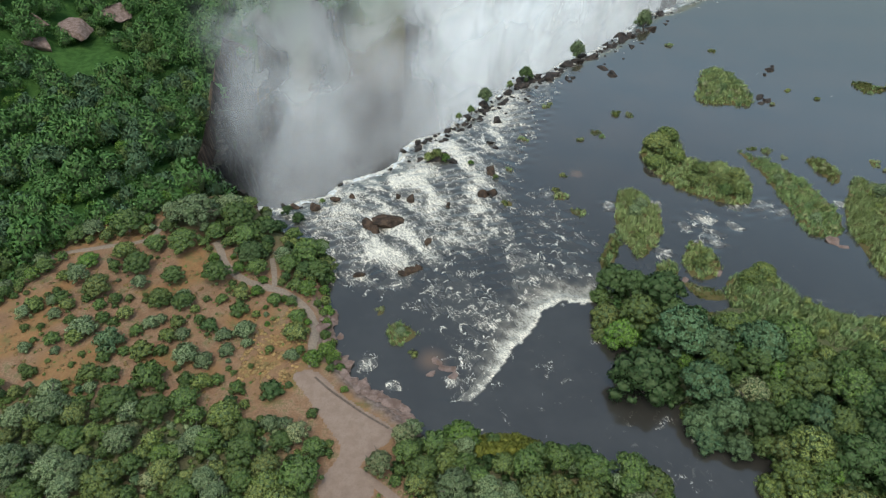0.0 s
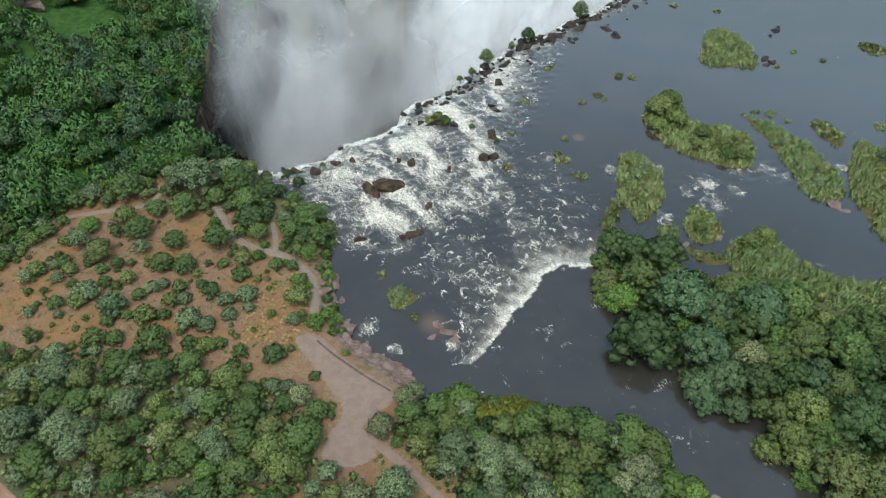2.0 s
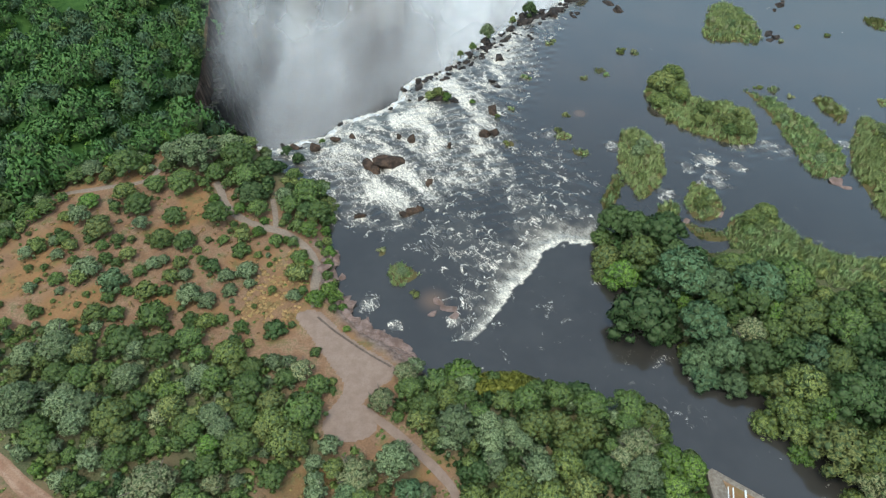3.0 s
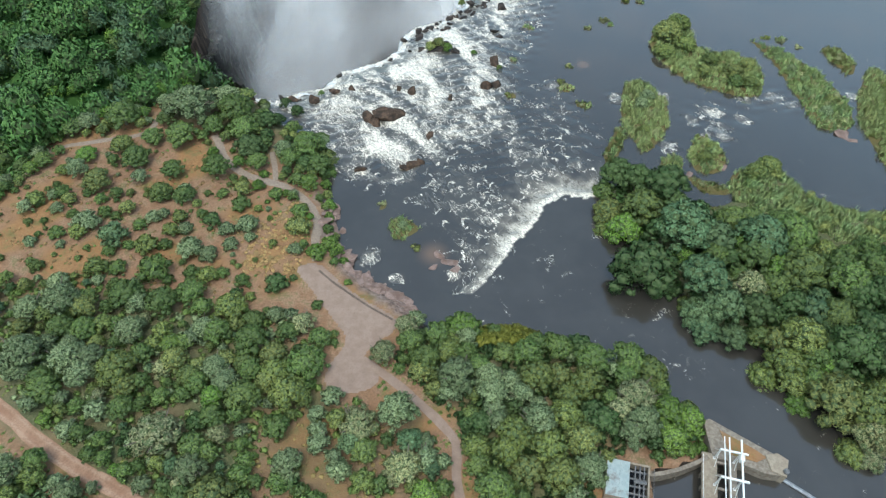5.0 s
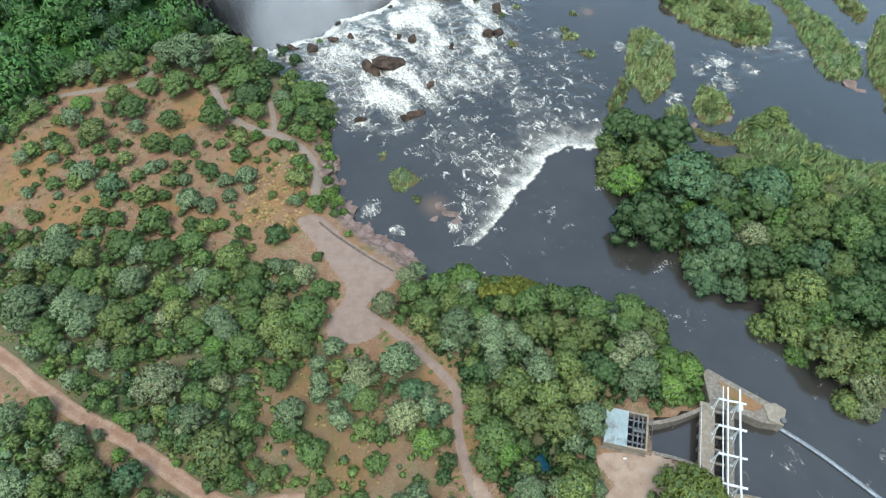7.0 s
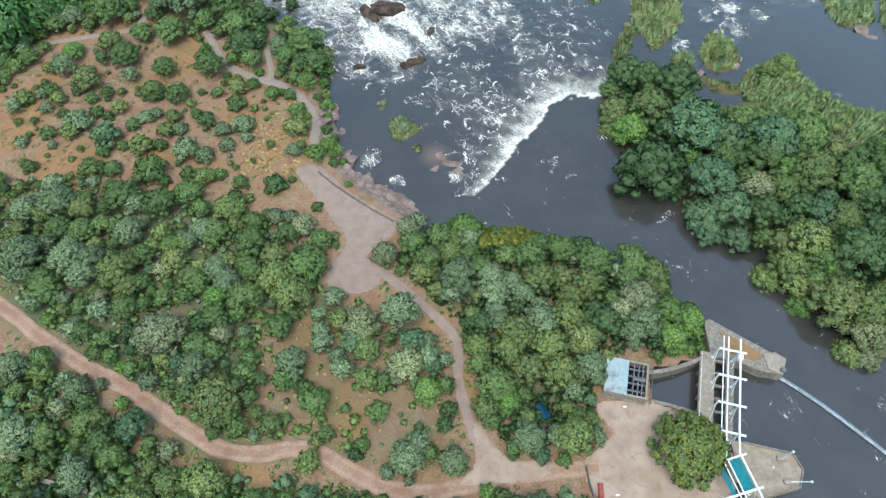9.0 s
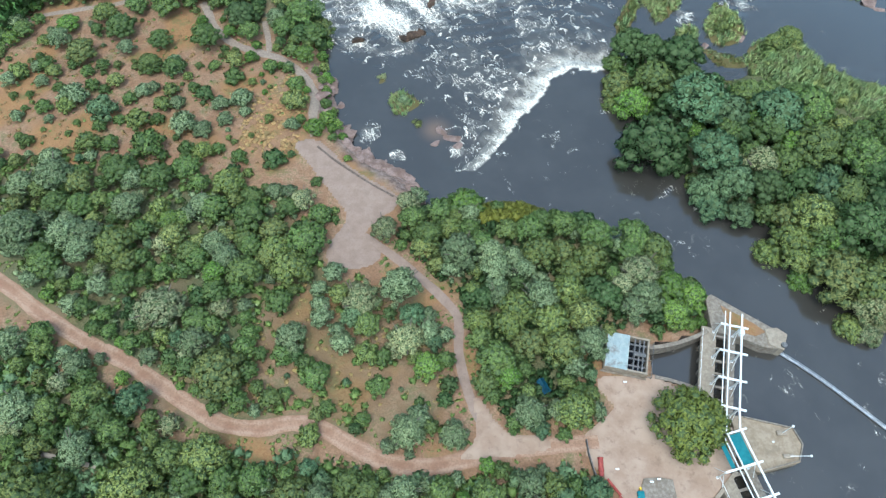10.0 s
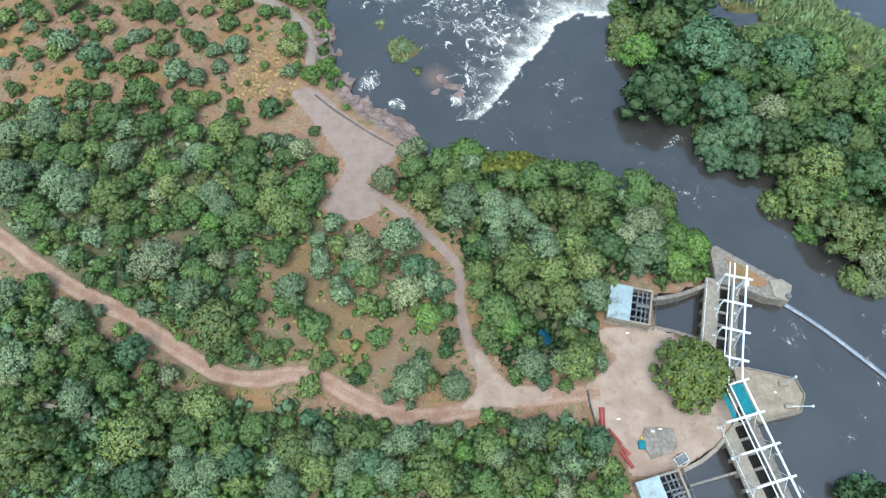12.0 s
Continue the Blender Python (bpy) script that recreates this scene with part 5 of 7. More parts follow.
fill([(60, 5), (61, 11), (66, 12), (76, 11), (90, 0), (66, -10)], TREES, ["blue", "deep"], (2.6, 3.6), 0.66, "trees on the far canal bank", 400, 9)
for x, y, rad, key in ((61.5, 12.3, 2.2, "deep"), (64.5, 13.2, 2.4, "blue"), (66, 11, 2.6, "deep")):
    plant(TREES, key, x, y, rad, "trees on the far canal bank", 0.9)
for x, y, rad, key in ((51, 238, 3.4, "sage"), (30, 220, 3.0, "deep"), (15, 205, 2.8, "sage"), (82, 265, 3.8, "sage"), (10, 197, 1.5, "mid"), (6, 193, 1.2, "mid"), (24, 214, 1.4, "mid")):
    plant(SHRUBS, key, x, y, rad, "bushes on the lip of the falls", 1.3, floor_at(x, y) - WATER_Z - 0.4)
for x, y, rad, key in ((-3.5, 170.5, 2.0, "olive"), (-1, 171.5, 2.2, "olive"), (1.5, 170.2, 1.6, "bright"), (-33, 149.5, 1.0, "mid"), (-42, 145, 1.8, "deep"), (-38.5, 141.5, 2.0, "deep"), (9, 168, 1.1, "bright"), (16, 161, 1.0, "mid"),
                       
                       (101, 141, 2.2, "sage"), (104, 146, 2.0, "olive"), (98, 160, 1.8, "sage"), (53, 144, 2.4, "sage"), (52, 134, 1.8, "olive"), (65, 124, 2.2, "olive"), (-9, 101.5, 1.6, "sage"), (78, 119, 2.6, "olive"), (74, 115, 2.4, "mid")):
    plant(SHRUBS, key, x, y, rad, "bushes among the river islands", 0.95, floor_at(x, y) - WATER_Z - 0.1)
for x, y, rad, key in ((66, 175, 4.6, "olive"), (70.5, 180, 3.8, "olive"), (70, 170, 3.6, "olive"), (64, 167, 3.4, "olive"), (76, 163, 3.0, "olive"), (81, 158, 3.0, "olive"), (84.5, 152.5, 2.8, "olive"), (80, 153, 2.4, "mid"), (86, 161, 2.6, "olive"), (73, 158, 2.4, "olive"),
                       (79.5, 120, 3.4, "olive"), (75, 117, 2.8, "olive"), (55, 147, 2.4, "sage"), (124, 152, 3.0, "sage")):
    plant(TREES, key, x, y, rad, "trees on the river islands", 0.75, floor_at(x, y) - max(floor_at(x, y), WATER_Z + 0.1))
for stock in (TREES, SHRUBS, BIG):
    for protos in stock.values():
        for root in protos:
            for o in (*root.children, root):
                bpy.data.objects.remove(o)

# the forest in the gorge, too dense to count
def forest(name, box, count, seed, radii, leaf, label):
    r = np.random.RandomState(seed)
    xs, ys = r.uniform(box[0], box[1], count), r.uniform(box[2], box[3], count)
    zs = height(xs, ys)
    ok = inside(GORGE, xs, ys) & ~inside(LAND, xs, ys) & ~inside(CHASM, xs, ys)
    lawn = np.hypot((xs + 178) / 1.6, ys - 318) < 16
    ok &= ~lawn
    stock = [crown_arrays(900 + seed + i, 1.0, 1.5, 0.3, 24, 520, 0.165, cores=False) for i in range(6)]
    vs, ns, fs, o = [], [], [], 0
    for x, y, z in zip(xs[ok], ys[ok], zs[ok]):
        v, f, _, k = stock[r.randint(6)]
        s, a = r.uniform(*radii), r.uniform(0, 6.28)
        c, n = math.cos(a), math.sin(a)
        w = np.stack([v[:, 0] * c - v[:, 1] * n, v[:, 0] * n + v[:, 1] * c, v[:, 2] * r.uniform(0.8, 1.5)], 1) * s + (x, y, z)
        vs.append(w)
        ns.append(np.stack([k[:, 0] * c - k[:, 1] * n, k[:, 0] * n + k[:, 1] * c, k[:, 2]], 1))
        fs.extend([[i + o for i in q] for q in f])
        o += len(w)
    me = mesh_of(name, np.concatenate(vs), fs, LEAF[leaf], normals=np.concatenate(ns))
    # the core balls take the painted crown shade here too
    me.materials.append(CROWN_SHADE)
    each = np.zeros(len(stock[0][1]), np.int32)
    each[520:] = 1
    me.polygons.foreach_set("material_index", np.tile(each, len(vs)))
    return tagged(new(name, me), label, "forest", kind="stuff")



forest("gorge_forest", (-270, -55, 118, 420), 950, 1, (4.0, 7.4), "jungle", "dense dark green rainforest on the gorge slopes")
forest("gorge_forest", (-270, -55, 118, 420), 300, 2, (3.4, 6.2), "mid", "lighter green trees among the gorge rainforest")
forest("gorge_forest", (-240, -60, 118, 300), 210, 3, (3.8, 7.0), "blue", "blue-green crowns among the gorge rainforest")
forest("gorge_scrub", (-200, -60, 118, 300), 420, 4, (1.6, 3.4), "bright", "bright green creepers and scrub on the gorge slopes")

# low growth under and between the trees
for poly, n, seed, leaf, text in ((WOOD, 800, 61, "mid", "low green undergrowth between woodland trees"), (WOOD, 260, 62, "sage", "grey-green undergrowth between woodland trees"),
                                  (SOUTH, 2300, 63, "mid", "low green undergrowth south of the road"), (SOUTH, 1300, 69, "blue", "blue-green undergrowth south of the road"), (RIVERSIDE, 1100, 64, "deep", "dark undergrowth beneath riverside trees"),
                                  (CLEARING, 40, 65, "mid", "small weeds in the clearing")):
    clumps("undergrowth", *scatter(poly, n * 2, seed, 0.6), (0.8, 2.0) if poly is SOUTH else (0.5, 1.4), leaf, seed, text, "undergrowth")
for line, half, n, seed, leaf, text in ((ROAD, 1.5, 420, 71, "olive", "olive grass and weeds beside the dirt road"), (ROAD, 1.5, 260, 72, "mid", "green weeds beside the dirt road"),
                                        (TRAIL, 0.9, 200, 73, "olive", "olive grass beside the trail"), (TRAIL, 0.9, 150, 74, "mid", "green weeds beside the trail"),
                                        (PATH_NORTH, 0.9, 120, 75, "olive", "olive grass beside the footpath")):
    clumps("verge_grass", *verge(line, half, n, seed), (0.25, 0.65), leaf, seed, text, "grass", 40, 0.5, 0.1, (0.2, 0.6))
ISLE = [(42, 116), (41, 103), (44, 98), (44, 91), (52, 82), (58, 74), (66, 68), (66, 62), (76, 54), (86, 46), (100, 44), (110, 84), (98, 95), (86, 94), (78, 99), (70, 104), (58, 106), (54, 114), (49, 118)]
clumps("undergrowth", *scatter(ISLE, 1500, 79), (0.7, 1.8), "deep", 79, "dark green undergrowth on the wooded island", "undergrowth")
clumps("clearing_grass", *scatter(CLEARING, 700, 76, 0.3), (0.4, 1.0), "straw", 76, "dry grass in the clearing", "grass", 40, 0.22, 0.1, (0.08, 0.25))
clumps("weeds", *scatter(HILL, 520, 66, 0.5), (0.2, 0.6), "mid", 66, "small green weeds on dry soil", "weeds", 30, 0.5)
clumps("dry_grass", *scatter(HILL, 1500, 67, 0.3), (0.4, 1.0), "straw", 67, "dry yellow grass tufts on the hill", "grass", 34, 0.24, 0.1, (0.1, 0.3))
clumps("dry_grass", *scatter([(-44, 87), (-31, 86), (-27, 103), (-33, 108), (-41, 100)], 900, 83, 0.2), (0.5, 1.2), "straw", 83, "ochre dry grass beside the footpath", "grass", 60, 0.22, 0.1, (0.06, 0.2))
clumps("bank_grass", *scatter(BANK_GRASS, 420, 68), (0.9, 1.7), "sunny", 68, "tall yellow-green grass on the river bank", "grass", 90, 0.24, 0.1, (0.8, 1.5))

# ---- paths ----


def ribbon(name, line, width, material, label, lift=0.05, seed=0):
    t = np.gradient(line, axis=0)
    t /= np.linalg.norm(t, axis=1)[:, None] + 1e-9
    s = np.stack([-t[:, 1], t[:, 0]], 1)
    r = np.random.RandomState(seed)
    vs, fs = [], []
    for i, (q, d) in enumerate(zip(line, s)):
        w = width * (1 + 0.06 * math.sin(i * 0.7 + seed) + r.uniform(-0.05, 0.05)) / 2
        for j, u in enumerate((-1, -0.6, -0.25, 0.25, 0.6, 1)):
            at = q + d * w * u
            vs.append((at[0], at[1], floor_at(*at) + lift * (0.15 if abs(u) == 1 else 1.0 if abs(u) < 0.5 else 0.8)))
    for i in range(len(line) - 1):
        for j in range(5):
            fs.append((i * 6 + j, (i + 1) * 6 + j, (i + 1) * 6 + j + 1, i * 6 + j + 1))
    me = mesh_of(name, vs, fs, material, True)
    attribute(me, "rut", np.tile([0.0, 1.0, 0.0, 0.0, 1.0, 0.0], len(line)))
    return tagged(new(name, me), label, "path", kind="structure")


def patch(name, poly, material, label, lift=0.06, cell=0.45):
    lo, hi = poly.min(0), poly.max(0)
    me, v = sheet(name, np.arange(lo[0] - 1, hi[0] + 1, cell), np.arange(lo[1] - 1, hi[1] + 1, cell),
                  lambda x, y: height(x, y) + np.where(inside(poly, x, y), lift, -0.12), lambda x, y: inside(poly, x, y))
    me.materials.append(material)
    return tagged(new(name, me), label, "yard", kind="structure")


ribbon("road", ROAD, 2.8, TRACK, "reddish dirt road through the woods", 0.10, 1)
ribbon("path_trail", TRAIL, 1.7, GRAVEL, "narrow trodden dirt trail", 0.08, 2)
ribbon("path_north", PATH_NORTH, 1.9, PALEPATH, "grey gravel footpath along the bank", 0.08, 3)
ribbon("path_spur", PATH_SPUR, 1.3, PALEPATH, "short footpath to the viewpoint", 0.08, 4)
ribbon("path_west", PATH_WEST, 1.4, PALEPATH, "footpath along the hill's edge", 0.08, 5)
patch("path_pad", PAD, GRAVEL, "bare trodden earth above the river")
patch("path_fork", FORK, SAND, "pale dusty fork where the trail meets the road", 0.13)
patch("pavement_yard", YARD, SAND, "pale sandy yard beside the canal gates")

# ---- rocks ----


def lump(seed, flat=0.6, rough=0.35, sub=3):
    """An angular boulder about 1 m in radius."""
    r = np.random.RandomState(seed)
    bm = bmesh.new()
    bmesh.ops.create_icosphere(bm, subdivisions=sub, radius=1)
    cuts = [(Vector(r.normal(0, 1, 3)).normalized(), r.uniform(0.28, 0.72)) for _ in range(11)]
    for v in bm.verts:
        for n, d in cuts:
            s = v.co.dot(n) - d
            if s > 0:
                v.co -= n * s * 0.96
        v.co *= 1.35 + rough * 0.5 * noise.noise(v.co * 1.7 + Vector((seed, 0, 0))) + rough * 0.4 * noise.noise(v.co * 4.5 + Vector((0, seed, 0)))
        v.co.x *= 1.25
        v.co.z *= flat
    me = bpy.data.meshes.new("boulder")
    bm.to_mesh(me)
    bm.free()
    return me


DARK_LUMPS, PINK_LUMPS = [lump(i) for i in range(8)], [lump(20 + i, 0.35) for i in range(6)]
for me in DARK_LUMPS:
    me.materials.append(BASALT)
BROWN_LUMPS = [lump(40 + i, 0.8) for i in range(4)]
for me in BROWN_LUMPS:
    me.materials.append(BROWNROCK)
for me in PINK_LUMPS:
    me.materials.append(PINKROCK)


def boulder(name, x, y, size, z, stock, label, group, stretch=1.0):
    ob = new(name, rng.choice(stock))
    ob.matrix_world = pose(x, y, z, rng.uniform(-12, 12), rng.uniform(-12, 12), rng.uniform(0, 360)) @ Matrix.Diagonal((size * stretch, size, size * rng.uniform(0.7, 1.1), 1))
    return tagged(ob, label, "rock", group)


# boulders in the rapids: x, y, radius
for x, y, s in ((-15.2, 140.8, 3.6), (-19.4, 139.8, 2.2), (-17.4, 138.4, 1.6), (-7, 122, 1.5), (-9.5, 121.2, 1.3), (-5, 123, 1.1), (-3, 133, 1.2), (-20, 120.5, 1.4), (15, 154, 1.7), (12, 153, 1.6), (15, 165, 1.8),
                (-34, 147, 1.6), (-30, 151, 1.2), (-40, 147, 1.3), (-12, 152, 1.2), (-8, 150, 1.4), (-25, 152, 1.1), (2, 148, 1.0)):
    boulder("boulder", x, y, s, WATER_Z + 0.12 * s, BROWN_LUMPS, "brown-black basalt boulder in white rapids", "boulders in the rapids")
# the broken lip of the falls
lip_rng = random.Random(11)
for i in range(260):
    q = CREST[6 + int(i / 260 * 124)]
    back_off = lip_rng.uniform(-0.3, 9) if i % 3 else lip_rng.uniform(-0.5, 3)
    x, y = q[0] + 0.67 * back_off + lip_rng.uniform(-2, 2), q[1] - 0.74 * back_off + lip_rng.uniform(-2, 2)
    if x < -8 and i % 12:
        continue
    if x > 12 and i % 2:
        x, y = x + 0.67 * lip_rng.uniform(0, 5), y - 0.74 * lip_rng.uniform(0, 5)
    boulder("lip_rock", x, y, lip_rng.choice((0.5, 0.7, 0.9, 1.3, 1.9)) * (0.6 if x < 12 else 0.9), WATER_Z - 0.95 + lip_rng.uniform(-0.2, 0.4), DARK_LUMPS, "dark wet basalt rock on the lip of the falls", "rocks along the lip")
for i in range(110):
    q = CREST[66 + int(i / 110 * 66)]
    off = lip_rng.uniform(1, 12)
    x, y = q[0] + 0.67 * off + lip_rng.uniform(-1.5, 1.5), q[1] - 0.74 * off + lip_rng.uniform(-1.5, 1.5)
    boulder("lip_rock", x, y, lip_rng.choice((0.5, 0.7, 1.0, 1.5)), WATER_Z - 0.4 - 0.05 * (12 - off), DARK_LUMPS, "dark wet basalt rock on the lip of the falls", "rocks along the lip")
for x, y, s in ((-2, 170, 2.6), (1, 171.5, 2.2), (3.5, 170.5, 2.0), (-5, 171, 1.8), (-7, 177, 1.5), (15, 180, 2.2), (17, 177, 1.6), (18, 192, 2.0), (28, 216, 2.6), (32, 219, 2.4), (38, 222, 2.6), (41, 224, 2.2),
                (47, 233, 2.3), (51, 235, 2.0), (57, 238, 2.2), (60, 228, 2.4), (62, 224, 2.0), (72, 253, 2.4), (75, 257, 2.0), (84, 262, 2.6)):
    boulder("lip_rock", x, y, s, WATER_Z - 0.5, DARK_LUMPS, "large dark basalt rock on the lip of the falls", "rocks along the lip")
for x, y, s in ((109, 207, 1.8), (111, 205, 1.5), (108, 203, 1.6), (106, 210, 1.0), (119, 227, 1.4), (117, 224, 1.1), (121, 229, 1.0)):
    boulder("river_rock", x, y, s, WATER_Z - 0.15, DARK_LUMPS, "low dark rock awash in calm river", "rocks in the river")
for x, y, s in ((1, 92, 2.0), (-0.5, 93.5, 1.4), (-2, 90.5, 1.1), (2.4, 90, 1.1), (103.5, 133, 2.2), (104.5, 131, 1.3), (60, 118.5, 1.2), (69.5, 121, 1.4)):
    boulder("river_rock", x, y, s, WATER_Z - 0.15, PINK_LUMPS, "pinkish brown rock beside reeds in the river", "pale rocks in the river")
# the rock shelf below the bank
shelf = spline([(-25.5, 108), (-23.5, 104), (-25, 100.5), (-22, 95), (-19, 90), (-15, 87), (-11, 84), (-7.5, 81), (-5.5, 78)], 7)
for i, q in enumerate(shelf):
    for j in range(3):
        x, y = q[0] + lip_rng.uniform(-3.4, 0.4), q[1] + lip_rng.uniform(-3.4, 0.4)
        boulder("shelf_rock", x, y, lip_rng.uniform(0.6, 1.7), floor_at(x, y) * 0.6 + WATER_Z * 0.4 + lip_rng.uniform(-0.3, 0.1), PINK_LUMPS, "pinkish grey bedrock at the river's edge", "rocks along the bank", 1.3)

# ---- reed islands ----


def blades(r, x, y, z, tall, wide, per):
    """Upright reed blades, per of them round each place."""
    n = len(x) * per
    a = r.uniform(0, 6.28, n)
    bx, by = np.repeat(x, per) + r.normal(0, 0.22, n), np.repeat(y, per) + r.normal(0, 0.22, n)
    bz = np.repeat(z, per)
    h = tall * r.uniform(0.55, 1.15, n) * np.repeat(r.uniform(0.75, 1.15, len(x)), per)
    lean, la = h * r.uniform(0.05, 0.5, n), r.uniform(0, 6.28, n)
    w = wide * r.uniform(0.6, 1.3, n)
    p0 = np.stack([bx - np.cos(a) * w, by - np.sin(a) * w, bz - 0.2], 1)
    p1 = np.stack([bx + np.cos(a) * w, by + np.sin(a) * w, bz - 0.2], 1)
    mx, my = bx + np.cos(la) * lean * 0.4, by + np.sin(la) * lean * 0.4
    p2 = np.stack([mx + np.cos(a) * w * 0.8, my + np.sin(a) * w * 0.8, bz + h * 0.65], 1)
    p3 = np.stack([bx + np.cos(la) * lean, by + np.sin(la) * lean, bz + h], 1)
    p4 = np.stack([mx - np.cos(a) * w * 0.8, my - np.sin(a) * w * 0.8, bz + h * 0.65], 1)
    v = np.stack([p0, p1, p2, p3, p4], 1).reshape(-1, 3)
    return v, np.arange(5 * n).reshape(n, 5)


k = Mat("reed_bed_mud", 0.95, 0.0, 0.2)
p = k.where()
MUD = k.color(k.mix(k.noise(p, 1.2, 5.0), (0.060, 0.058, 0.022), (0.16, 0.125, 0.05))).bump(k.noise(p, 3.0), 0.5).m


TUFTS = [crown_arrays(820 + i, 1.0, 1.2, 0.1, 8, 200, 0.19, open_=0.6, cores=False) for i in range(5)]


def reed_island(poly, tall, leaf, seed, label, per=11, dens=3.2, wide=0.055, top=0.35):
    tall = tall * 0.75
    poly = spline(poly, 4, True)
    poly = poly.mean(0) + (poly - poly.mean(0)) * 1.04
    root = tagged(new("reed_island"), label, "reed island", "reed islands in the river")
    lo, hi = poly.min(0), poly.max(0)
    cx, cy = poly.mean(0)
    root.location = (cx, cy, WATER_Z)
    me, v = sheet("mound", np.arange(lo[0] - 1, hi[0] + 1, 0.8) - cx, np.arange(lo[1] - 1, hi[1] + 1, 0.8) - cy,
                  lambda x, y: np.where(inside(poly, x + cx, y + cy), top * step(away(poly, x + cx, y + cy, True), 0, 2) - 0.05, -0.5), lambda x, y: inside(poly, x + cx, y + cy))
    me.materials.append(MUD)
    part("mound", me, root, "dark muddy mound")
    r = np.random.RandomState(seed)
    n = int((hi[0] - lo[0]) * (hi[1] - lo[1]) * dens)
    x, y = r.uniform(lo[0], hi[0], n), r.uniform(lo[1], hi[1], n)
    ok = inside(poly, x, y)
    if ok.sum() > 4:
        x, y = x[ok], y[ok]
    keep = (waves(x, y, seed + 5, 5) > -0.75) & (away(poly, x, y, True) + 1.6 * waves(x, y, seed + 9, 6) + 0.5 * waves(x, y, seed + 10, 2.2) > 0.4)
    if keep.sum() > 4:
        x, y = x[keep], y[keep]
    shape = 0.5 + 0.4 * step(away(poly, x, y, True), 0, 2.5) + 0.4 * waves(x, y, seed, 5)
    shape = np.clip(shape, 0.25, 1.5)
    foot = np.maximum(WATER_Z + 0.1, floors(x, y)) - WATER_Z
    sedge = waves(x, y, seed + 13, 7) + r.normal(0, 0.35, len(x)) > 0.25
    for name, mine, colour, text in (("reeds", ~sedge, leaf, "dense upright reeds"), ("sedge", sedge, "sedge", "paler green sedge")):
        if mine.sum() < 2:
            continue
        n = int(mine.sum())
        v, f = blades(r, x[mine] - cx, y[mine] - cy, np.zeros(n), tall, wide, per)
        v[:, 2] = v[:, 2] * np.repeat(np.repeat(shape[mine], per), 5) + np.repeat(np.repeat(foot[mine], per), 5)
        up = np.stack([r.normal(0, 0.4, len(f)), r.normal(0, 0.4, len(f)), np.ones(len(f))], 1)
        up = np.repeat(up / np.linalg.norm(up, axis=1)[:, None], 5, 0)
        tagged(part(name, mesh_of(name, v, f, LEAF[colour], normals=up), root, text), kind="stuff")
    # leafier clumps among the reeds, uneven in height
    m = min(max(3, len(x) // 45), 160)
    pick = r.choice(len(x), m, replace=len(x) < m)
    vs, ns, fs, o = [], [], [], 0
    for a, b, g, h in zip(x[pick] - cx, y[pick] - cy, shape[pick], foot[pick]):
        v, f, _, n = TUFTS[r.randint(5)]
        w = v * (r.uniform(0.7, 1.5) * (0.5 + 0.6 * g), r.uniform(0.7, 1.5) * (0.5 + 0.6 * g), tall * r.uniform(0.6, 1.15) * g) + (a, b, h - 0.1)
        vs.append(w)
        ns.append(n)
        fs.extend([[i + o for i in q] for q in f])
        o += len(w)
    other = "pale" if seed % 3 else "olive"
    tagged(part("bushes", mesh_of("bushes", np.concatenate(vs), fs, LEAF[other], normals=np.concatenate(ns)), root, "low leafy growth"), kind="stuff")
    return root


ISLES = (
    ([(62, 176), (62, 167), (68, 156), (80, 149), (86, 150), (90, 160), (85, 168), (76, 170), (75, 180), (71, 187)], 2.4, "reed", "reed island with yellow-green bushes in dark water"),
    ([(91, 174), (94, 165), (96, 149), (97, 138), (100, 135), (106, 136), (109, 144), (108, 152), (105, 160), (100, 168)], 2.2, "reed", "long narrow reed island between the channels"),
    ([(110, 170), (113, 159), (116, 159), (118, 165), (115, 171)], 1.8, "olive", "small olive reed island in calm water"),
    ([(118, 157), (110, 142), (109, 128), (110, 120), (116, 116), (128, 135), (126, 149), (123, 160)], 2.4, "reed", "broad green reed island in dark water"),
    ([(50, 153), (47, 139), (50, 128), (53, 128), (59, 137), (60, 147), (55, 155)], 2.6, "reed", "tall pale reed island above the rapids"),
    ([(46, 137), (41, 128), (40, 123), (42.5, 122), (47, 132)], 2.4, "olive", "slim olive reed clump beside the wooded island"),
    ([(62, 127), (62, 120), (67, 119), (71, 124), (70, 130), (66, 133)], 2.2, "reed", "pale reed island beside white ripples"),
    ([(55, 125), (53, 119), (58, 118), (60, 125)], 2.2, "reed", "small reed clump beside the wooded island"),
    ([(89, 212), (88, 204), (99, 202), (105, 203), (107, 214), (103, 225), (96, 227)], 2.2, "reed", "round green reed island in calm water"),
    ([(146, 218), (146, 211), (152, 210), (155, 214)], 1.6, "olive", "small yellow-green reed island in calm water"),
    ([(-12.5, 102), (-11, 98.5), (-9, 98), (-5, 101), (-7, 104), (-11, 105)], 2.2, "reed", "small pale reed island near the bank"),
    ([(59, 118), (63, 117.5), (69, 114), (68, 111.5), (62, 112.5)], 1.0, "olive", "low yellow-green sedge beside the wooded island"),
    ([(70, 117), (76, 121), (82, 123), (83, 119), (88, 111), (98, 106), (106, 106), (112, 98), (98, 96), (87, 97), (79, 102), (70, 107)], 2.4, "reed", "wide reed bed on the wooded island's shore"),
    ([(58, 110), (64, 108.5), (72, 104), (80, 100.5), (76, 99), (68, 103), (59, 107)], 0.9, "olive", "low yellow sedge on the wooded island's shore"),
)
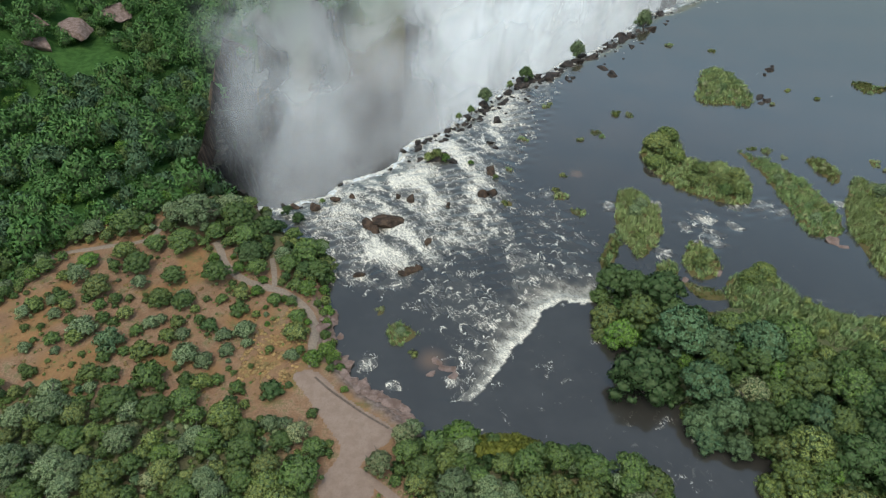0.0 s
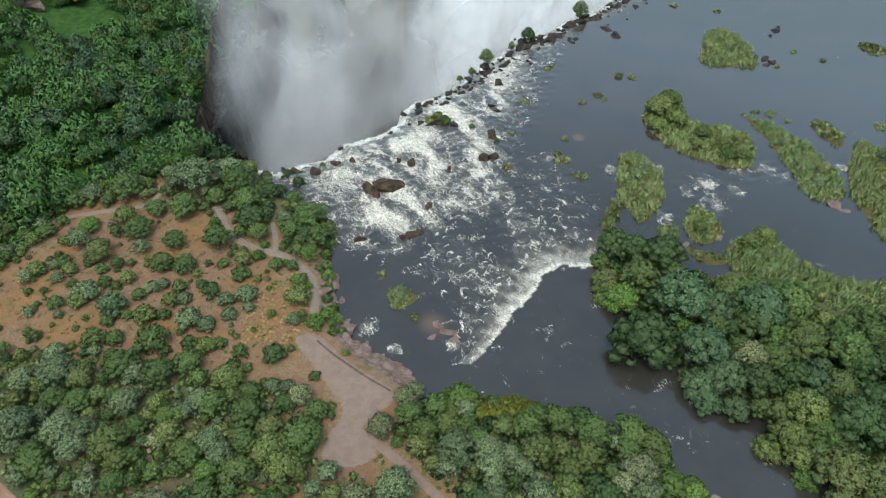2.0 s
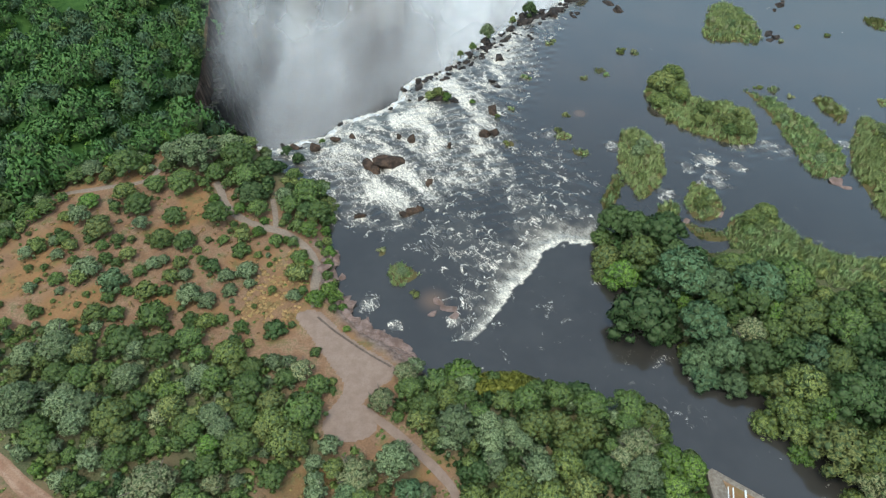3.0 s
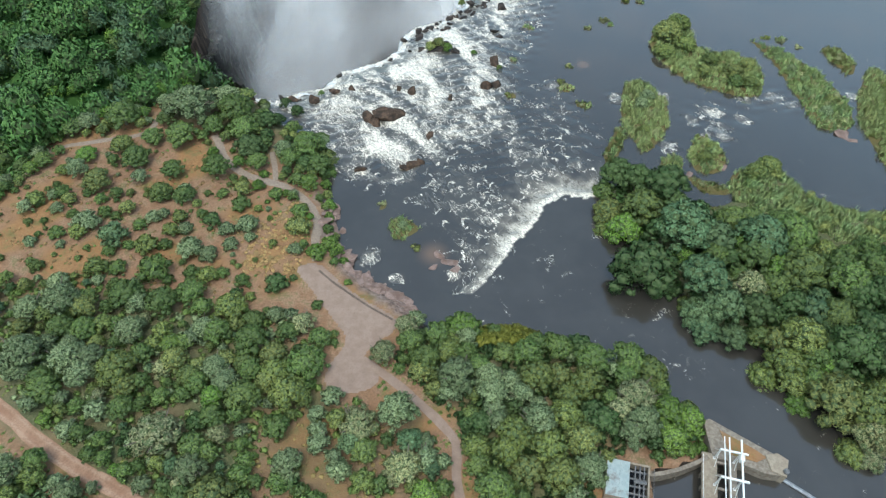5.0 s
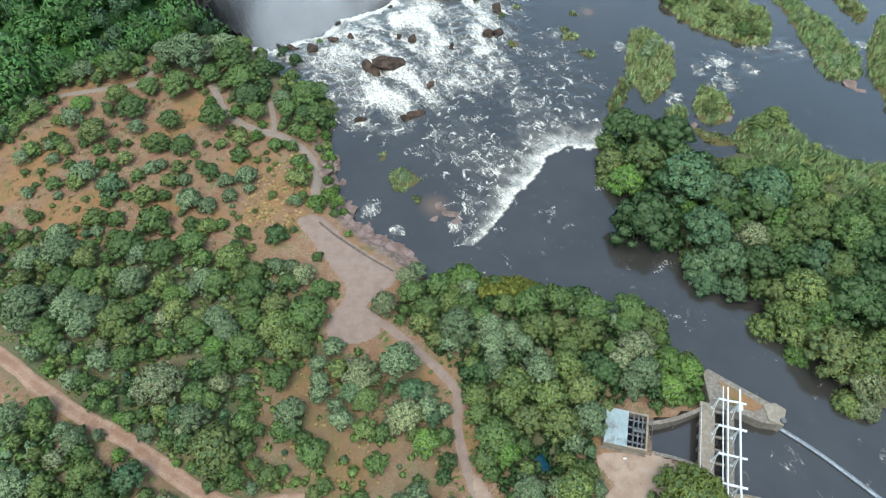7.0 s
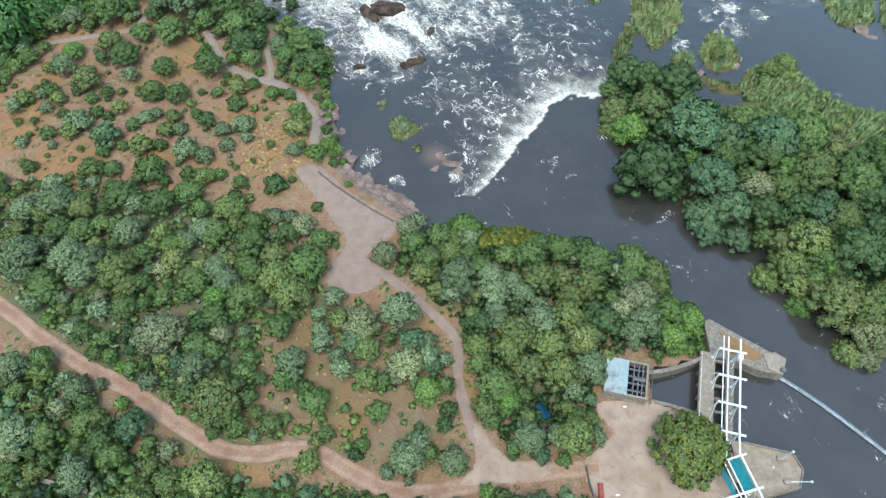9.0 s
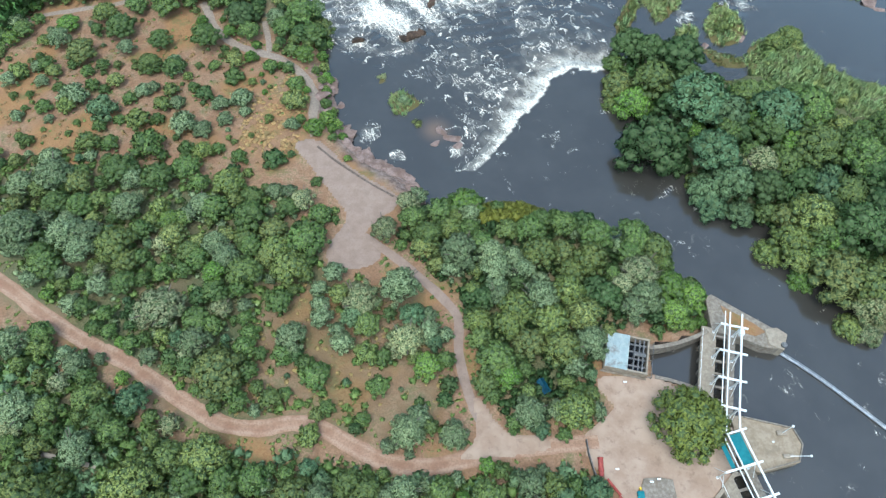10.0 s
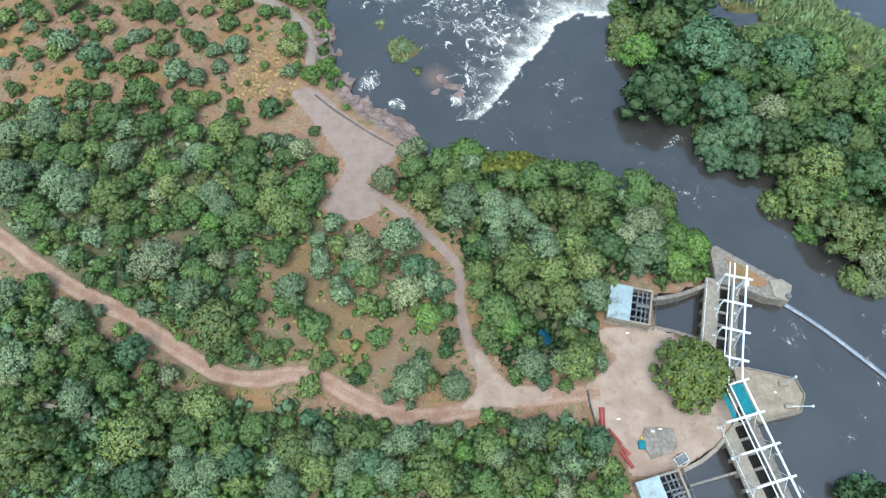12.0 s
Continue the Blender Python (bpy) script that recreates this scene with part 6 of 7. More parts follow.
for i, (poly, tall, leaf, text) in enumerate(ISLES):
    reed_island(poly, tall, leaf, 300 + i, text)
for i, (x, y, s) in enumerate(((26, 181, 1.6), (34, 152, 2.0), (33, 155, 1.2), (38, 145, 2.2), (49, 185, 1.6), (51, 183, 1.0), (35, 201, 1.6), (37, 203, 1.1), (58, 197, 1.6), (62, 195, 1.4), (103, 242, 1.5), (120, 212, 1.5),
                               (130, 168, 2.2), (133, 164, 1.6), (19, 149, 1.8), (88, 247, 1.6), (36, 162, 1.3), (-6, 96, 1.0), (-14, 108, 1.6), (112, 203, 1.0), (96, 176, 1.4), (100, 175, 1.6), (104, 172, 1.2), (128, 206, 0.9), (20, 165, 1.2), (44, 181, 1.1))):
    a = [(x + s * math.cos(t) * rng.uniform(0.7, 1.2), y + s * math.sin(t) * rng.uniform(0.7, 1.2)) for t in (0, 1, 2, 3, 4, 5)]
    ob = reed_island(a, 1.3, "olive" if i % 3 else "reed", 340 + i, "small yellow-green tuft of sedge in the river", 5, 4.0, 0.1, 0.2)
    ob.name = "sedge_tuft"
    tagged(ob, category="sedge", group="sedge tufts in the river")

# bare rock faces on the far side of the gorge
for x, y, z, size in ((-206, 330, -42, 8), (-218, 324, -40, 9), (-192, 344, -40, 7), (-180, 362, -38, 7), (-230, 336, -38, 9), (-212, 342, -36, 7)):
    ob = boulder("cliff_face", x, y, size, z, PINK_LUMPS, "weathered pinkish rock face above the gorge forest", "rock faces above the gorge")
    ob.scale = (size * 1.3, size, size * 1.6)

WETCLIFF = plain("wet_black_cliff", (0.007, 0.007, 0.007), (0.034, 0.028, 0.023), 0.5, 0.7, 0.0, 0.9, (0.030, 0.046, 0.014))
# the dark basalt wall that closes the chasm
cliff_line = spline([(-57, 151), (-64, 157), (-76, 171), (-89, 199), (-92, 228), (-99, 268), (-104, 318)], 40)
cliff_t = np.gradient(cliff_line, axis=0)
cliff_t /= np.linalg.norm(cliff_t, axis=1)[:, None]
cliff_s = np.stack([cliff_t[:, 1], -cliff_t[:, 0]], 1)
levels = np.arange(-92, 2.1, 1.5)
cliff_v, n_lev = [], len(levels)
for i, (q, d) in enumerate(zip(cliff_line, cliff_s)):
    brow = min(floor_at(*(q - d * 5)) + 3, -3)
    for j, z in enumerate(levels):
        at = Vector((q[0] * 0.22, q[1] * 0.22, z * 0.06))
        out = 1.6 * noise.cell(at) + 1.4 * noise.noise(at * 1.9) + 0.6 * noise.cell(at * 2.7) + 2.2 + 0.05 * (2 - z)
        cliff_v.append((q[0] + d[0] * out, q[1] + d[1] * out, min(z, brow + 1.2 * noise.noise(at * 3))))
cliff_f = [(i * n_lev + j, (i + 1) * n_lev + j, (i + 1) * n_lev + j + 1, i * n_lev + j + 1) for i in range(len(cliff_line) - 1) for j in range(n_lev - 1)]
tagged(new("cliff", mesh_of("cliff", cliff_v, cliff_f, WETCLIFF)), "dark wet basalt cliff at the end of the chasm", "cliff", kind="structure")

# ---- canal gates and sheds ----
# near-black colour that paints in the darkness inside the open sheds
PIT_SHADE = plain("pit_shade_black", (0.004, 0.005, 0.007), (0.012, 0.012, 0.014), 1.0, 0.25, 0.0, 0.1)


def box(bm, lo, hi, bevel=0.0):
    g = bmesh.ops.create_cube(bm, size=1)["verts"]
    for v in g:
        v.co = Vector([(lo[i] + hi[i]) / 2 + v.co[i] * (hi[i] - lo[i]) for i in range(3)])
    if bevel:
        edges = list({e for v in g for e in v.link_edges})
        bmesh.ops.bevel(bm, geom=edges, offset=bevel, segments=1, affect="EDGES")


def bar(bm, a, b, w, h=None):
    """A square bar from a to b."""
    a, b = Vector(a), Vector(b)
    h = h or w
    q = (b - a).to_track_quat("Z", "Y").to_matrix().to_4x4()
    g = bmesh.ops.create_cube(bm, size=1)["verts"]
    n = (b - a).length
    for v in g:
        v.co = Matrix.Translation((a + b) / 2) @ q @ Vector((v.co.x * h, v.co.y * w, v.co.z * n))


def tube(bm, a, b, r, n=12):
    a, b = Vector(a), Vector(b)
    q = (b - a).to_track_quat("Z", "Y").to_matrix().to_4x4()
    bmesh.ops.create_cone(bm, cap_ends=True, segments=n, radius1=r, radius2=r, depth=(b - a).length, matrix=Matrix.Translation((a + b) / 2) @ q)


def done(name, bm, material, parent=None, label="", category="", group="", kind=""):
    me = bpy.data.meshes.new(name)
    bmesh.ops.recalc_face_normals(bm, faces=bm.faces)
    bm.to_mesh(me)
    bm.free()
    me.materials.append(material)
    ob = new(name, me)
    ob.parent = parent
    return tagged(ob, label, category, group, kind)


def prism(bm, poly, z0, z1):
    lo = [bm.verts.new((x, y, z0)) for x, y in poly]
    hi = [bm.verts.new((x, y, z1)) for x, y in poly]
    bm.faces.new(lo[::-1])
    bm.faces.new(hi)
    for i in range(len(poly)):
        j = (i + 1) % len(poly)
        bm.faces.new((lo[i], lo[j], hi[j], hi[i]))


def thing(name, m, label, category, group=""):
    ob = tagged(new(name), label, category, group)
    ob.matrix_world = m
    return ob


def slab(name, poly, z0, z1, material, label):
    bm = bmesh.new()
    prism(bm, poly, z0, z1)
    bmesh.ops.bevel(bm, geom=[e for e in bm.edges if abs(e.verts[0].co.z - z1) < 1e-3 and abs(e.verts[1].co.z - z1) < 1e-3], offset=0.08, segments=1, affect="EDGES")
    return done(name, bm, material, None, label, "pier", "", "structure")


def wall_along(name, line, z0, z1, thick, material, label):
    t = np.gradient(np.array(line, float), axis=0)
    t /= np.linalg.norm(t, axis=1)[:, None]
    s = np.stack([-t[:, 1], t[:, 0]], 1) * thick / 2
    line = np.array(line, float)
    bm = bmesh.new()
    prism(bm, [tuple(q) for q in np.concatenate([line + s, (line - s)[::-1]])], z0, z1)
    return done(name, bm, material, None, label, "wall", "", "structure")


# piers
slab("pier_north", [(47.2, 53.4), (48.4, 53.8), (55.4, 48.9), (59.8, 46.0), (58.6, 43.2), (55.6, 43.6), (52.4, 45.2), (49.4, 46.0), (47.2, 46.6)], -6, 0.08, CONCRETE, "weathered concrete pier with bare soil on top")
bm = bmesh.new()
prism(bm, [(49.6, 51.6), (55, 47.9), (56.6, 46.4), (54.6, 45.6), (50.4, 47.0)], 0.03, 0.14)
done("ground_pier_fill", bm, SOIL, None, "orange soil fill on the concrete pier", "soil", "", "structure")
slab("pier_head", [(56.4, 46.9), (58.6, 47.2), (60.2, 45.9), (58.9, 42.9), (56.6, 44.0)], -6, 0.35, PALECONC, "pale concrete block at the pier's tip")
slab("pier_middle", [(47.4, 31.6), (49.4, 31.4), (57.2, 29.6), (58.2, 26.8), (57.0, 24.0), (50.2, 22.4), (47.4, 23.4)], -6, 0.06, TANCONC, "pale tan concrete pier between the gate bridges")
wall_along("wall_pier_rim", [(49.4, 31.25), (57.0, 29.45), (57.95, 26.8), (56.8, 24.2), (50.4, 22.6)], 0.05, 0.4, 0.22, CONCRETE, "low concrete rim round the pier")
wall_along("wall_basin_north", [(35.6, 43.4), (38, 43.7), (41, 44.4), (44, 45.5), (46.4, 46.6)], -5, 0.25, 0.7, CONCRETE, "curved concrete basin wall")
wall_along("wall_basin_yard", [(35.8, 38.2), (38.4, 37.6), (41.4, 36.6), (44, 35.2)], -5, 0.15, 0.6, CONCRETE, "concrete edge of the yard at the basin")
wall_along("wall_basin_south", [(46.4, 22.6), (44.4, 20.4), (42.2, 18.2), (39.6, 16.4), (36.6, 15.0)], -5, 0.18, 0.6, PALECONC, "pale curved concrete edge of the yard")


def gate_bridge(m, length, walk_lo, walk_hi, beam_lo, beam_hi, reach, leg, portals, label):
    """A walkway and a beam over gate openings, with steel portals. x runs across, y along."""
    root = thing("gate_bridge", m, label, "gate bridge", "gate bridges over the canal")
    bm = bmesh.new()
    box(bm, (walk_lo, -0.8, -0.55), (walk_hi, length, 0.05), 0.05)
    done("walkway", bm, PALECONC, root, "pale concrete walkway")
    bm = bmesh.new()
    box(bm, (beam_lo, -0.8, -0.7), (beam_hi, length, 0.0), 0.05)
    done("beam", bm, CONCRETE, root, "weathered concrete beam")
    for i in range(int(length / 2.35) + 1):
        y = 0.4 + i * 2.35
        bm = bmesh.new()
        box(bm, (walk_hi + 0.002, y - 0.22, -0.75), (beam_lo - 0.002, y + 0.22, -0.3), 0.03)
        box(bm, (beam_lo + 0.1, y - 0.3, -6), (beam_hi - 0.1, y + 0.3, -0.72))
        box(bm, (walk_lo + 0.2, y - 0.3, -6), (walk_hi - 0.2, y + 0.3, -0.58))
        done("strut", bm, CONCRETE, root)
    for i in range(int(length / 4.7) + 1):
        bm = bmesh.new()
        bar(bm, (beam_lo - 0.4, 0.9 + i * 4.7, -0.2), (beam_lo - 0.4, 3.6 + i * 4.7, -0.2), 0.12, 0.3)
        for s in (0, 1, 2):
            bar(bm, (walk_hi + 0.5, 1.0 + i * 4.7 + s, -3), (walk_hi + 0.5, 1.0 + i * 4.7 + s, -0.25), 0.1)
        done("gate_gear", bm, DARKSTEEL, root, "dark rusty gate gear")
    # a hand rail of posts on the basin side
    bm = bmesh.new()
    for i in range(int(length / 1.5)):
        bar(bm, (walk_lo + 0.12, i * 1.5, 0.05), (walk_lo + 0.12, i * 1.5, 0.75), 0.06)
    bar(bm, (walk_lo + 0.12, 0, 0.72), (walk_lo + 0.12, length - 0.6, 0.72), 0.07)
    done("handrail", bm, WHITEPAINT, root, "thin pale handrail")
    for y in portals:
        portal = tagged(new("portal"), "white steel portal")
        portal.parent = root
        bm = bmesh.new()
        bar(bm, (-0.1, y, 3.9), (reach, y, 3.9), 0.26, 0.34)
        bar(bm, (reach - 0.75, y, 3.7), (reach, y, 3.98), 0.1, 0.26)
        done("crossbeam", bm, WHITEPAINT, portal)
        for x, foot in ((0.0, 0.05), (leg, 0.0)):
            bm = bmesh.new()
            bar(bm, (x, y, foot), (x, y, 3.75), 0.2, 0.24)
            box(bm, (x - 0.22, y - 0.22, foot), (x + 0.22, y + 0.22, foot + 0.06))
            done("leg", bm, WHITEPAINT, portal)
        for x in (0.0, leg):
            bm = bmesh.new()
            bar(bm, (x, y + 0.1, 2.7), (x, y + 1.6, 0.1), 0.08)
            bar(bm, (x, y - 0.1, 3.6), (x, y - 1.5, 0.6), 0.06)
            done("brace", bm, WHITEPAINT, portal)
    return root


BRIDGE_A = pose(47.4, 46.4, 0, 0, 0, 166.5) @ Matrix.Diagonal((-1, 1, 1, 1))
BRIDGE_B = pose(43.2, 21.6, 0, 0, 0, 196.0) @ Matrix.Diagonal((-1, 1, 1, 1))
gate_bridge(BRIDGE_A, 15.4, -2.1, 0.5, 2.4, 3.8, 4.5, 3.3, (0, 4.85, 9.7, 14.55), "concrete gate bridge with white steel hoist portals")
gate_bridge(BRIDGE_B, 21, 0.0, 2.4, 4.7, 6.2, 6.3, 5.4, (0, 4.95, 9.9, 14.85, 19.8), "concrete gate bridge with white hoist portals and rails")
bm = bmesh.new()
box(bm, (1.4, -5.4, 3.9), (6.2, -5.12, 4.2))
for x in (1.6, 5.4):
    bar(bm, (x, -5.26, 0), (x, -5.26, 3.9), 0.22)
portal = done("end_portal", bm, WHITEPAINT, None, "white steel portal at the end of the bridge", "portal")
portal.matrix_world = BRIDGE_B

# hoist rails run over both bridges
rails = thing("hoist_rails", pose(0, 0, 0), "long white hoist rails bending over the gate portals", "rails")
for xa, xb, w in ((0.55, 2.1, 0.13), (1.35, 2.85, 0.17), (3.35, 5.2, 0.24)):
    pts = [BRIDGE_A @ Vector((xa, -2.4, 4.16)), BRIDGE_A @ Vector((xa, 14.9, 4.16)), BRIDGE_B @ Vector((xb, -5.6, 4.2)), BRIDGE_B @ Vector((xb, 21, 4.16))]
    bm = bmesh.new()
    for a, b in zip(pts, pts[1:]):
        bar(bm, a, b, w, w * 1.2)
    done("rail", bm, WHITEPAINT, rails)
bm = bmesh.new()
box(bm, (3.0, 0.5, 3.5), (3.75, 1.5, 4.5), 0.06)
hoist = done("hoist", bm, WHITEPAINT, rails, "white hoist trolley on the rails")
hoist.matrix_world = BRIDGE_A
deck = thing("gate_deck", BRIDGE_B, "teal painted deck between white rails", "deck")
for x0, x1 in ((1.15, 1.85), (3.05, 5.0)):
    bm = bmesh.new()
    box(bm, (x0, -5.0, 3.72), (x1, -0.25, 3.82), 0.02)
    done("deck_panel", bm, TEAL, deck)
bm = bmesh.new()
for y in (-4.9, -2.6, -0.4):
    bar(bm, (1.0, y, 3.66), (5.1, y, 3.66), 0.1)
done("joist", bm, GREYSTEEL, deck)


def gate_shed(m, w, d, tall, label):
    """An open-topped gate house, half roofed with sheet metal."""
    root = thing("gate_shed", m, label, "shed", "gate sheds")
    for name, lo, hi in (("wall", (0, 0, -1.2), (w, 0.32, tall)), ("wall", (0, d - 0.32, -1.2), (w, d, tall)), ("wall", (0, 0.322, -1.2), (0.32, d - 0.322, tall)), ("wall", (w - 0.32, 0.322, -1.2), (w, d - 0.322, tall))):
        bm = bmesh.new()
        box(bm, lo, hi, 0.03)
        done(name, bm, PALECONC, root)
    bm = bmesh.new()
    box(bm, (-0.25, -0.35, -0.4), (w + 0.15, -0.02, 0.25), 0.04)
    done("plinth", bm, CONCRETE, root, "stained concrete plinth")
    n, half = 7, w * 0.52
    for i in range(n):
        x0, x1 = 0.1 + i * half / n, 0.1 + (i + 1) * half / n - 0.004
        bm = bmesh.new()
        row = [[bm.verts.new((x0 + (x1 - x0) * u / 6, y, tall + 0.05 + 0.035 * (u % 2) + 0.012 * (i * 5 % 3))) for u in range(7)] for y in (0.05, d * 0.5, d - 0.05)]
        for q0, q1 in zip(row, row[1:]):
            for u in range(6):
                bm.faces.new((q0[u], q0[u + 1], q1[u + 1], q1[u]))
        bmesh.ops.solidify(bm, geom=bm.faces[:], thickness=0.015)
        done("roof_sheet", bm, SHEETMETAL, root, "pale blue corrugated roof sheet")
    # block topped just above the ground, coloured black for the pit's shaded depth
    bm = bmesh.new()
    box(bm, (0.33, 0.33, -1.0), (w - 0.33, d - 0.33, 0.16))
    done("floor", bm, PIT_SHADE, root, "dark pit floor")
    for i in range(4):
        bm = bmesh.new()
        y = d * (0.2 + 0.2 * i)
        bar(bm, (half, y, tall - 0.7), (w - 0.34, y, tall - 0.7), 0.16, 0.3)
        done("floor_beam", bm, GREYSTEEL, root)
    for x in (half + 1.1, half + 1.9, w - 0.9):
        bm = bmesh.new()
        bar(bm, (x, 0.34, tall - 0.35), (x, d - 0.34, tall - 0.35), 0.14, 0.22)
        for y in (d * 0.3, d * 0.5, d * 0.72):
            tube(bm, (x, y, 0.1), (x, y, tall - 0.1), 0.11, 8)
        done("gate_stem", bm, GREYSTEEL, root, "grey steel gate stems")
    bm = bmesh.new()
    tube(bm, (half + 0.9, d * 0.5, tall - 0.1), (w - 0.5, d * 0.5, tall - 0.1), 0.28, 12)
    done("shaft", bm, GREYSTEEL, root, "steel winding shaft")
    rack = tagged(new("screen_rack"), "rusty screen posts outside the wall")
    rack.parent = root
    for y in (0.1, d * 0.5, d - 0.3):
        bm = bmesh.new()
        bar(bm, (w + 0.02, y, 0.5), (w + 1.0, y, 0.5), 0.12)
        bar(bm, (w + 0.9, y, -3.5), (w + 0.9, y, 1.2), 0.12)
        done("post", bm, CONCRETE, rack)
    bm = bmesh.new()
    bar(bm, (w + 0.9, 0, 0.9), (w + 0.9, d, 0.9), 0.08)
    done("bar", bm, GREYSTEEL, rack)
    return root


gate_shed(pose(26.9, 39.5, 0, 0, 0, -12.5), 7.3, 6.5, 1.9, "open-topped concrete gate shed half roofed in pale blue sheet")
gate_shed(pose(30.2, 6.8, 0, 0, 0, 16.0), 7.3, 6.5, 1.9, "concrete gate shed with rusting pale blue roof sheets")
bm = bmesh.new()
bar(bm, (37.6, 12.9, -0.9), (46.6, 15.3, -0.9), 0.3, 0.35)
done("basin_strut", bm, CONCRETE, None, "long concrete strut across the basin", "strut")

# lamp posts on the pier
for x, y, tip in ((55.0, 28.6, (0, 0, 4.4)), (55.2, 24.9, (2.4, -0.5, 2.6))):
    root = thing("pier_lamp", pose(x, y, 0.06), "pale steel lamp post on the concrete pier", "lamp post", "lamp posts on the pier")
    bm = bmesh.new()
    box(bm, (-0.9, -0.35, 0.0), (0.7, 0.35, 0.5), 0.05)
    done("base_frame", bm, PALECONC, root, "pale concrete footing")
    bm = bmesh.new()
    tube(bm, (0, 0, 0.3), tip, 0.07, 8)
    done("pole", bm, WHITEPAINT, root)
    bm = bmesh.new()
    bmesh.ops.create_uvsphere(bm, u_segments=10, v_segments=6, radius=0.22, matrix=Matrix.Translation(tip))
    done("lamp_head", bm, WHITEPAINT, root, "round white lamp head")
bm = bmesh.new()
bmesh.ops.create_uvsphere(bm, u_segments=10, v_segments=6, radius=0.2, matrix=Matrix.Translation((53.3, 27.2, 0.2)))
done("bollard", bm, WHITEPAINT, None, "small round white bollard on the pier", "bollard")

# the floating boom
boom_line = spline([(59.4, 43.4), (63, 40.6), (67, 37), (74, 30), (82, 21.5), (92, 10)], 10)
boom = thing("floating_boom", pose(59.4, 43.4, WATER_Z), "grey segmented floating boom across the canal", "boom")
run, mark = 0.0, boom_line[0]
for a, b in zip(boom_line, boom_line[1:]):
    bm = bmesh.new()
    o = Vector((59.4, 43.4, 0))
    p0, p1 = Vector((a[0], a[1], 0.12)) - o, Vector((b[0], b[1], 0.12)) - o
    g = (p1 - p0) * 0.03
    tube(bm, p0 + g, p1 - g, 0.26, 10)
    n = (p1 - p0).normalized().cross(Vector((0, 0, 1)))
    for s in (-1, 1):
        bar(bm, p0 + n * 0.29 * s + Vector((0, 0, 0.2)), p1 + n * 0.29 * s + Vector((0, 0, 0.2)), 0.1)
    done("boom_segment", bm, BOOMSTEEL, boom)
bm = bmesh.new()
tube(bm, (59.0, 43.8, -1.2), (59.0, 43.8, 0.75), 0.5, 12)
done("boom_anchor", bm, GREYSTEEL, None, "round steel anchor of the boom at the pier", "anchor")

# yard clutter
slabs = [(30.6, 19.2), (31.4, 21.4), (33.8, 21.6), (36.0, 21.2), (36.2, 18.6), (35.2, 17.6), (31.9, 16.7)]
bm = bmesh.new()
prism(bm, slabs, -0.1, 0.45)
bmesh.ops.bevel(bm, geom=[e for e in bm.edges if e.verts[0].co.z > 0.4 and e.verts[1].co.z > 0.4], offset=0.12, segments=2, affect="EDGES")
done("concrete_pad", bm, CONCRETE, None, "worn grey concrete pad in the sandy yard", "concrete pad")
bm = bmesh.new()
box(bm, (30.1, 18.2, 0.0), (31.2, 19.5, 0.55), 0.08)
done("water_tank_cover", bm, TEAL, None, "teal cover beside the concrete pad", "cover")
bm = bmesh.new()
box(bm, (30.5, 19.7, 0.0), (30.9, 20.1, 0.5), 0.08)
done("yellow_can", bm, YELLOW, None, "small yellow can beside the concrete pad", "can")
for x, y in ((32.6, 20.9), (33.8, 21.3), (30.6, 37.3), (27.5, 22.9)):
    bm = bmesh.new()
    box(bm, (x - 0.3, y - 0.14, 0.02), (x + 0.3, y + 0.14, 0.55 if y < 21.5 and x > 31 else 0.2), 0.04)
    done("white_block", bm, WHITEPAINT, None, "small white block in the yard", "block", "white blocks in the yard")
cart = thing("trailer", pose(36.4, 16.6, 0.05, 0, 0, 28), "small flat metal trailer with low sides in the yard", "trailer")
bm = bmesh.new()
box(bm, (-1.0, -0.6, 0.4), (1.0, 0.6, 0.48))
done("bed", bm, GREYSTEEL, cart)
for lo, hi in (((-1.0, -0.66, 0.4), (1.0, -0.6, 0.75)), ((-1.0, 0.6, 0.4), (1.0, 0.66, 0.75)), ((-1.06, -0.6, 0.4), (-1.0, 0.6, 0.75)), ((1.0, -0.6, 0.4), (1.06, 0.6, 0.75))):
    bm = bmesh.new()
    box(bm, lo, hi)
    done("side_panel", bm, WHITEPAINT, cart)
for y in (-0.75, 0.75):
    bm = bmesh.new()
    tube(bm, (0, y - 0.08, 0.28), (0, y + 0.08, 0.28), 0.28, 12)
    done("wheel", bm, DARKSTEEL, cart)
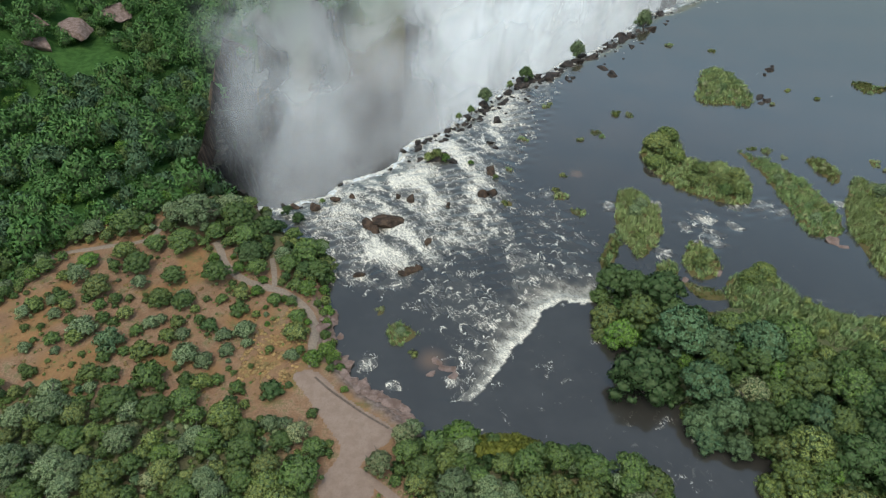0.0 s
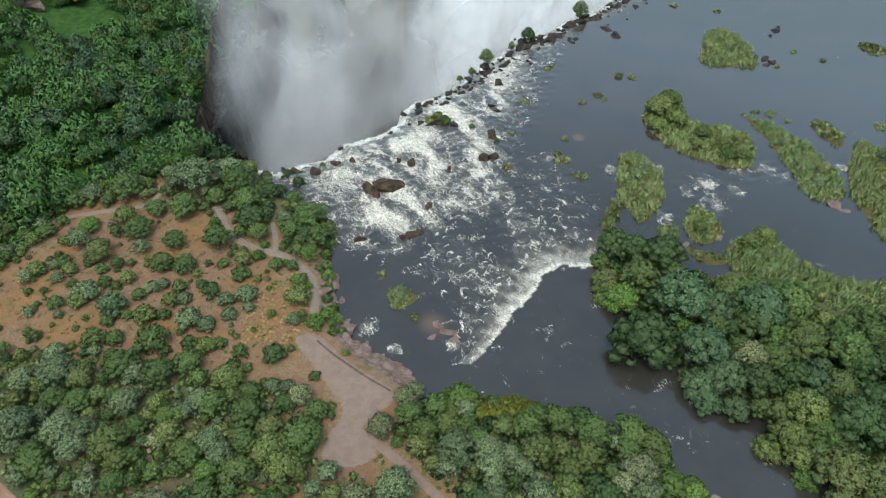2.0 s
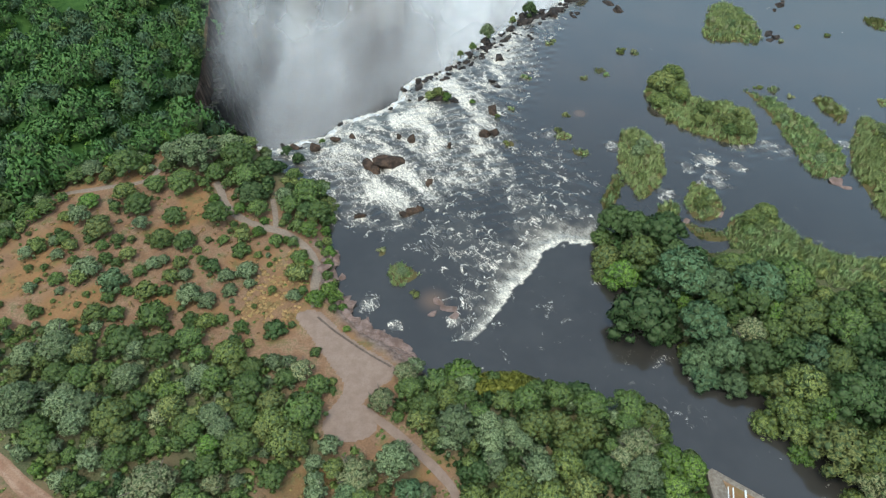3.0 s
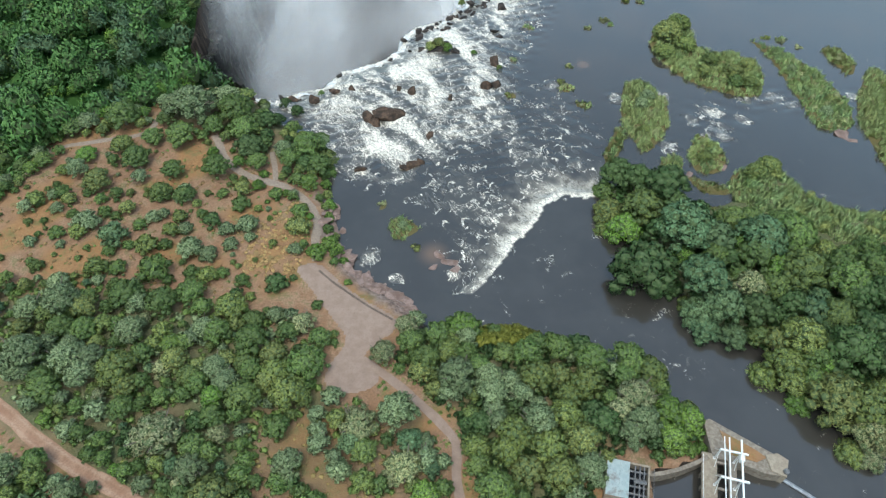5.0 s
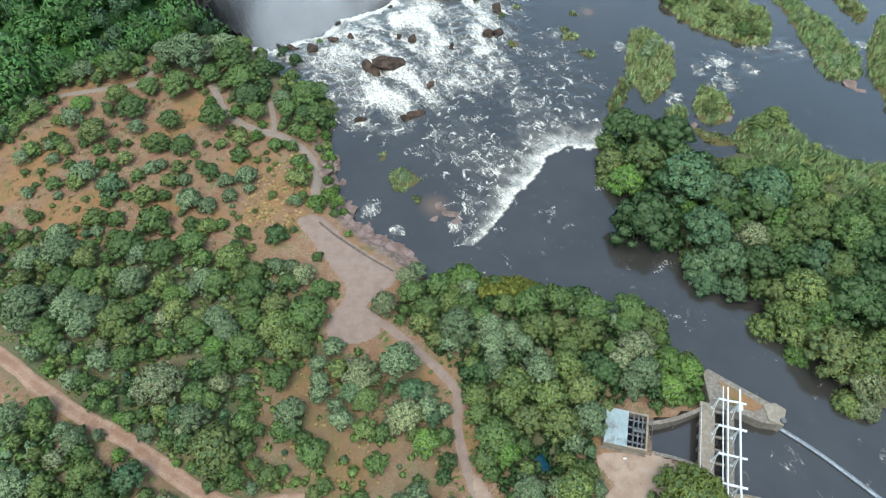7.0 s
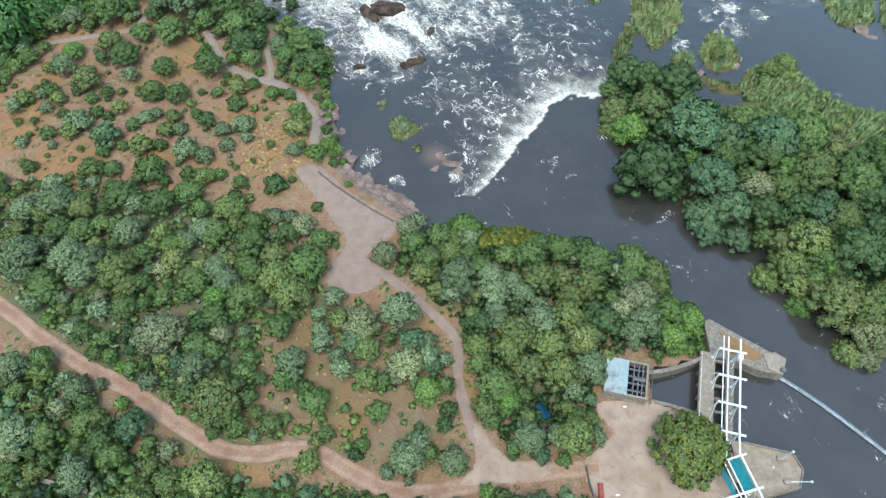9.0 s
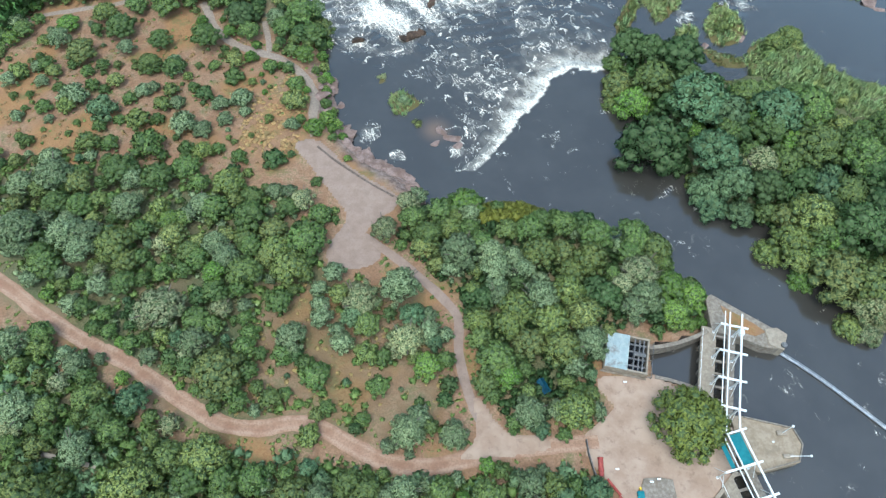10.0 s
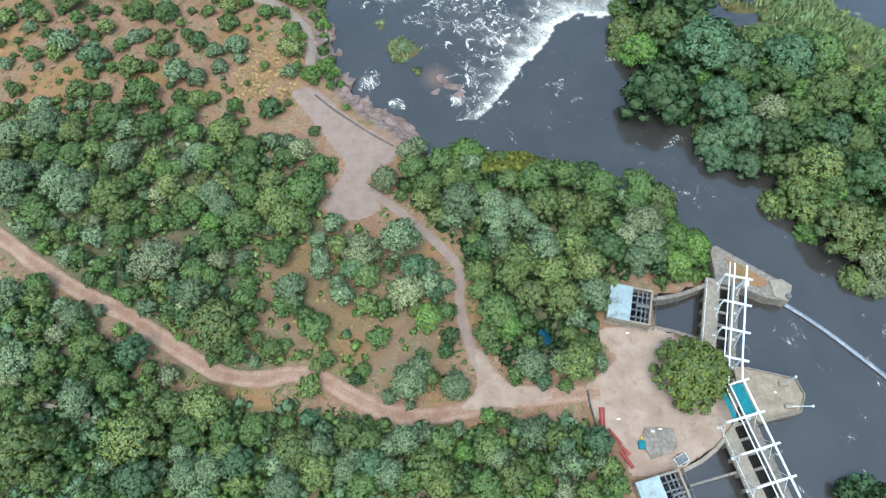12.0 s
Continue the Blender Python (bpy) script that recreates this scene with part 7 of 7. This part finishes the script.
for a, b, r in (((24.9, 24.6), (24.7, 20.7), 0.48), ((25.7, 21.3), (27.5, 18.9), 0.26), ((27.3, 18.6), (28.6, 17.4), 0.3), ((27.2, 17.8), (28.9, 15.4), 0.32)):
    root = thing("red_pipe", pose(a[0], a[1], 0.02), "length of faded red flanged pipe lying in the yard", "pipe", "red pipes")
    e = Vector((b[0] - a[0], b[1] - a[1], r))
    s = Vector((0, 0, r))
    bm = bmesh.new()
    tube(bm, s, e, r * 0.85, 16)
    done("barrel", bm, REDPAINT, root)
    for u in (0.02, 0.5, 0.98):
        bm = bmesh.new()
        c = s.lerp(e, u)
        d = (e - s).normalized() * 0.07
        tube(bm, c - d, c + d, r, 16)
        done("flange", bm, REDPAINT, root)
wall_along("wall_yard_fence", [(22.9, 27.4), (23.1, 25), (23.6, 22.6), (24.0, 21.4)], 0.0, 1.1, 0.12, GREYSTEEL, "low grey fence beside the yard")
# blue shelter under the trees
shelter = thing("shelter", pose(16.3, 35.6, floor_at(16.3, 35.6), 0, 0, -62), "small blue tarpaulin shelter beneath trees", "shelter")
bm = bmesh.new()
q = [bm.verts.new(v) for v in ((-1.3, -0.7, 2.8), (1.3, -0.7, 2.8), (1.3, 0, 3.3), (-1.3, 0, 3.3), (1.3, 0.7, 2.8), (-1.3, 0.7, 2.8))]
bm.faces.new((q[0], q[1], q[2], q[3]))
bm.faces.new((q[3], q[2], q[4], q[5]))
bmesh.ops.solidify(bm, geom=bm.faces[:], thickness=0.04)
done("tarpaulin", bm, BLUETARP, shelter)
for x in (-1.2, 1.2):
    for y in (-0.65, 0.65):
        bm = bmesh.new()
        tube(bm, (x, y, -0.2), (x, y, 2.8), 0.06, 6)
        done("pole", bm, GREYSTEEL, shelter)
# the low wall above the rock shelf, and the concrete track in the southern woods
wall_line = spline([(-26.2, 87.4), (-23, 84.4), (-20, 82), (-15, 78.2), (-10, 75)], 5)
wall_along("wall_bank", [tuple(q) for q in wall_line], -2.4, 0.28, 0.4, STONE, "low brown stone wall above the river's edge")
bm = bmesh.new()
bar(bm, (-65.5, 25.2, 0.3), (-53.5, 22.6, 0.3), 1.3, 0.7)
done("concrete_channel", bm, PALECONC, None, "straight pale concrete channel in the southern woods", "channel")
